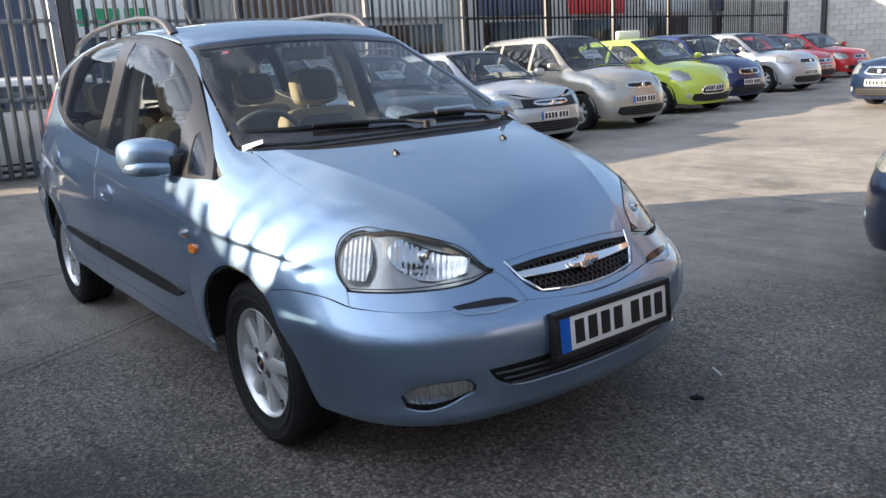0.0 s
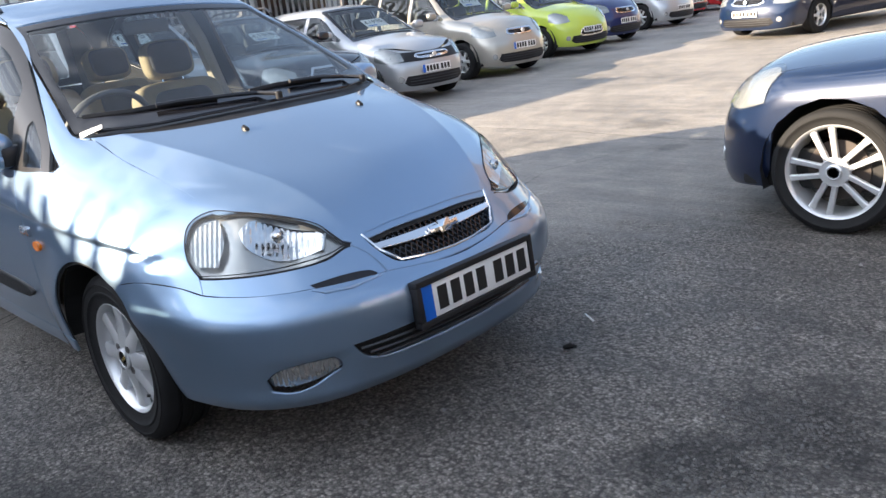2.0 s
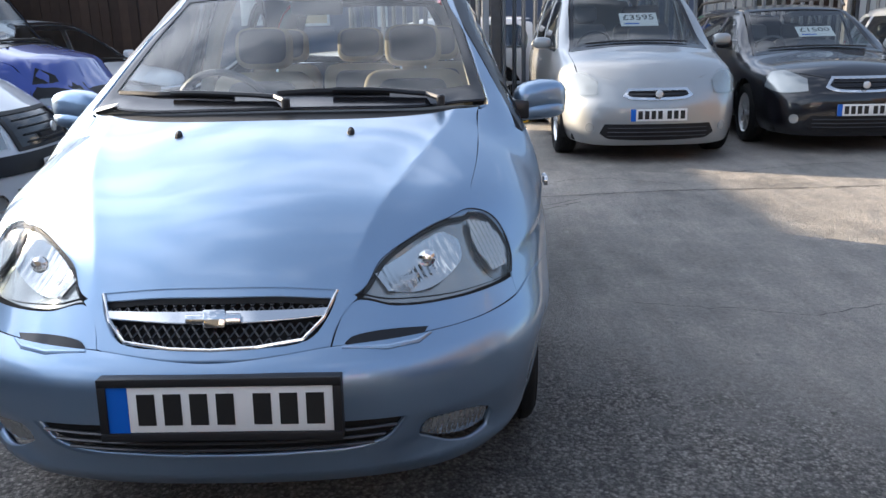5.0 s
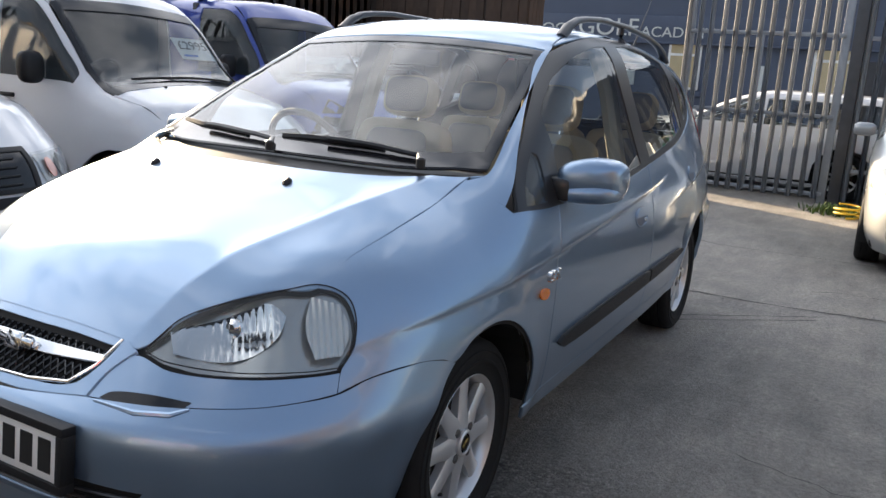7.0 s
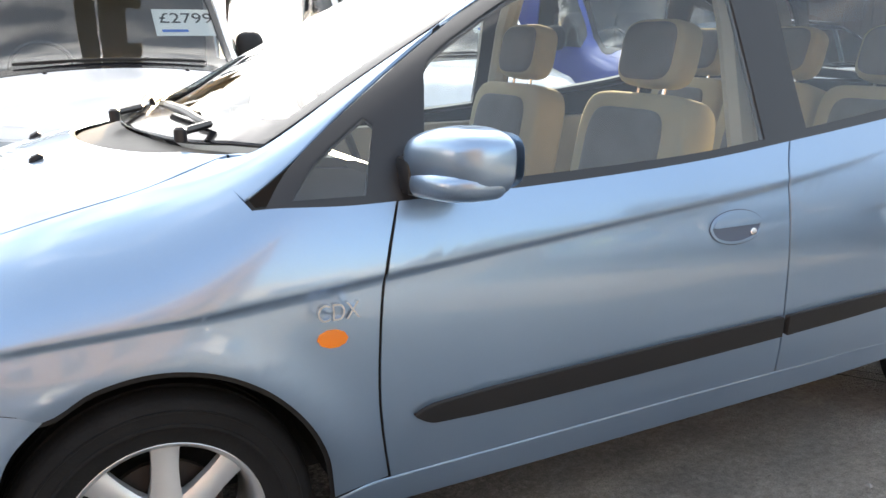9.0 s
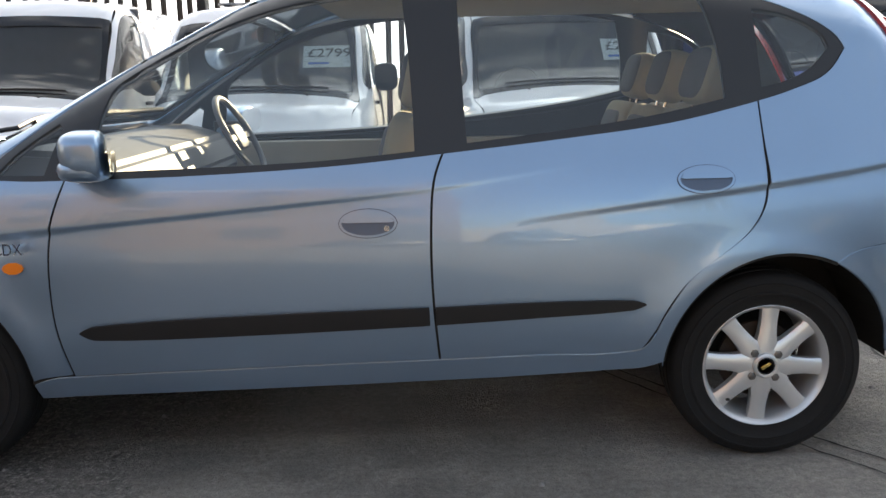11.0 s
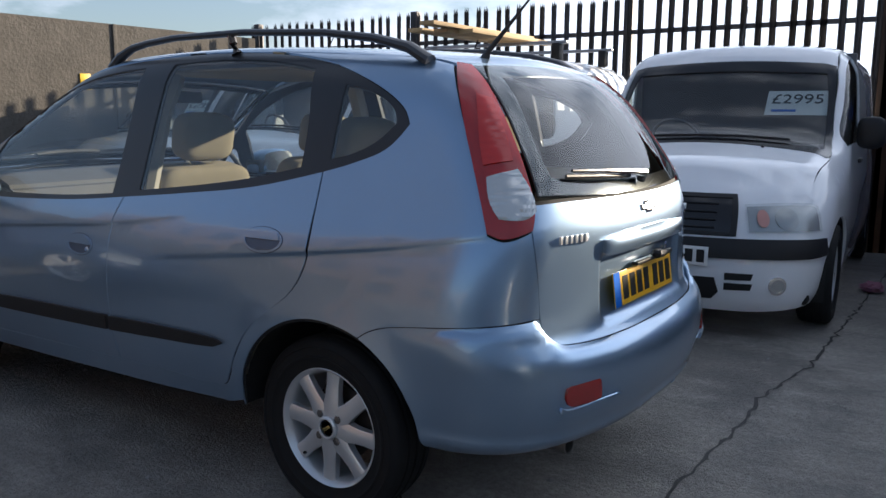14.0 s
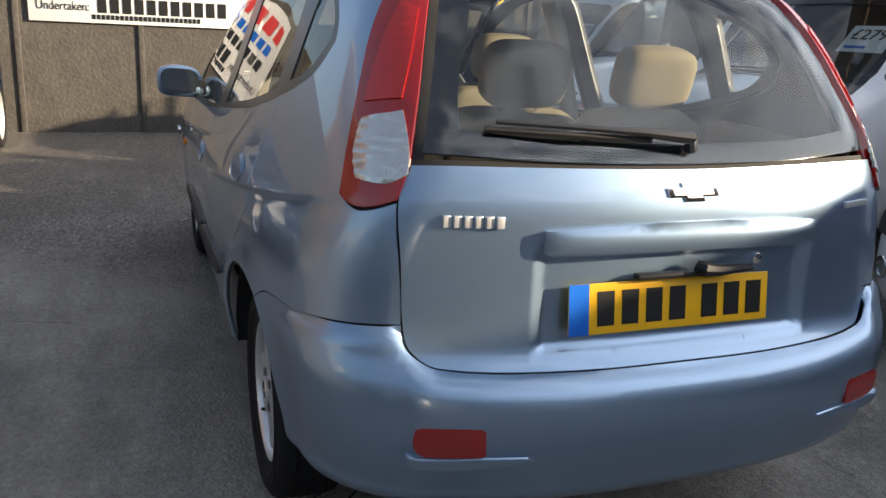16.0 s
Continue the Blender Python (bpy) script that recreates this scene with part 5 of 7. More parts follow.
    # wipers
    for yb, yt, rx in ((-.02, -.62, 0), (.48, -.02, 1)):
        pts = []
        for k in range(9):
            s = k / 8
            y = yb + (yt - yb) * s
            x = np.interp(abs(y), (0, .2, .45, .69), (1.165, 1.15, 1.09, .97)) + .035 * (1 - s) - .01 - .05 * s * (1 - s)
            z = float(MPV.top(x) - MPV.crown(x) * y * y) + .012 + .006 * math.sin(math.pi * s)
            pts.append((x, y, z))
        arm = part("wiper", add_tube(bmesh.new(), [(pts[0][0] + .07, pts[0][1] + .05, pts[0][2] - .01)] + pts[:6], .009, 6), M["satin_black"], car, "black windscreen wiper")
        part("wiper_blade", add_tube(bmesh.new(), [(x - .02, y, z - .008) for x, y, z in pts[2:]] , .008, 6, 1.6), M["black_trim"], arm)
        part("wiper_pivot", add_lathe(bmesh.new(), [(.014, -.02), (.014, .006), (.009, .011)], Matrix.Translation((pts[0][0] + .07, pts[0][1] + .05, pts[0][2] - .01)), 14), M["satin_black"], arm)
    pts = [(-2.045, .0, 1.10), (-2.062, .01, 1.125), (-2.055, .12, 1.135), (-2.035, .3, 1.145), (-2.0, .44, 1.15)]
    arm = part("rear_wiper", add_tube(bmesh.new(), pts, (.016, .014, .009, .006, .005), 8), M["satin_black"], car, "black rear wiper arm")
    part("wiper_blade", add_tube(bmesh.new(), [(-2.045, .1, 1.118), (-2.03, .3, 1.128), (-1.99, .46, 1.133)], .005, 6, 1.5), M["black_trim"], arm)
    # roof rails and aerial
    for s in (1, -1):
        prof = [(.13, 1.50), (.06, 1.548), (-.02, 1.577), (-.12, 1.592), (-.3, 1.606), (-.7, 1.608), (-1.1, 1.588), (-1.32, 1.56), (-1.46, 1.525), (-1.54, 1.48)]
        part("roof_rail", add_tube(bmesh.new(), [(x, s * (.535 - .03 * abs(x + .6) ** 2 * .4), z) for x, z in prof], (.026, .024, .019, .017, .016, .016, .017, .019, .024, .026), 10, 0.8), M["rail"], car, "dark grey roof rail")
    for s in (1, -1):
        part("rail_foot", add_tube(bmesh.new(), [(-.66, s * .533, 1.53), (-.64, s * .533, 1.57), (-.63, s * .535, 1.604)], (.024, .015, .014), 8), M["rail"], car)
    part("aerial", add_tube(bmesh.new(), [(-1.60, .30, 1.49), (-1.615, .30, 1.52), (-1.75, .30, 1.66), (-1.95, .30, 1.87)], (.02, .01, .004, .002), 8), M["satin_black"], car, "thin black roof aerial")
    # windscreen sticker and tax disc
    panel("windscreen_sticker", MPV, [(1.082, -.686, 1), (1.087, -.605, 1), (1.062, -.594, 1), (1.052, -.674, 1)], top, M["paper"], car, "small white paper slip on the windscreen edge", cell=.03, lift=.004, depth=.001, gap=0, smooth=False)
    # wheels, wells, underside
    for x in (1.3, -1.33):
        for s in (1, -1):
            w = wheel(car, x, s * .805, .305, .185, 8, .205, M["alloy"], s, 4, spoke_w=.052, label="silver eight-spoke alloy wheel", turn=1.5 if s > 0 else 1.64, waist=True)
            part("valve", add_tube(bmesh.new(), [(x + .115, s * .775, .185), (x + .11, s * .80, .192)], .005, 6), M["black_trim"], w)
            bm = bmesh.new()
            ang = [math.pi * k / 14 for k in range(0, 15)]
            for a, b in zip(ang[:-1], ang[1:]):
                rim = lambda t: min(.845, on((x if x > 0 else -1.35) + (.349 if x > 0 else .364) * math.cos(t), max(.325 + (.352 if x > 0 else .364) * math.sin(t), .36))[1] - .018)
                q = [Vector(((x if x > 0 else -1.35) + (.349 if x > 0 else .364) * math.cos(t), s * y, .325 + (.352 if x > 0 else .364) * math.sin(t))) for t, y in ((a, rim(a)), (b, rim(b)), (b, .5), (a, .5))]
                bm.faces.new([bm.verts.new(c) for c in q])
            c = [bm.verts.new(Vector(((x if x > 0 else -1.35) + (.349 if x > 0 else .364) * math.cos(t), s * .5, .325 + (.352 if x > 0 else .364) * math.sin(t)))) for t in ang]
            bm.faces.new(c)
            part("wheel_well", bm, M["dark_void"], car, smooth=False)
    part("underside", box(-1.55, 1.8, -.5, .5, .2, .36, .03), M["dark_void"], car, "dark underbody")
    bm = bmesh.new()
    add_box(bm, -.85, .9, -.62, .62, .25, .37)
    part("floorpan", bm, M["dark_void"], car)
    # cabin
    for s in (1, -1):
        for x0, x1 in ((-.30, .80), (-.93, -.32)):
            part("door_card", box(x0, x1, min(s * .74, s * .79), max(s * .74, s * .79), .4, .93, .015), M["cabin_light"], car, "beige door card")
    def seat(x, y, rake=12, wide=.5, foot=-.03):
        t = Matrix.Translation((x, y, .42))
        half = .27 if foot < 0 else .22
        cushion = part("seat", pad((.27 - half, 0, .07), (half, wide / 2, .085), t), M["seat"], car, "beige velour seat")
        r = t @ Matrix.Translation((-.22, 0, .1)) @ Matrix.Rotation(radians(-rake), 4, "Y")
        part("seat_back", pad((0, 0, (.59 + foot) / 2), (.075, wide / 2, (.59 - foot) / 2), r, .3), M["seat"], cushion)
        part("back_insert", pad((.045, 0, (.61 + foot) / 2), (.045, wide / 2 - .075, (.47 - foot) / 2), r, .3), M["seat_dark"], cushion, "charcoal velour insert")
        rest = part("headrest", pad((0, 0, .71), (.056, .14, .1), r, .5), M["seat"], cushion)
        part("headrest_face", pad((.018, 0, .712), (.048, .122, .088), r, .5), M["seat_dark"], rest)
        bm = bmesh.new()
        for k in (-.06, .06):
            add_tube(bm, [r @ Vector((0, k, .52)), r @ Vector((0, k, .66))], .006, 6)
        part("headrest_posts", bm, M["chrome"], cushion)
    seat(.12, -.37), seat(.12, .37)
    for y in (-.46, 0, .46):
        seat(-.80, y, 16, .44, .13)
    dash = bmesh.new()
    prof = [(1.08, .62), (1.12, .98), (1.02, 1.03), (.86, 1.02), (.72, .97), (.66, .86), (.72, .62)]
    a = [dash.verts.new((x, -.72, z)) for x, z in prof]
    b = [dash.verts.new((x, .72, z)) for x, z in prof]
    for i in range(len(prof)):
        j = (i + 1) % len(prof)
        dash.faces.new((a[i], a[j], b[j], b[i]))
    dash.faces.new(a), dash.faces.new(list(reversed(b)))
    bmesh.ops.recalc_face_normals(dash, faces=dash.faces[:])
    bmesh.ops.bevel(dash, geom=dash.edges[:], offset=.02, segments=2, affect="EDGES")
    part("dashboard", dash, M["cabin"], car, "grey dashboard")
    c = Matrix.Translation((.56, -.36, .985)) @ Matrix.Rotation(radians(-62), 4, "Y")
    sw = bmesh.new()
    ringp = [c @ Vector((.185 * math.cos(t), .185 * math.sin(t), 0)) for t in (2 * math.pi * k / 36 for k in range(37))]
    add_tube(sw, ringp, .014, 8)
    wheel_ob = part("steering_wheel", sw, M["cabin"], car, "grey steering wheel")
    sp = bmesh.new()
    add_box(sp, -.06, .06, -.07, .07, -.03, .01, .02, c)
    add_box(sp, -.015, .015, -.18, .18, -.015, .0, .005, c)
    part("steering_boss", sp, M["cabin"], wheel_ob)
    part("cabin_mirror", box(.33, .36, -.11, .11, 1.36, 1.42, .015), M["cabin"], car, "interior mirror")
    part("parcel_trim", box(-1.9, -1.25, -.6, .6, .70, .74, .015), M["cabin"], car)
    for s in (1, -1):
        part("quarter_trim", box(-1.7, -1.3, min(s * .62, s * .68), max(s * .62, s * .68), .73, 1.08, .02), M["cabin_light"], car)
        bm = add_tube(bmesh.new(), [(-.28, s * .70, .95), (-.29, s * .61, 1.3), (-.30, s * .54, 1.46)], .04, 8)
        part("pillar_trim", bm, M["cabin_light"], car)
    part("headlining", box(-1.5, .1, -.48, .48, 1.475, 1.485, .003), M["cabin_light"], car, "pale headlining")
    return car


build_mpv()

# ---- walls, fences and buildings ----
def slab(name, x0, x1, y0, y1, z0, z1, mat, label, category, bevel=0.0):
    return tagged(part(name, box(x0, x1, y0, y1, z0, z1, bevel), mat, None, smooth=False), label, category, kind="structure")


M["rough_render"] = material("rough_cast_render", (0.074, 0.069, 0.062), 0.95, vary=0.35, scale=4, bump=1.0, bump_scale=28, fine=0.35)
M["navy_paint"] = material("blue_grey_masonry_paint", (0.085, 0.105, 0.155), 0.8, vary=0.12, scale=1.5, bump=0.2, bump_scale=40)
M["pale_block"] = material("pale_painted_block", (0.50, 0.49, 0.46), 0.85, vary=0.15, scale=3, bump=0.3, bump_scale=60, each=0.1)
M["mortar"] = material("grey_mortar", (0.25, 0.24, 0.23), 0.95, vary=0.2, scale=20)
M["brown_brick"] = material("brown_brick", (0.10, 0.066, 0.05), 0.9, vary=0.25, scale=2.5, bump=0.3, bump_scale=40)
M["asphalt"] = material("road_asphalt", (0.10, 0.10, 0.10), 0.9, vary=0.25, scale=2, bump=0.4, bump_scale=150, fine=0.3)
M["road_white"] = material("worn_road_paint", (0.55, 0.53, 0.46), 0.8, vary=0.3, scale=20)
M["yellow"] = material("yellow_plastic", (0.75, 0.50, 0.02), 0.5)
M["weed"] = material("weed_leaves", (0.08, 0.13, 0.03), 0.8, vary=0.4, scale=40, each=0.3)
M["sign_green"] = material("green_print", (0.05, 0.35, 0.16), 0.6)
M["red_print"] = material("red_print", (0.55, 0.03, 0.03), 0.6)
M["brown_wood"] = material("brown_pier", (0.045, 0.032, 0.026), 0.85, vary=0.3, scale=6)


def pale_mesh(height, width=0.068, tips=3):
    """One palisade pale: a W-section strip with a split pointed head."""
    prof = [(-width / 2, 0.0), (-width / 2 + .012, -.010), (-.012, 0.006), (0, .010), (.012, .006), (width / 2 - .012, -.010), (width / 2, 0.0)]
    bm = bmesh.new()
    lo = [bm.verts.new((x, y, 0)) for x, y in prof]
    mid = [bm.verts.new((x, y, height - .11)) for x, y in prof]
    hi_z = (.03, .11, .05, .0 + .12, .05, .11, .03)
    hi = [bm.verts.new((x * 1.05, y + (.012 if i in (1, 5) else 0), height - .11 + hi_z[i])) for i, (x, y) in enumerate(prof)]
    for a, b in ((lo, mid), (mid, hi)):
        for i in range(len(prof) - 1):
            bm.faces.new((a[i], a[i + 1], b[i + 1], b[i]))
    bmesh.ops.solidify(bm, geom=bm.faces[:], thickness=.003)
    me = bpy.data.meshes.new("pale")
    bm.normal_update()
    bm.to_mesh(me)
    bm.free()
    return me


def palisade(name, p0, p1, mat, height=2.4, rails=(0.45, 2.0), pitch=0.155, posts=2.75, label="", z0=0.05, post_mat=None, width=.068, start=0.0):
    """A palisade fence from p0 to p1: pales on two rails between posts."""
    a, b = Vector((*p0, 0)), Vector((*p1, 0))
    length = (b - a).length
    ang = math.atan2(b.y - a.y, b.x - a.x)
    root = thing(name, Matrix.Translation(a) @ Matrix.Rotation(ang, 4, "Z"), label, "fence", kind="structure")
    me = pale_mesh(height - z0, width)
    me.materials.append(mat)
    n = int((length - start) / pitch)
    for i in range(n + 1):
        ob = new("pale", me)
        ob.parent = root
        ob.matrix_local = Matrix.Translation((start + i * pitch + random.uniform(-.004, .004), -.03, z0 + random.uniform(-.012, .012))) @ Matrix.Rotation(random.gauss(0, .006), 4, "Y")
    for z in rails:
        part("rail", box(0, length, -.012, .03, z - .025, z + .025, .004), mat, root)
        part("rail_flange", box(0, length, .03, .05, z - .004, z + .004), mat, root)
    k = max(1, round(length / posts))
    for i in range(k + 1):
        x = length * i / k
        part("post", box(x - .05, x + .05, .03, .13, 0, height + .02, .004), post_mat or mat, root)
    return root


# the rough-cast wall behind the vans' end, cast in panels with thin piers between
wall = slab("wall_east", 6.55, 6.75, -6.2, 14, 0, 2.42, M["rough_render"], "rough-cast grey concrete panel wall", "wall")
for y in (-3.8, -1.4, 1.0, 2.25, 4.7, 7.1):
    part("wall_joint", box(6.525, 6.56, y - .03, y + .03, 0, 2.42, .006), M["rough_render"], wall)
tagged(part("yellow_notice", box(6.535, 6.548, -3.42, -3.28, 1.58, 1.78, .002), M["yellow"], None), "small yellow warning notice on the wall", "sign")
banner = tagged(part("banner", box(6.515, 6.524, -.35, 2.12, 1.2, 2.3, .002), M["paper"], None), "white printed vinyl banner on the wall", "banner")
def banner_row(z, y0, y1, h, mat, n, word=None):
    step = (y0 - y1) / n
    for i in range(n):
        part("print_bar", box(6.509, 6.515, y0 - (i + .86) * step, y0 - (i + .14) * step, z - h / 2, z + h / 2), mat, banner)
face_w = pose(6.511, 0, 0, 90, 0, -90)
lettering("banner_word", "Undertaken:", .13, Matrix.Translation((0, 1.78, 1.365)) @ face_w, M["ink"], banner, "", .002, .52)
banner_row(1.39, 1.45, .05, .16, M["ink"], 11)
banner_row(1.265, 1.50, .35, .05, M["ink"], 24)
banner_row(1.60, 1.9, -.2, .12, M["ink"], 18)
banner_row(1.80, 1.9, .3, .12, M["plate_blue"], 12)
banner_row(2.05, 2.0, -.25, .22, M["red_print"], 10)
part("print_disc", add_lathe(bmesh.new(), [(0, 0), (.13, 0), (.13, .006), (0, .006)], Matrix.Translation((6.517, -.1, 1.85)) @ pose(0, 0, 0, 90, 0, -90), 24), M["plate_blue"], banner)

palisade("fence_south", (6.6, -6.25), (-8.4, -6.25), M["dark_steel"], 2.62, (0.5, 2.22), label="dark steel palisade fence with split pointed heads", pitch=.155)
# a dark sheet fence behind the vans; east end added to darken their gap, west end and height to shade the yard
sheet = thing("sheet_fence", Matrix(), "dark brown corrugated sheet fence between the vans", "fence", kind="structure")
bm = bmesh.new()
prev = None
for i in range(152):
    x = -9.15 + i * .0475
    y = -6.12 + (.02 if i % 4 in (1, 2) else -.02)
    row = (bm.verts.new((x, y, -.02)), bm.verts.new((x, y, 2.75)))
    if prev:
        bm.faces.new((prev[0], row[0], row[1], prev[1]))
    prev = row
bmesh.ops.solidify(bm, geom=bm.faces[:], thickness=.004)
part("sheeting", bm, M["brown_wood"], sheet, smooth=False)
for z in (.5, 2.2):
    part("rail", box(-9.15, -1.98, -6.19, -6.15, z - .04, z + .04, .004), M["dark_steel"], sheet)
# gate and west fence
gate = palisade("gate", (-8.42, -.93), (-8.42, 1.02), M["galvanised"], 2.72, (0.12, 1.12, 2.14), label="grey galvanised palisade gate leaf with chain", pitch=.155, posts=4, z0=.06)
part("gate_stile", box(.93, .98, -.02, .05, .08, 2.14, .004), M["galvanised"], gate)
part("chain", add_tube(bmesh.new(), [(.05, -.05, 1.2), (.02, -.07, 1.05), (.06, -.06, .9), (.01, -.06, .75), (.05, -.05, .6)], .018, 6), M["iron"], gate, "rusty hanging chain")
palisade("fence_west", (-8.5, 1.28), (-9.7, 9.4), M["galvanised"], 2.66, (0.45, 2.12), label="grey galvanised palisade fence behind the parked cars", pitch=.155, post_mat=M["dark_steel"])
palisade("fence_west_far", (-9.7, 9.4), (-12.6, 27.0), M["dark_steel"], 2.6, (0.45, 2.1), label="black palisade fence behind the parked cars", pitch=.165)
tagged(part("gate_post", box(-8.56, -8.42, 1.10, 1.24, 0, 2.8, .006), M["dark_steel"], None), "dark square steel gate post", "post")
M["dark_board"] = material("dark_stained_boards", (0.060, 0.036, 0.024), 0.8, vary=0.35, scale=7, bump=0.3, bump_scale=50, each=0.25)
boarded = slab("wall_boarded", -8.9, -8.32, -6.1, -3.30, 0, 3.6, M["brown_wood"], "tall wall clad in dark brown upright boards", "wall")
board_mesh = bpy.data.meshes.new("board")
bm = box(-.011, .011, -.068, .068, 0, 3.58, .004)
bm.to_mesh(board_mesh)
bm.free()
board_mesh.materials.append(M["dark_board"])
for i in range(19):
    ob = new("board", board_mesh)
    ob.parent = boarded
    ob.matrix_local = Matrix.Translation((-8.31 + random.uniform(-.003, .003), -3.37 - i * .142, .01)) @ Matrix.Rotation(random.gauss(0, .004), 4, "X")
for i in range(4):
    ob = new("board", board_mesh)
    ob.parent = boarded
    ob.matrix_local = Matrix.Translation((-8.39 - i * .142, -3.29, .01)) @ Matrix.Rotation(radians(90), 4, "Z")
# street beyond
slab("road", -15.2, -10.0, -60, 60, -.02, .006, M["asphalt"], "grey asphalt street beyond the gate", "road")
slab("pavement", -17.0, -15.2, -60, 60, -.02, .11, M["mortar"], "grey pavement along the street", "pavement", .01)
slab("road_line", -14.95, -14.85, -60, 60, .006, .010, M["road_white"], "worn pale line along the street", "road marking")
slab("road_line", -12.7, -12.58, -60, 60, .006, .010, M["road_white"], "worn pale line along the street", "road marking")


def window(parent, x, y, z, w, h, lit, face=1):
    """A sash window on a wall that looks to +x."""
    fr = part("window", box(x - .02, x + .05, y - w / 2 - .06, y + w / 2 + .06, z - .06, z + h + .06, .008), M["paper"], parent, "white sash window")
    part("pane", box(x + .045, x + .056, y - w / 2, y + w / 2, z, z + h / 2 - .03), lit, fr)
    part("pane", box(x + .045, x + .056, y - w / 2, y + w / 2, z + h / 2 + .03, z + h), lit, fr)
    part("sill", box(x, x + .14, y - w / 2 - .16, y + w / 2 + .16, z - .2, z - .1, .01), M["navy_paint"], fr)


M["blind"] = material("cream_blind_behind_glass", (0.50, 0.42, 0.26), 0.25, coat=0.5, vary=0.2, scale=3)
M["notice"] = material("pale_notice_board", (0.60, 0.63, 0.62), 0.4, vary=0.1, scale=4)
hall = thing("street_building", Matrix(), "blue-grey painted masonry hall with white windows and lettered fascia", "building", kind="structure")
part("wall", box(-26, -17.0, -16, 6.5, 0, 5.2), M["navy_paint"], hall, smooth=False)
part("plinth", box(-17.0, -16.94, -16, 6.5, 0, .45, .01), M["dark_steel"], hall)
part("fascia", box(-17.0, -16.9, -8.2, 1.5, 2.45, 3.05, .01), M["navy_paint"], hall, "dark fascia board")
part("fascia_edge", box(-17.0, -16.86, -8.25, 1.55, 2.40, 2.45, .01), M["navy_paint"], hall)
for word, size, y, z, wide in (("INDOOR", .36, -6.5, 2.68, 1.7), ("GOLF", .58, -4.85, 2.74, 1.5), ("ACADEMY", .34, -3.15, 2.66, 1.75)):
    lettering("sign_letters", word, size, Matrix.Translation((-16.885, y, z)) @ pose(0, 0, 0, 90, 0, 90), M["notice"], hall, "pale lettering", .006, wide)
window(hall, -17.0, -2.92, 1.42, .66, 1.5, M["blind"])
window(hall, -17.0, .3, 1.42, .66, 1.5, M["blind"])
nb = part("notice_case", box(-17.0, -16.93, -4.72, -4.08, 1.40, 2.22, .01), M["paper"], hall, "white framed notice case")
part("notice", box(-16.93, -16.922, -4.66, -4.14, 1.46, 2.16), M["notice"], nb)
part("sill", box(-17.0, -16.88, -4.85, -3.95, 1.22, 1.3, .01), M["navy_paint"], hall)
part("door", box(-17.0, -16.95, .8, 1.7, .1, 2.2, .01), M["dark_steel"], hall, "dark door")
part("wall_notice", box(-17.0, -16.97, -1.35, -1.1, 1.3, 2.0), M["notice"], hall)
board = tagged(part("shop_board", box(-16.95, -16.85, 2.6, 6.2, 2.3, 3.2, .01), M["paper"], hall), "")
part("board_disc", add_lathe(bmesh.new(), [(0, 0), (.28, 0), (.28, .02), (0, .02)], Matrix.Translation((-16.85, 3.1, 2.8)) @ pose(0, 0, 0, 90, 0, 90), 24), M["plate_blue"], board)
for i in range(5):
    part("board_bar", box(-16.85, -16.835, 3.55 + i * .36, 3.8 + i * .36, 2.55, 2.95), M["sign_green"], board)
shop = thing("street_shop", Matrix(), "pale street building with coloured shop fronts", "building", kind="structure")
part("wall", box(-27, -17.5, 6.8, 34, 0, 6.5), M["pale_block"], shop, smooth=False)
for i in range(6):
    y = 8 + i * 4.3
    part("shop_window", box(-17.5, -17.44, y, y + 2.6, .7, 2.4, .01), M["gloss_black"], shop, "dark shop window")
    part("shop_sign", box(-17.5, -17.38, y - .2, y + 2.8, 2.6, 3.2, .01), (M["brown_brick"], M["notice"], M["navy_paint"], M["red_print"], M["notice"], M["navy_paint"])[i], shop)
# pale block wall at the far end of the yard
far = slab("wall_far", -24, 12, 30.2, 30.5, 0, 3.3, M["mortar"], "pale painted block wall at the far end", "wall")
bm = box(-.215, .215, -.012, .03, -.098, .098, .006)
block = bpy.data.meshes.new("block")
bm.to_mesh(block)
bm.free()
block.materials.append(M["pale_block"])
for r in range(16):
    for i in range(18):
        ob = new("block", block)
        ob.parent = far
        ob.location = (-17.4 + i * .445 + (.22 if r % 2 else 0), 30.19, .11 + r * .205)
tagged(part("wall_post", box(-12.95, -12.78, 30.0, 30.16, 0, 3.6, .01), M["dark_steel"], None), "dark post before the block wall", "post")
# brown building across the yard
mill = thing("brick_building", Matrix(), "brown brick building with rows of windows", "building", kind="structure")
part("wall", box(-.5, 34, 20.5, 25, 0, 12.4), M["brown_brick"], mill, smooth=False)
part("parapet", box(-.6, 34, 20.42, 20.6, 12.4, 12.75, .02), M["mortar"], mill)
for r in range(3):
    for i in range(9):
        w = part("window", box(.5 + i * 3.6, 2.3 + i * 3.6, 20.42, 20.5, 1.4 + r * 3.8, 3.6 + r * 3.8, .01), M["brown_wood"], mill)
        part("pane", box(.6 + i * 3.6, 2.2 + i * 3.6, 20.40, 20.42, 1.5 + r * 3.8, 3.5 + r * 3.8), M["gloss_black"], w)
slab("wall_east_far", 34, 34.3, -20, 25, 0, 3, M["brown_brick"], "plain brick wall closing the yard", "wall")

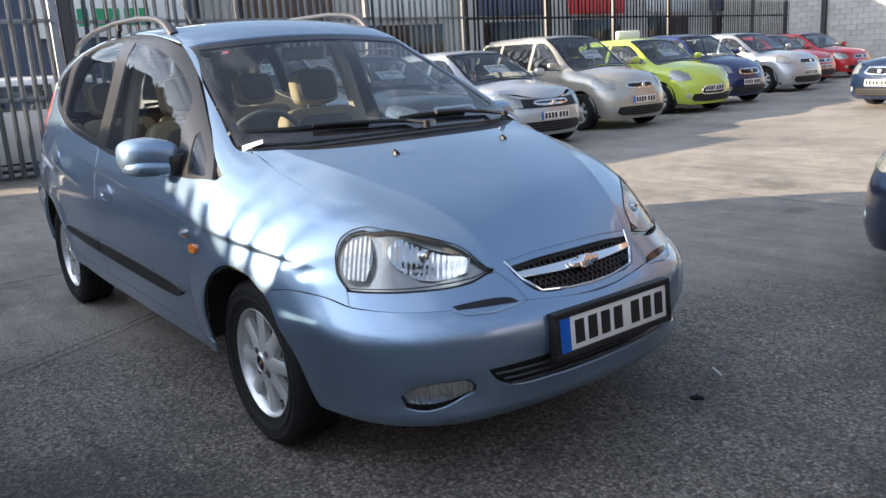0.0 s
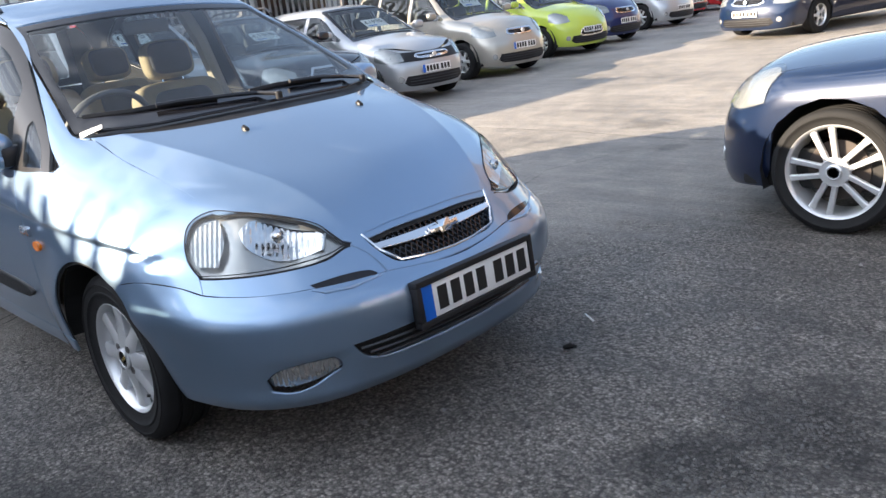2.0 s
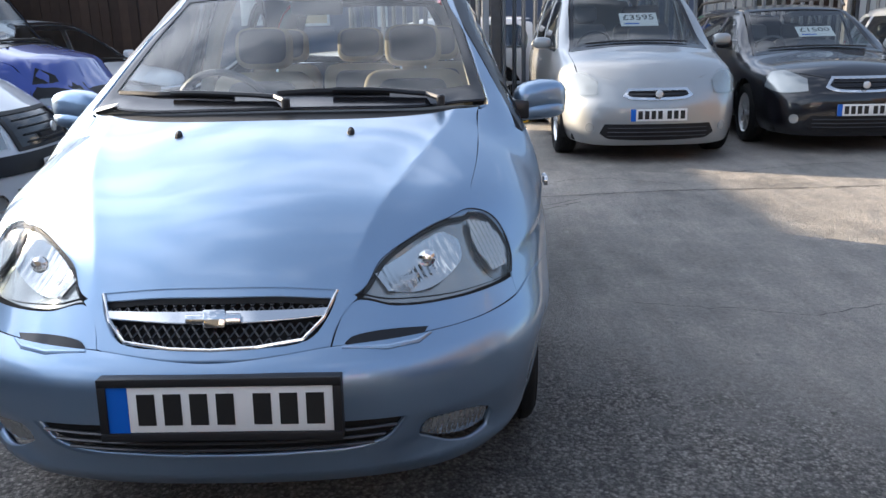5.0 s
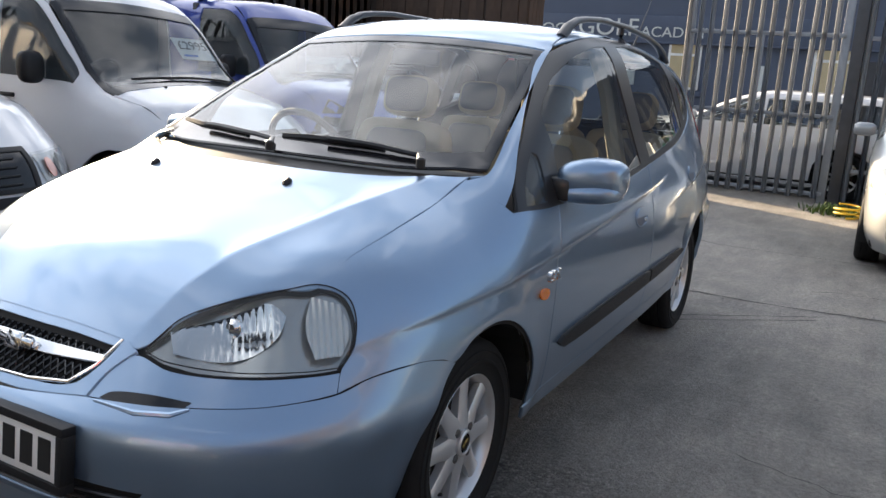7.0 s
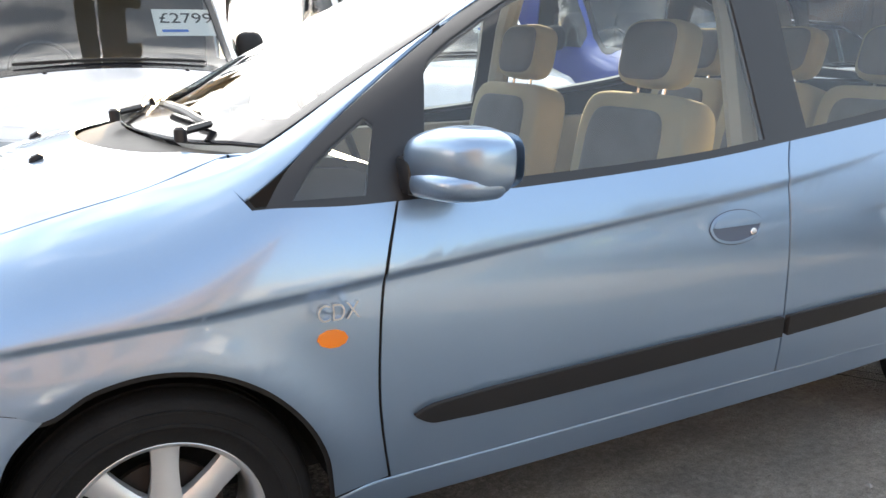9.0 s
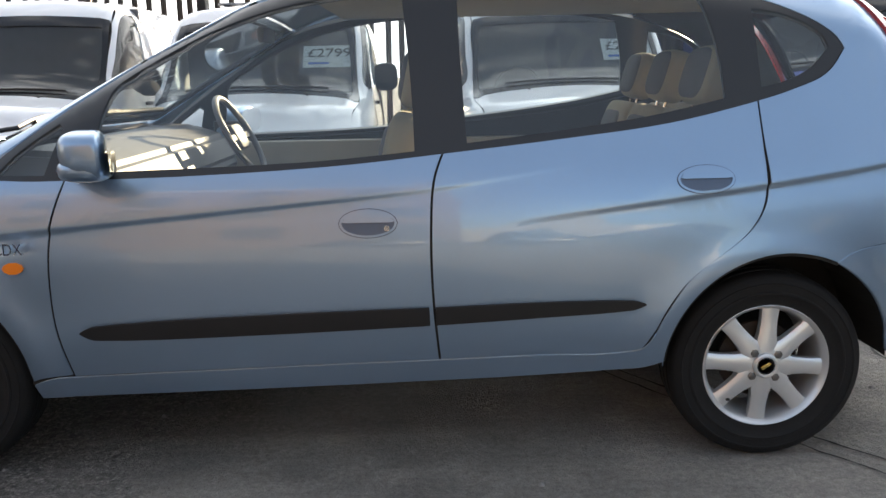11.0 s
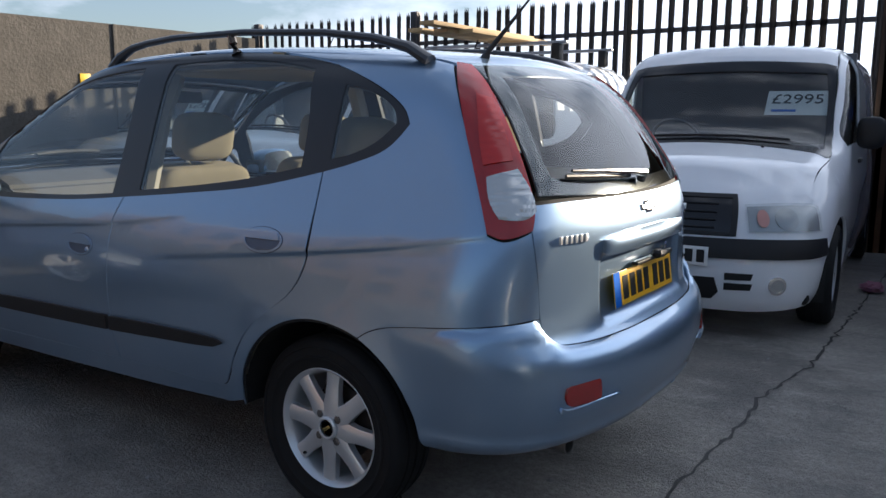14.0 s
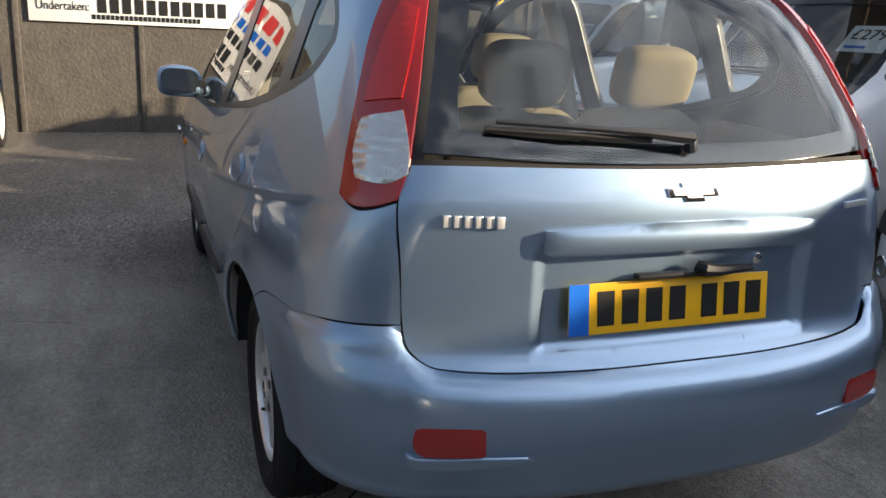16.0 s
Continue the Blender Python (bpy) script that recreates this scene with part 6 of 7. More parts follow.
# weeds and a yellow hose at the gate post
def weeds(x, y, n, spread, seed):
    rnd = random.Random(seed)
    verts, faces = [], []
    for i in range(n):
        px, py = x + rnd.gauss(0, spread), y + rnd.gauss(0, spread)
        h, a, w = rnd.uniform(.03, .12), rnd.uniform(0, 6.28), rnd.uniform(.006, .016)
        lean = rnd.uniform(.02, .1)
        dx, dy = math.cos(a), math.sin(a)
        k = len(verts)
        verts += [(px - dy * w, py + dx * w, 0), (px + dy * w, py - dx * w, 0), (px + dx * lean * .5 + dy * w, py + dy * lean * .5 - dx * w, h * .6), (px + dx * lean * .5 - dy * w, py + dy * lean * .5 + dx * w, h * .6), (px + dx * lean, py + dy * lean, h)]
        faces += [(k, k + 1, k + 2, k + 3), (k + 3, k + 2, k + 4)]
    ob = part("weeds", mesh_from("weeds", verts, faces), M["weed"], None, smooth=False)
    tagged(ob, "low green weeds growing at the fence foot", "weeds", kind="stuff")


weeds(-7.6, 1.35, 420, .16, 1)
weeds(-6.55, -2.55, 240, .13, 2)
hose = add_tube(bmesh.new(), [(-7.25 + .17 * math.cos(k * .5) + .01 * math.sin(k), 1.4 + .14 * math.sin(k * .5), .02 + .004 * k) for k in range(34)], .012, 6)
tagged(part("garden_hose", hose, M["yellow"], None), "coiled yellow hose on the ground", "hose")
# litter and stones
M["timber"] = material("pale_new_timber", (0.46, 0.33, 0.17), 0.75, vary=0.2, scale=8, bump=0.2, bump_scale=80, each=0.12)
for i, (x, z) in enumerate(((.76, 1.995), (.92, 1.995), (1.08, 1.995), (.86, 2.03))):
    plank = part("timber_plank", box(x - .07, x + .07, -4.75 + .1 * i, -3.2 + .14 * i, z - .016, z + .016, .003), M["timber"], None)
    tagged(plank, "pale timber plank lying on van roof bars", "plank", group="planks on the roof bars")
M["pink"] = material("faded_pink_plastic", (0.34, 0.14, 0.20), 0.5, vary=0.25, scale=30)
bag = bmesh.new()
bmesh.ops.create_icosphere(bag, subdivisions=3, radius=1)
rnd = random.Random(8)
for v in bag.verts:
    k = rnd.uniform(.72, 1.12)
    v.co = Vector((-2.32 + .09 * v.co.x * k, -4.1 + .07 * v.co.y * k, max(.045 + .045 * v.co.z * k, .004)))
tagged(part("plastic_bag", bag, M["pink"], None, smooth=False), "crumpled pink plastic bag on the ground by a van", "litter")
scrap = add_tube(bmesh.new(), [(2.15, .535, .008), (2.168, .556, .012), (2.19, .57, .007)], (.006, .011, .005), 6)
tagged(part("rubber_scrap", scrap, M["rubber"], None), "small black rubber scrap lying on the ground", "litter")
tagged(part("cigarette_end", add_tube(bmesh.new(), [(2.03, .86, .006), (2.10, .815, .006)], .004, 6), M["paper"], None), "small white stick lying on the concrete", "litter")
rnd = random.Random(4)
verts, faces = [], []
for i in range(420):
    x, y, r = rnd.uniform(-3.5, 4.5), rnd.uniform(-2.0, 4.5), rnd.choice((.003, .004, .005, .008, .012))
    k = len(verts)
    verts += [(x - r, y - r * .7, .001), (x + r, y - r * .6, .001), (x + r * .7, y + r, .001), (x - r * .8, y + r * .8, .001), (x, y, r * .9)]
    faces += [(k, k + 1, k + 4), (k + 1, k + 2, k + 4), (k + 2, k + 3, k + 4), (k + 3, k, k + 4)]
tagged(part("gravel", mesh_from("gravel", verts, faces), M["mortar"], None, smooth=False), "scattered small stones and crumbs on the concrete", "gravel", kind="stuff")

M["aggregate"] = material("bare_stone_chips", (0.10, 0.097, 0.092), 0.85, vary=0.7, scale=45)
verts, faces = [], []
for i in range(1100):
    a, d = rnd.uniform(0, 6.283), abs(rnd.gauss(0, .17))
    x, y = 3.13 + d * math.cos(a) * 1.1 + rnd.choice((0, -.2)), .46 + d * math.sin(a) * 1.3 + rnd.choice((0, -.42))
    r, q, h = rnd.choice((.003, .004, .005, .007, .009)), rnd.uniform(0, 6.283), rnd.uniform(.4, .9)
    k = len(verts)
    for t in range(5):
        w = r * rnd.uniform(.75, 1.15)
        verts.append((x + w * math.cos(q + t * 1.2566), y + w * math.sin(q + t * 1.2566), .001))
    verts += [(x + r * .4 * math.cos(q), y + r * .4 * math.sin(q), r * h), (x - r * .4 * math.cos(q), y - r * .35 * math.sin(q), r * h * .9)]
    faces += [(k, k + 1, k + 5), (k + 1, k + 2, k + 6, k + 5), (k + 2, k + 3, k + 6), (k + 3, k + 4, k + 6), (k + 4, k, k + 5, k + 6)]
tagged(part("stone_chips", mesh_from("stone_chips", verts, faces), M["aggregate"], None, smooth=False), "bare stone chips in a worn dark patch of ground", "gravel", kind="stuff")

# ---- other parked vehicles ----
def arch(cx, r, y, z0, n=9, flip=False):
    pts = [(cx + r * math.cos(math.pi * k / n), y, z0 + r * math.sin(math.pi * k / n)) for k in range(n + 1)]
    return pts[::-1] if flip else pts


def vehicle(name, m, color, label, category="car", L=4.0, W=0.84, H=1.45, base=0.95, roof_x=0.1, cowl=0.98, hood=0.86, lip=0.70, belt=0.93, rear_x=-1.6,
            wb=2.5, wr=0.30, rim=0.2, spokes=9, twin=False, van=False, tail_rake=0.35, lamp="wide", grille="slot", pillars=(-0.1, -1.0), price="", detail=0.09,
            trim=None, band=True, rails=False, black_bumper=False, roof_box=False, rim_mat=None, group="", sign=False, lamp_w=0.34, grille_z=(0.58, 0.68), plate_z=0.46, dark_bar=False):
    car = thing(name, m, label, category, group)
    body = color
    f = L / 2
    sh = Shell(width=[(0.15, W - 0.09), (0.3, W - 0.02), (0.55, W), (0.75, W), (belt, W - 0.03), (H - 0.05, W - (0.11 if van else 0.22)), (H + 0.1, W - 0.26)],
               taper=[(-f, 0.10), (-f + 0.5, 0.03), (-f + 1.2, 0), (f - 1.3, 0), (f - 0.6, 0.035), (f, 0.16)],
               top=[(-f - 0.1, H - 0.14), (-f + 0.35, H - 0.03), (-0.4, H), (roof_x, H - 0.04), (roof_x + 0.25 * (base - roof_x), H - 0.14 * (H - cowl) - 0.06), (base - 0.1, cowl + 0.05), (base + 0.1, cowl - 0.01), (f - 0.35, hood), (f - 0.1, lip + 0.02), (f + 0.05, lip - 0.1)],
               crown=[(-f, 0.10), (0, 0.10), (base, 0.13), (f, 0.18)],
               nose=[(0.12, f - 0.1), (0.25, f - 0.02), (0.42, f), (0.52, f - 0.005), (0.62, f - 0.04), (0.75, f - 0.10), (0.95, f - 0.3)],
               nose_bow=[(0.2, 0.36), (0.7, 0.5)],
               tail=[(0.15, -f + 0.08), (0.35, -f), (0.6, -f), (0.75, -f + 0.04), (belt, -f + 0.05), (H, -f + (0.08 if van else tail_rake))],
               tail_bow=[(0.2, 0.22), (1.5, 0.12)], k_top=0.14 if not van else 0.2, k_end=0.16)
    side, high, top = Facing((0, 1, 0.25)), Facing((0, 0.8, 0.6)), Facing((0.02, 0, 1))
    nose, tail = Facing(axis=(f - 1.0, 1)), Facing(axis=(-f + 1.0, -1))
    xa, xr = wb / 2, -wb / 2
    cell = detail

    def both_sides(*a, **k):
        return [panel(a[0], sh, *a[1:], side=s, **k) for s in (1, -1)]

    def ys(z):
        return float(sh.width(z))
    # upper line of the side windows
    def upper(x):
        return min(H - 0.13, float(sh.top(x)) - 0.075)
    x_front = base - (0.2 if van else 0.12)
    last = rear_x if not van else pillars[0]
    wins = []
    cuts = [x_front] + [p for p in pillars if p > last + 0.15] + [last]
    for a, b in zip(cuts[:-1], cuts[1:]):
        a, b = a - 0.035, b + 0.035
        span = np.linspace(a, b, 6)
        low = [(x, ys(belt), belt + 0.02 + 0.02 * (x_front - x) / max(x_front - last, .1)) for x in span]
        high_pts = [(x, ys(max(upper(x), belt + .1)), max(upper(x), belt + 0.05)) for x in span]
        if b <= last + 0.05 and not van:
            high_pts[-1] = (span[-1], ys(H - .3), high_pts[-1][2] - 0.10)
        wins.append(low + high_pts[::-1])
    z_s = 0.24
    wide = 0.12 if van else 0.0
    ye = lambda x: W * float(np.interp(x, (roof_x, base), (.66 + wide, .80 + wide * .6)))
    yh = lambda x: W * float(np.interp(x, (base, f - .42), (.82 + wide * .5, .80)))
    yr = lambda x: W * float(np.interp(x, (-f, -.5, roof_x), (.68 + wide, .71 + wide, .66 + wide)))
    at_top = sh.on_top
    outline = [(f - 0.45, W, 0.60), at_top(f - 0.42, yh(f - .42))] + [at_top(x, yh(x)) for x in np.linspace(f - .6, base + .08, 4)]
    outline += [at_top(x, ye(x)) for x in np.linspace(base - .02, roof_x, 5)]
    outline += [at_top(x, yr(x)) for x in np.linspace(roof_x - 0.3, -f + tail_rake + .2, 5)]
    flat_top = len(outline)
    outline += [(-f + tail_rake * .7 + .12, ys(H - .1) - .03, H - 0.12), (-f + 0.13, ys(belt), belt), (-f + 0.12, W - .04, 0.7), (-f + 0.15, W - .04, 0.35), (xr - wr - 0.08, W - 0.03, z_s + .04)]
    outline += arch(xr, wr + 0.055, W, wr, flip=True)[1:-1] + [(xr + wr + 0.06, W - 0.02, z_s), (0, W - .03, z_s - 0.02), (xa - wr - 0.06, W - 0.02, z_s)] + arch(xa, wr + 0.055, W, wr, flip=True)[1:-1] + [(xa + wr + 0.065, W - 0.03, z_s + .05), (f - 0.46, W, 0.45)]
    fixed = []
    for i, (x, y, z) in enumerate(outline):
        if 0 < i < flat_top:
            fixed.append((x, y, z))
            continue
        d, ms = sh.cast(np.array([(x, 3.0, z)]), np.array([(0, -1.0, 0)]))
        fixed.append((x, y if ms[0] else 3.0 - float(d[0]), z))
    both_sides("body_side", fixed, high, body, car, cell=cell, holes=wins, gap=0.001, depth=0.02, smooth=False)
    for w in wins:
        both_sides("side_window", w, high, M["dark_glass"], car, "dark side window", cell=0.15, gap=-0.004, lift=-0.008, depth=0)
    edge_x = np.linspace(base + 0.06, f - 0.42, 4)
    hood_half = [(x, yh(x) - .002, cowl) for x in edge_x] + [(f - 0.3, W * .62, hood), (f - 0.2, W * .45, lip), (f - 0.12, W * .2, lip)]
    panel("bonnet", sh, hood_half + mirror_pts(hood_half), top, body, car, cell=cell, gap=0.002)
    brow = roof_x + (.18 if van else 0.0)
    xs_e = np.linspace(brow, base - .02, 4)
    scr_half = [(brow + 0.03, W * .3, 0)] + [(x, ye(x) - .03, 0) for x in xs_e] + [(base + .05, W * .42, 0)]
    panel("windscreen", sh, scr_half + mirror_pts(scr_half), top, M["dark_glass"], car, "windscreen", cell=0.12, lift=-0.006, depth=0, gap=0)
    edge = [(brow - .01, W * .3, 0), (brow - .03, ye(brow) - .012, 0)] + [(x, ye(x) - .006, 0) for x in xs_e[1:]] + [(base + .06, yh(base) - .03, 0), (base + .10, W * .42, 0)]
    inn = [(brow + .07, W * .3, 0), (brow + .05, ye(brow) - .06, 0)] + [(x - .02, ye(x) - .05, 0) for x in xs_e[1:]] + [(base + .0, W * .42, 0)]
    panel("screen_border", sh, edge + mirror_pts(edge), top, M["gloss_black"], car, cell=0.15, lift=0.003, depth=0.012, gap=0, holes=(inn + mirror_pts(inn),))
    roof_half = [(brow + .02, W * .3, 0)] + ([(brow - .02, ye(brow) - .003, 0)] if van else []) + [(x, yr(x) - .001, 0) for x in np.linspace(roof_x - .02, -f + tail_rake + .2, 5)] + [(-f + tail_rake + .02, W * .45, 0)]
    panel("roof", sh, roof_half + mirror_pts(roof_half), top, body, car, cell=cell, gap=0.0)
    # nose and tail skins
    bump_mat = M["black_trim"] if black_bumper else body
    nh = [(f, .2, lip - .02), (f - .2, W * .5, lip + .02), (f - .36, W * .82, hood - .06), (f - .44, W, .72), (f - .46, W, .5), (xa + wr + .07, W, .3), (xa + wr + .1, W * .9, .2), (f - .15, W * .5, .17)]
    panel("front_bumper", sh, nh + mirror_pts(nh), nose, bump_mat, car, cell=cell * .8, gap=0.0, smooth=False, depth=0.02)
    th = [(-f, W * .3, H - .1), (-f + .15, W * .75, H - .14), (-f + .14, W * .95, belt), (-f + .13, W, .6), (-f + .16, W, .34), (-f + .2, W * .9, .22), (-f, W * .4, .22)]
    panel("tailgate", sh, th + mirror_pts(th), tail, body, car, cell=cell, gap=0.0, depth=0.02)
    bh = [(-f + .1, W * .55, H - .16), (-f + .1, W * .66, belt + .06), (-f, W * .3, belt + .04)]
    panel("rear_window", sh, bh + mirror_pts(bh), tail, M["dark_glass"], car, "rear window", cell=0.15, lift=0.004, depth=0.004, gap=0)
    # lamps
    z0, z1 = lip - 0.14, lip + 0.04
    if van:
        strip = [(f, .3, .60), (f - .25, W * .9, .60), (xa + wr + .12, W, .60), (xa + wr + .09, W, .50), (f - .25, W * .9, .49), (f, .3, .49)]
        panel("bumper_strip", sh, strip + mirror_pts(strip), nose, M["black_trim"], car, "black plastic bumper strip", cell=.08, lift=.018, depth=.03, gap=0, smooth=False)
    hl = [(f - .16, W * .98 - lamp_w, z0 + .02), (f - .2, W * .98 - lamp_w + .02, z1 - .04), (f - .33, W * .80, z1 + .035), (f - .43, W * .96, z1 + .02), (f - .42, W * .98, z0 + .05), (f - .28, W * .78, z0)]
    if van:
        hl = [(f, W * .56, .635), (f, W * .56, .79), (f - .3, W * .93, .80), (f - .34, W * .97, .78), (f - .34, W * .97, .64)]
    for s in (1, -1):
        lamp_ob = panel("headlamp", sh, hl, nose, M["lens"], car, "clear headlamp", cell=0.06, lift=0.014, depth=0.016, gap=0, side=s)
        panel("lamp_bowl", sh, hl, nose, M["lamp_bowl_van"] if van else M["lamp_bright"], lamp_ob, cell=0.03, lift=0.004, depth=0, gap=0.008, side=s)
        if van:
            ov = [(f - .15, W * .80 + .10 * math.cos(k), .715 + .062 * math.sin(k)) for k in (2 * math.pi * i / 14 for i in range(14))]
            panel("main_lamp", sh, ov, nose, M["lamp_bright"], lamp_ob, "bright oval reflector", cell=.05, lift=.010, depth=.004, gap=0, side=s)
            am = [(f - .1 + 0 * k, W * .625 + .042 * math.cos(k), .715 + .048 * math.sin(k)) for k in (2 * math.pi * i / 10 for i in range(10))]
            panel("indicator_lens", sh, am, nose, M["pink_lens"], lamp_ob, "pale red indicator", cell=.05, lift=.018, depth=.006, gap=0, side=s)
        tl = [(-f, W * .97 - .12, .75), (-f, W * .97 - .1, belt + .02), (-f + .14, W, belt + .05), (-f + .14, W, .74)]
        panel("tail_lamp", sh, tl, tail, M["red_lens"], car, "red tail lamp", cell=0.08, lift=0.008, depth=0.012, gap=0, side=s)
        fg = [(f - .1 + .0 * math.cos(a), W * .72 + .055 * math.cos(a), .34 + .045 * math.sin(a)) for a in (2 * math.pi * k / 10 for k in range(10))]
        panel("fog_lamp", sh, fg, nose, M["ribbed_clear"], car, "round fog lamp", cell=0.05, lift=0.006, depth=0.01, gap=0, side=s)
        bm = bmesh.new()
        bmesh.ops.create_uvsphere(bm, u_segments=14, v_segments=10, radius=1)
        for v in bm.verts:
            g = lambda c: math.copysign(abs(c) ** .65, c)
            v.co = Vector((base - (.5 if van else .28) + .05 * g(v.co.x), s * (W + .07 + .095 * g(v.co.y)), belt + .10 + (.11 if van else .06) * g(v.co.z)))
        part("door_mirror", bm, M["black_trim"] if van else body, car)
        xh = pillars[0] + .14
        part("door_handle", box(xh - .08, xh + .08, s * (W - .01) - .015, s * (W - .01) + .015, belt - .12, belt - .09, .008), body if not van else M["black_trim"], car)
    g0, g1 = grille_z
    if dark_bar:
        bar = [(f, .3, g1 + .015), (f - .1, W * .7, g1 + .03), (f - .3, W * .93, g1 + .03), (f - .3, W * .95, g0 - .005), (f - .1, W * .7, g0 - .03), (f, .3, g0 - .035)]
        panel("nose_bar", sh, bar + mirror_pts(bar), nose, M["black_trim"], car, "black strip between the headlamps", cell=.07, lift=.004, depth=.01, gap=0, smooth=False)
    for k in range(3 if not van else 0):
        zz = .262 + k * .038
        yy = np.linspace(-.46, .46, 9)
        d, ms = sh.cast(np.array([(f + 1.0, y, zz) for y in yy]), np.repeat([(-1.0, 0, 0)], 9, 0))
        part("intake_slat", add_tube(bmesh.new(), [(f + 1 - dd + .012, y, zz) for dd, y in zip(d, yy)], .006, 5), M["dark_steel"], car)
    if grille == "wide":
        gp = [(f, .33, g1), (f, -.33, g1), (f, -.38, g0 + .04), (f, -.25, g0), (f, .25, g0), (f, .38, g0 + .04)]
    elif grille == "van":
        gp = [(f, .46, g1), (f, -.46, g1), (f, -.42, g0), (f, .42, g0)]
    else:
        gp = [(f, .30, g1 - .01), (f, -.30, g1 - .01), (f, -.34, g0 + .03), (f, -.25, g0), (f, .25, g0), (f, .34, g0 + .03)]
    gob = panel("grille", sh, gp, nose, M["gloss_black"], car, "black grille", cell=0.06, lift=0.006, depth=0.01, gap=0)
    gin = [(x, y * .93, z + (.012 if z < (g0 + g1) / 2 else -.012)) for x, y, z in gp]
    panel("grille_edge", sh, gp, nose, trim or M["chrome"], gob, cell=0.06, lift=0.012, depth=0.01, gap=-.004, holes=(gin,))
    for k in range(2 if g1 - g0 < .16 else 4):
        z = g0 + (g1 - g0) * (k + 1) / (3 if g1 - g0 < .16 else 5)
        yy = np.linspace(-.27, .27, 7)
        o = np.array([(f + 1.0, y, z) for y in yy])
        d, ms = sh.cast(o, np.repeat([(-1.0, 0, 0)], 7, 0))
        part("grille_bar", add_tube(bmesh.new(), [(f + 1 - dd + .012, y, z) for dd, y in zip(d, yy)], .006, 6), trim if trim and k == 0 else M["black_trim"], gob)
    badge = part("badge", add_lathe(bmesh.new(), [(0, -.006), (.034, -.006), (.034, .003), (.028, .005), (0, .005)], look((f + .02 - .03 * (g1 > .66), 0, (g0 + g1) / 2), (f - 3, 0, (g0 + g1) / 2 - .3)), 18), M["alloy"], car, "round badge")
    lowp = [(f, .30, .375), (f, -.30, .375), (f, -.33, .29), (f, -.29, .245), (f, .29, .245), (f, .33, .29)] if van else [(f, .52, .375), (f, -.52, .375), (f, -.58, .29), (f, -.46, .235), (f, .46, .235), (f, .58, .29)]
    panel("lower_intake", sh, lowp, nose, M["black_trim"], car, "black lower intake", cell=0.08, lift=0.005, depth=0.01, gap=0)
    number_plate(car, Matrix.Translation((f + .012, 0, plate_z)) @ pose(0, 0, 0, 88, 0, 90), band=band)
    number_plate(car, Matrix.Translation((-f - .02, 0, .62)) @ pose(0, 0, 0, 88, 0, -90), yellow=True, band=band)
    # cabin
    part("floorpan", box(-f + .25, f - .3, -W + .12, W - .12, .2, .42, .03), M["dark_void"], car)
    part("dashboard", box(base - .35, base - .02, -W + .14, W - .14, .5, cowl - .03, .05), M["cabin"], car)
    if not van:
        part("rear_shelf", box(-f + .3, -f + .8, -W + .16, W - .16, .5, belt - .02, .04), M["cabin"], car)
    else:
        part("bulkhead", box(pillars[0] - .1, pillars[0] - .05, -W + .1, W - .1, .4, H - .1, .01), M["cabin"], car)
    rows = (base - .95,) if van else (base - .95, base - 1.85)
    for rx in rows:
        for y in (-.36, .36):
            t = Matrix.Translation((rx, y, .5)) @ Matrix.Rotation(radians(-14), 4, "Y")
            st = part("seat", pad((0, 0, (H - 1.02) / 2), (.07, .24, (H - .82) / 2), t, .3), M["cabin"], car, "dark seat")
            part("headrest", pad((0, 0, H - .81), (.05, .13, .095), t, .5), M["cabin"], st)
    st = bmesh.new()
    t = Matrix.Translation((base - .52, -.36, cowl - .03)) @ Matrix.Rotation(radians(-62), 4, "Y")
    add_tube(st, [t @ Vector((.18 * math.cos(a), .18 * math.sin(a), 0)) for a in (2 * math.pi * k / 20 for k in range(21))], .014, 6)
    part("steering_wheel", st, M["cabin"], car)
    for s in (-1, 1):
        w = bmesh.new()
        pts = []
        for k in range(6):
            y = (.52 if s > 0 else .02) - k * .11
            x = base + .02 - .14 * (y / W) ** 2
            d, ms = sh.cast(np.array([(x, y, 4.0)]), np.array([(0, 0, -1.0)]))
            pts.append((x, y, 4.0 - d[0] + .018))
        add_tube(w, pts, .01, 5)
        part("wiper", w, M["black_trim"], car)
    if price:
        x = base - (.46 if van else .44) * (base - roof_x)
        yp = .10 if not van else .50
        z = at_top(x, yp)[2]
        slope = math.degrees(math.atan2(at_top(x - .15, yp)[2] - at_top(x + .15, yp)[2], .30))
        t = Matrix.Translation((x, yp, z)) @ pose(0, 0, 0, slope, 0, 90) @ Matrix.Translation((0, 0, -.035))
        card = part("price_card", box(-.2, .2, -.12, .10, 0, .002, 0, t), M["paper"], car, "white price card inside the windscreen")
        lettering("price_letters", price, .12, t @ Matrix.Translation((0, .02, .004)), M["ink"], card, "", .001, .33)
        part("card_bar", box(-.16, .0, -.09, -.07, .002, .004, 0, t), M["plate_blue"], card)
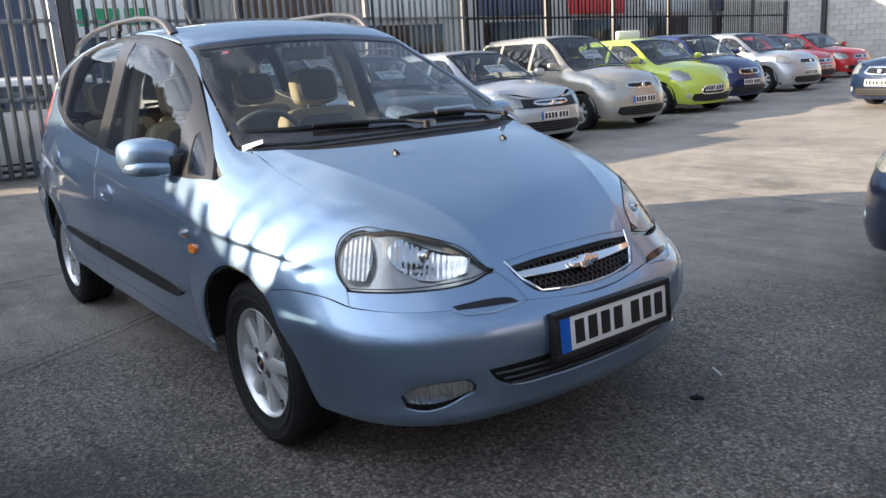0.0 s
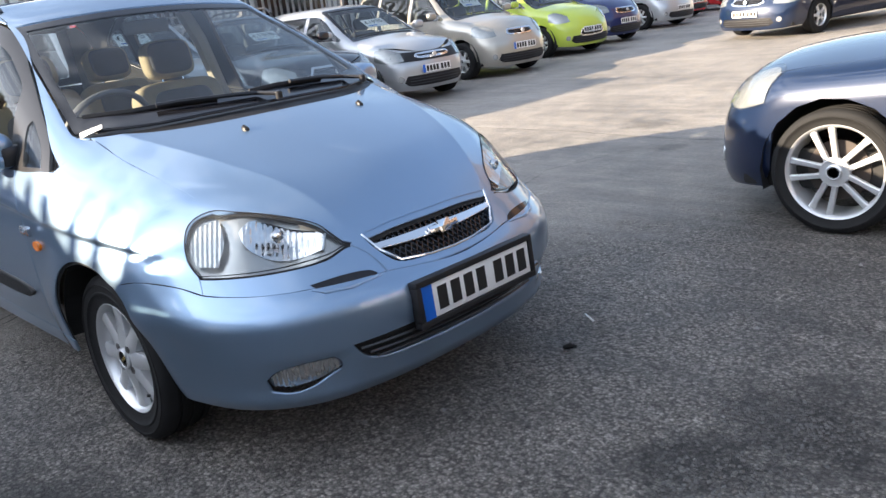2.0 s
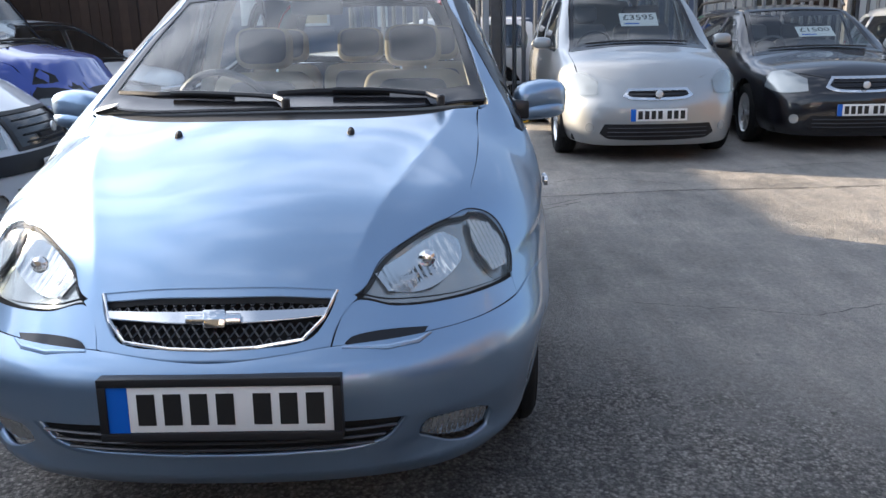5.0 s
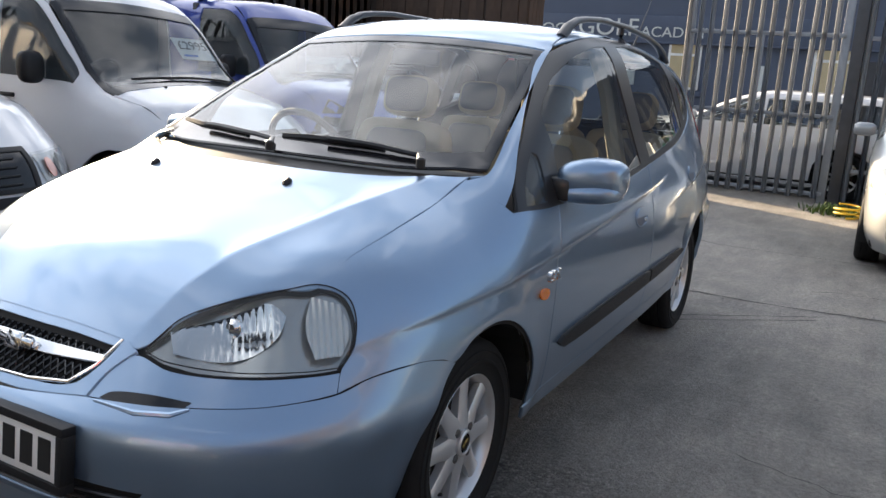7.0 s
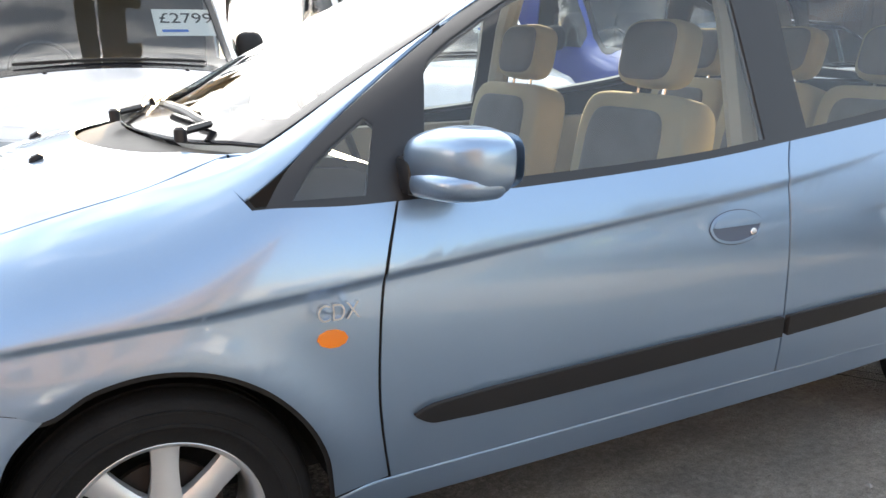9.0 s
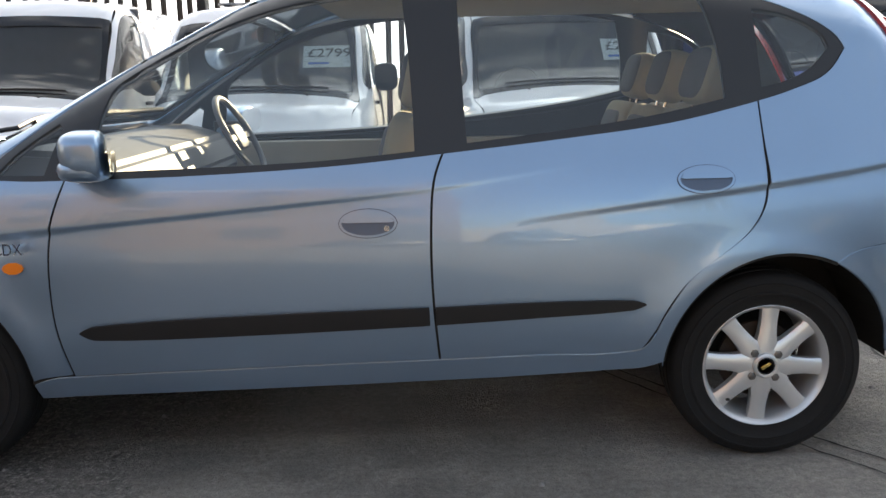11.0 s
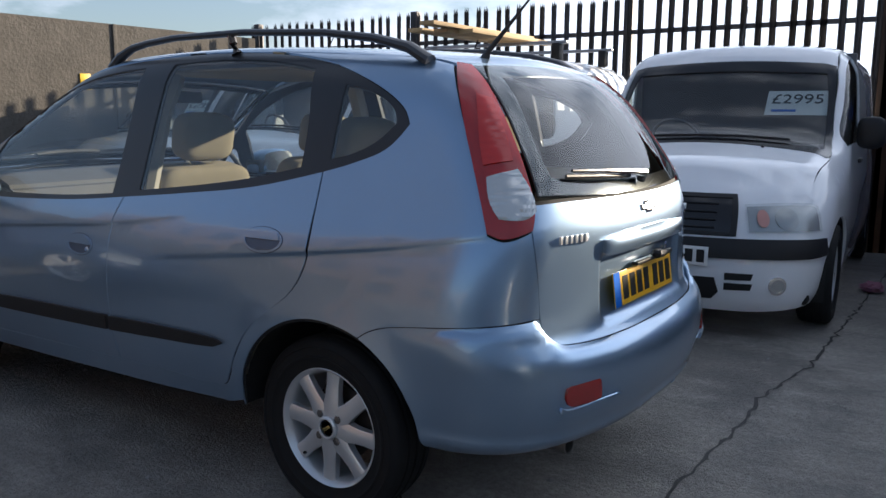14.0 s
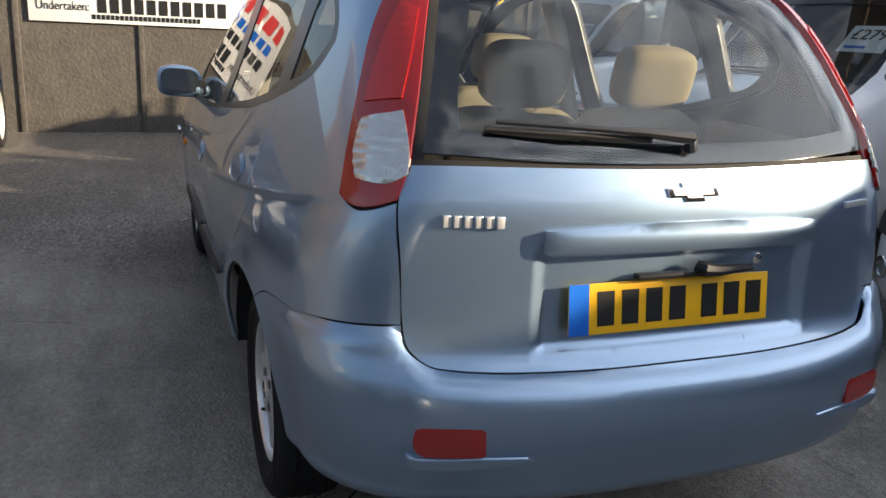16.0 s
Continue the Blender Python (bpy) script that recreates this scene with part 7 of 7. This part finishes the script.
    for x in (xa, xr):
        for s in (1, -1):
            wheel(car, x, s * (W - .035), wr, .19, spokes, rim, rim_mat or M["alloy"], s, 0 if wr < .33 else 5, twin=twin, spoke_w=.05)
            bm = bmesh.new()
            ang = [math.pi * k / 10 for k in range(-1, 12)]
            for a, b in zip(ang[:-1], ang[1:]):
                q = [Vector((x + (wr + .06) * math.cos(t), s * y, wr + (wr + .06) * math.sin(t))) for t, y in ((a, W - .05), (b, W - .05), (b, .5), (a, .5))]
                bm.faces.new([bm.verts.new(c) for c in q])
            bm.faces.new([bm.verts.new(Vector((x + (wr + .06) * math.cos(t), s * .5, wr + (wr + .06) * math.sin(t)))) for t in ang])
            part("wheel_well", bm, M["dark_void"], car, smooth=False)
    if rails:
        for s in (1, -1):
            r = part("roof_rail", add_tube(bmesh.new(), [(roof_x - .1, s * (W - .24), H - .03), (roof_x - .25, s * (W - .24), H + .05), (-.6, s * (W - .24), H + .065), (-f + .7, s * (W - .24), H + .05), (-f + .5, s * (W - .24), H - .02)], .017, 6), M["satin_black"], car)
    if roof_box:
        for x in (-.1, -1.2):
            part("roof_bar", box(x - .03, x + .03, -W + .1, W - .1, H + .09, H + .12, .008), M["galvanised"], car, "grey roof bar")
            for s in (1, -1):
                part("bar_foot", box(x - .05, x + .05, s * (W - .2) - .04, s * (W - .2) + .04, H - .06, H + .1, .01), M["black_trim"], car)
    if sign:
        part("roof_sign", box(-.55, -.45, -.32, .32, H - .01, H + .16, .03), M["paper"], car, "white board standing on the roof")
    if van:
        for s in (1, -1):      # slots beside the plate and a bright ring round each fog lamp
            for zs in (.325, .385):
                sl = [(f, .36, zs + .022), (f, W * .60, zs + .020), (f, W * .585, zs - .018), (f, .36, zs - .020)]
                panel("bumper_slot", sh, sl, nose, M["dark_void"], car, "black slot in the bumper", cell=.08, lift=.004, depth=.004, gap=0, side=s)
            ring = [(f - .1, W * .72 + .064 * math.cos(a), .34 + .054 * math.sin(a)) for a in (2 * math.pi * k / 14 for k in range(14))]
            hole = [(f - .1, W * .72 + .048 * math.cos(a), .34 + .039 * math.sin(a)) for a in (2 * math.pi * k / 14 for k in range(14))]
            panel("fog_ring", sh, ring, nose, M["chrome"], car, cell=.06, lift=.012, depth=.014, gap=0, side=s, holes=(hole,))
        for y in (-.38, .38):
            at = at_top(base + .14, y)
            part("washer_jet", add_lathe(bmesh.new(), [(.012, -.004), (.012, .008), (.007, .012)], Matrix.Translation(at), 8), M["black_trim"], car)
        part("aerial", add_tube(bmesh.new(), [(roof_x - .1, 0, H - .03), (roof_x - .12, 0, H + .02), (roof_x - .3, 0, H + .28)], (.018, .008, .003), 6), M["black_trim"], car, "thin black aerial")
    return car


def parked(x, y, heading, back):
    """A pose whose nose stands at (x, y) and points along heading (degrees from +x)."""
    a = radians(heading)
    return pose(x - math.cos(a) * back, y - math.sin(a) * back, 0, 0, 0, heading)


P = {
    "silver": paint("silver_paint", (0.50, 0.51, 0.52), 0.6), "beige": paint("beige_silver_paint", (0.47, 0.44, 0.38), 0.6), "lime": paint("lime_green_paint", (0.48, 0.58, 0.07)),
    "navy": paint("dark_blue_paint", (0.010, 0.02, 0.11), 0.4), "black": paint("black_paint", (0.004, 0.004, 0.007), 0.0), "deep": paint("deep_blue_metallic_paint", (0.003, 0.012, 0.042), 0.25),
    "white": paint("white_paint", (0.74, 0.75, 0.77)), "red": paint("red_paint", (0.42, 0.012, 0.015)), "van_blue": paint("royal_blue_paint", (0.03, 0.06, 0.32), 0.2), "grey": paint("dark_grey_paint", (0.05, 0.05, 0.06), 0.3),
    "pale": paint("pale_silver_paint", (0.38, 0.39, 0.39), 0.7, 0.4),
}
ROW = "cars parked along the fence"
vehicle("people_carrier", parked(-3.72, 2.45, 0, 2.3), P["pale"], "pale silver people carrier beside the gate", L=4.6, W=.88, H=1.72, base=1.25, roof_x=.25, cowl=1.08, hood=.92, lip=.76, belt=1.0, rear_x=-2.0, wb=2.83, wr=.32, rim=.21, spokes=7, pillars=(-.1, -1.1), price="£3595", grille_z=(.60, .70), group=ROW, sign=True)
vehicle("estate_car", parked(-4.05, 4.5, -3, 2.38), P["black"], "black estate car with roof rails and price card", L=4.76, W=.88, H=1.46, base=1.05, roof_x=.1, cowl=.97, hood=.85, lip=.72, belt=.94, rear_x=-2.05, wb=2.75, wr=.315, rim=.215, spokes=7, pillars=(-.15, -1.1), price="£1500", rails=True, grille="wide", grille_z=(.60, .73), group=ROW, lamp_w=.40, plate_z=.43)
vehicle("hatchback", parked(-4.38, 6.5, -4, 1.91), P["silver"], "silver small hatchback with price card", L=3.82, W=.80, H=1.43, base=.85, roof_x=.0, cowl=.96, hood=.84, lip=.70, belt=.92, rear_x=-1.45, wb=2.49, wr=.29, rim=.18, spokes=10, pillars=(-.25, -1.1), price="£1995", trim=M["chrome"], grille_z=(.60, .67), dark_bar=True, group=ROW, plate_z=.45)
vehicle("compact_mpv", parked(-4.87, 9.1, -5, 2.02), P["beige"], "beige silver compact people carrier with price card", L=4.04, W=.83, H=1.62, base=1.05, roof_x=.2, cowl=1.03, hood=.92, lip=.78, belt=.98, rear_x=-1.7, wb=2.63, wr=.305, rim=.19, spokes=6, pillars=(.0, -.95), price="£1995", grille_z=(.66, .76), group=ROW, plate_z=.48)
vehicle("city_car", parked(-5.5, 12.0, -6, 1.81), P["lime"], "lime green city car with a white sign on its roof", L=3.62, W=.82, H=1.50, base=.9, roof_x=.1, cowl=1.0, hood=.90, lip=.76, belt=.97, rear_x=-1.35, wb=2.30, wr=.29, rim=.19, spokes=8, pillars=(-.35,), price="£3995", grille_z=(.36, .50), group=ROW, sign=True, plate_z=.47, band=False)
vehicle("city_car", parked(-6.0, 14.1, -6, 1.77), P["navy"], "dark blue boxy city car", L=3.54, W=.79, H=1.54, base=.95, roof_x=.2, cowl=1.02, hood=.92, lip=.78, belt=.98, rear_x=-1.4, wb=2.30, wr=.28, rim=.18, spokes=8, pillars=(-.1, -.9), grille_z=(.62, .74), group=ROW, band=False)
vehicle("hatchback", parked(-6.75, 17.9, -6, 2.0), P["silver"], "silver high hatchback with dark lower bumper", L=4.0, W=.85, H=1.53, base=.95, roof_x=.1, cowl=1.03, hood=.95, lip=.82, belt=1.0, rear_x=-1.5, wb=2.49, wr=.31, rim=.2, spokes=7, pillars=(-.2, -1.1), grille_z=(.68, .80), group=ROW, band=False)
vehicle("hatchback", parked(-8.0, 21.0, -10, 2.0), P["red"], "red hatchback parked by the far fence", L=4.0, W=.83, H=1.45, rear_x=-1.5, group=ROW, price="")
vehicle("hatchback", parked(-8.4, 24.0, -10, 2.0), P["red"], "red hatchback parked by the far fence", L=4.0, W=.83, H=1.45, rear_x=-1.5, group=ROW, price="")
vehicle("saloon_car", parked(-2.85, 12.9, -102, 2.37), P["deep"], "dark blue saloon car with chrome grille", L=4.73, W=.88, H=1.44, base=1.05, roof_x=.1, cowl=.97, hood=.86, lip=.73, belt=.93, rear_x=-1.8, wb=2.75, wr=.315, rim=.2, spokes=5, pillars=(-.15, -1.1), grille="wide", grille_z=(.60, .72), band=False, lamp_w=.4)
vehicle("estate_car", parked(.6, 14.6, -100, 2.3), P["grey"], "dark grey car behind the parked row", L=4.6, W=.87, H=1.5, rear_x=-1.9, wb=2.7)
vehicle("saloon_car", parked(1.70, 3.19, 180, 2.26), P["deep"], "deep blue metallic saloon car with silver twin-spoke wheels", L=4.52, W=.90, H=1.42, base=.85, roof_x=-.1, cowl=.99, hood=.86, lip=.74, belt=.93, rear_x=-1.75, wb=2.90, wr=.318, rim=.245, spokes=5, twin=True, pillars=(-.35, -1.3), grille="wide", grille_z=(.55, .68), detail=.05)
vehicle("saloon_car", pose(-9.75, -.15, 0, 0, 0, -94), P["white"], "white estate car beyond the gate", L=4.6, W=.88, H=1.44, base=.9, roof_x=-.1, cowl=.98, hood=.87, lip=.73, belt=.93, rear_x=-1.9, wb=2.81, wr=.33, rim=.23, spokes=5, twin=True, pillars=(-.3, -1.2), grille="wide")
VANS = "vans parked in a row"
vehicle("van", parked(-1.42, -2.08, 94, 2.2), P["white"], "white panel van with black bumper strip and price card", "van", L=4.44, W=.90, H=1.87, base=1.25, roof_x=.45, cowl=1.15, hood=1.0, lip=.86, belt=1.1, rear_x=-1.9, wb=2.82, wr=.32, rim=.19, spokes=8, van=True, pillars=(.25,), price="£2995", grille="van", grille_z=(.62, .84), trim=M["black_trim"], group=VANS, lamp_w=.36, plate_z=.50, band=False)
vehicle("van", parked(.98, -1.95, 92, 2.1), P["white"], "white panel van with dark grille and price card", "van", L=4.2, W=.86, H=1.85, base=1.2, roof_x=.4, cowl=1.14, hood=1.02, lip=.86, belt=1.12, rear_x=-1.8, wb=2.7, wr=.31, rim=.19, spokes=8, van=True, pillars=(.2,), roof_box=True, price="£2799", grille="van", grille_z=(.62, .82), trim=M["black_trim"], group=VANS, plate_z=.50, band=False)
vehicle("van", parked(3.05, -2.2, 92, 2.2), P["white"], "white panel van with a tall roof", "van", L=4.4, W=.90, H=1.95, base=1.25, roof_x=.45, cowl=1.16, hood=1.04, lip=.88, belt=1.14, rear_x=-1.9, wb=2.8, wr=.32, rim=.19, spokes=8, van=True, pillars=(.25,), grille="van", grille_z=(.62, .84), trim=M["black_trim"], group=VANS, price="")
vehicle("van", parked(5.2, -2.3, 90, 2.1), P["silver"], "silver panel van with a for sale card", "van", L=4.2, W=.86, H=1.85, base=1.2, roof_x=.4, cowl=1.10, hood=1.0, lip=.84, belt=1.1, rear_x=-1.8, wb=2.7, wr=.31, rim=.19, spokes=8, van=True, pillars=(.2,), grille="van", grille_z=(.60, .8), trim=M["black_trim"], group=VANS, price="£2795")
vehicle("van", parked(-3.58, -2.45, 86, 2.05), P["van_blue"], "blue small van with black bumper and roof bars", "van", L=4.1, W=.85, H=1.98, base=1.1, roof_x=.4, cowl=1.24, hood=1.1, lip=.9, belt=1.18, rear_x=-1.8, wb=2.6, wr=.30, rim=.19, spokes=8, van=True, pillars=(.0,), grille="van", grille_z=(.58, .70), trim=M["black_trim"], group=VANS, roof_box=True, price="", black_bumper=True, band=False, plate_z=.53)
vehicle("hatchback", parked(-6.0, -2.72, 76, 2.0), P["white"], "white hatchback with black bumper", "car", L=4.0, W=.85, H=1.5, rear_x=-1.5, black_bumper=True, price="")

STREET = "cars parked along the street"
vehicle("hatchback", pose(-13.9, 21.6, 0, 0, 0, 90), P["red"], "red car parked on the street behind the fence", H=1.5, price="", group=STREET)
vehicle("off_roader", pose(-13.9, 17.0, 0, 0, 0, 90), P["grey"], "dark tall car parked on the street behind the fence", L=4.4, W=.9, H=1.75, belt=1.1, cowl=1.15, hood=1.02, lip=.86, wr=.35, rim=.22, rear_x=-1.8, price="", group=STREET)
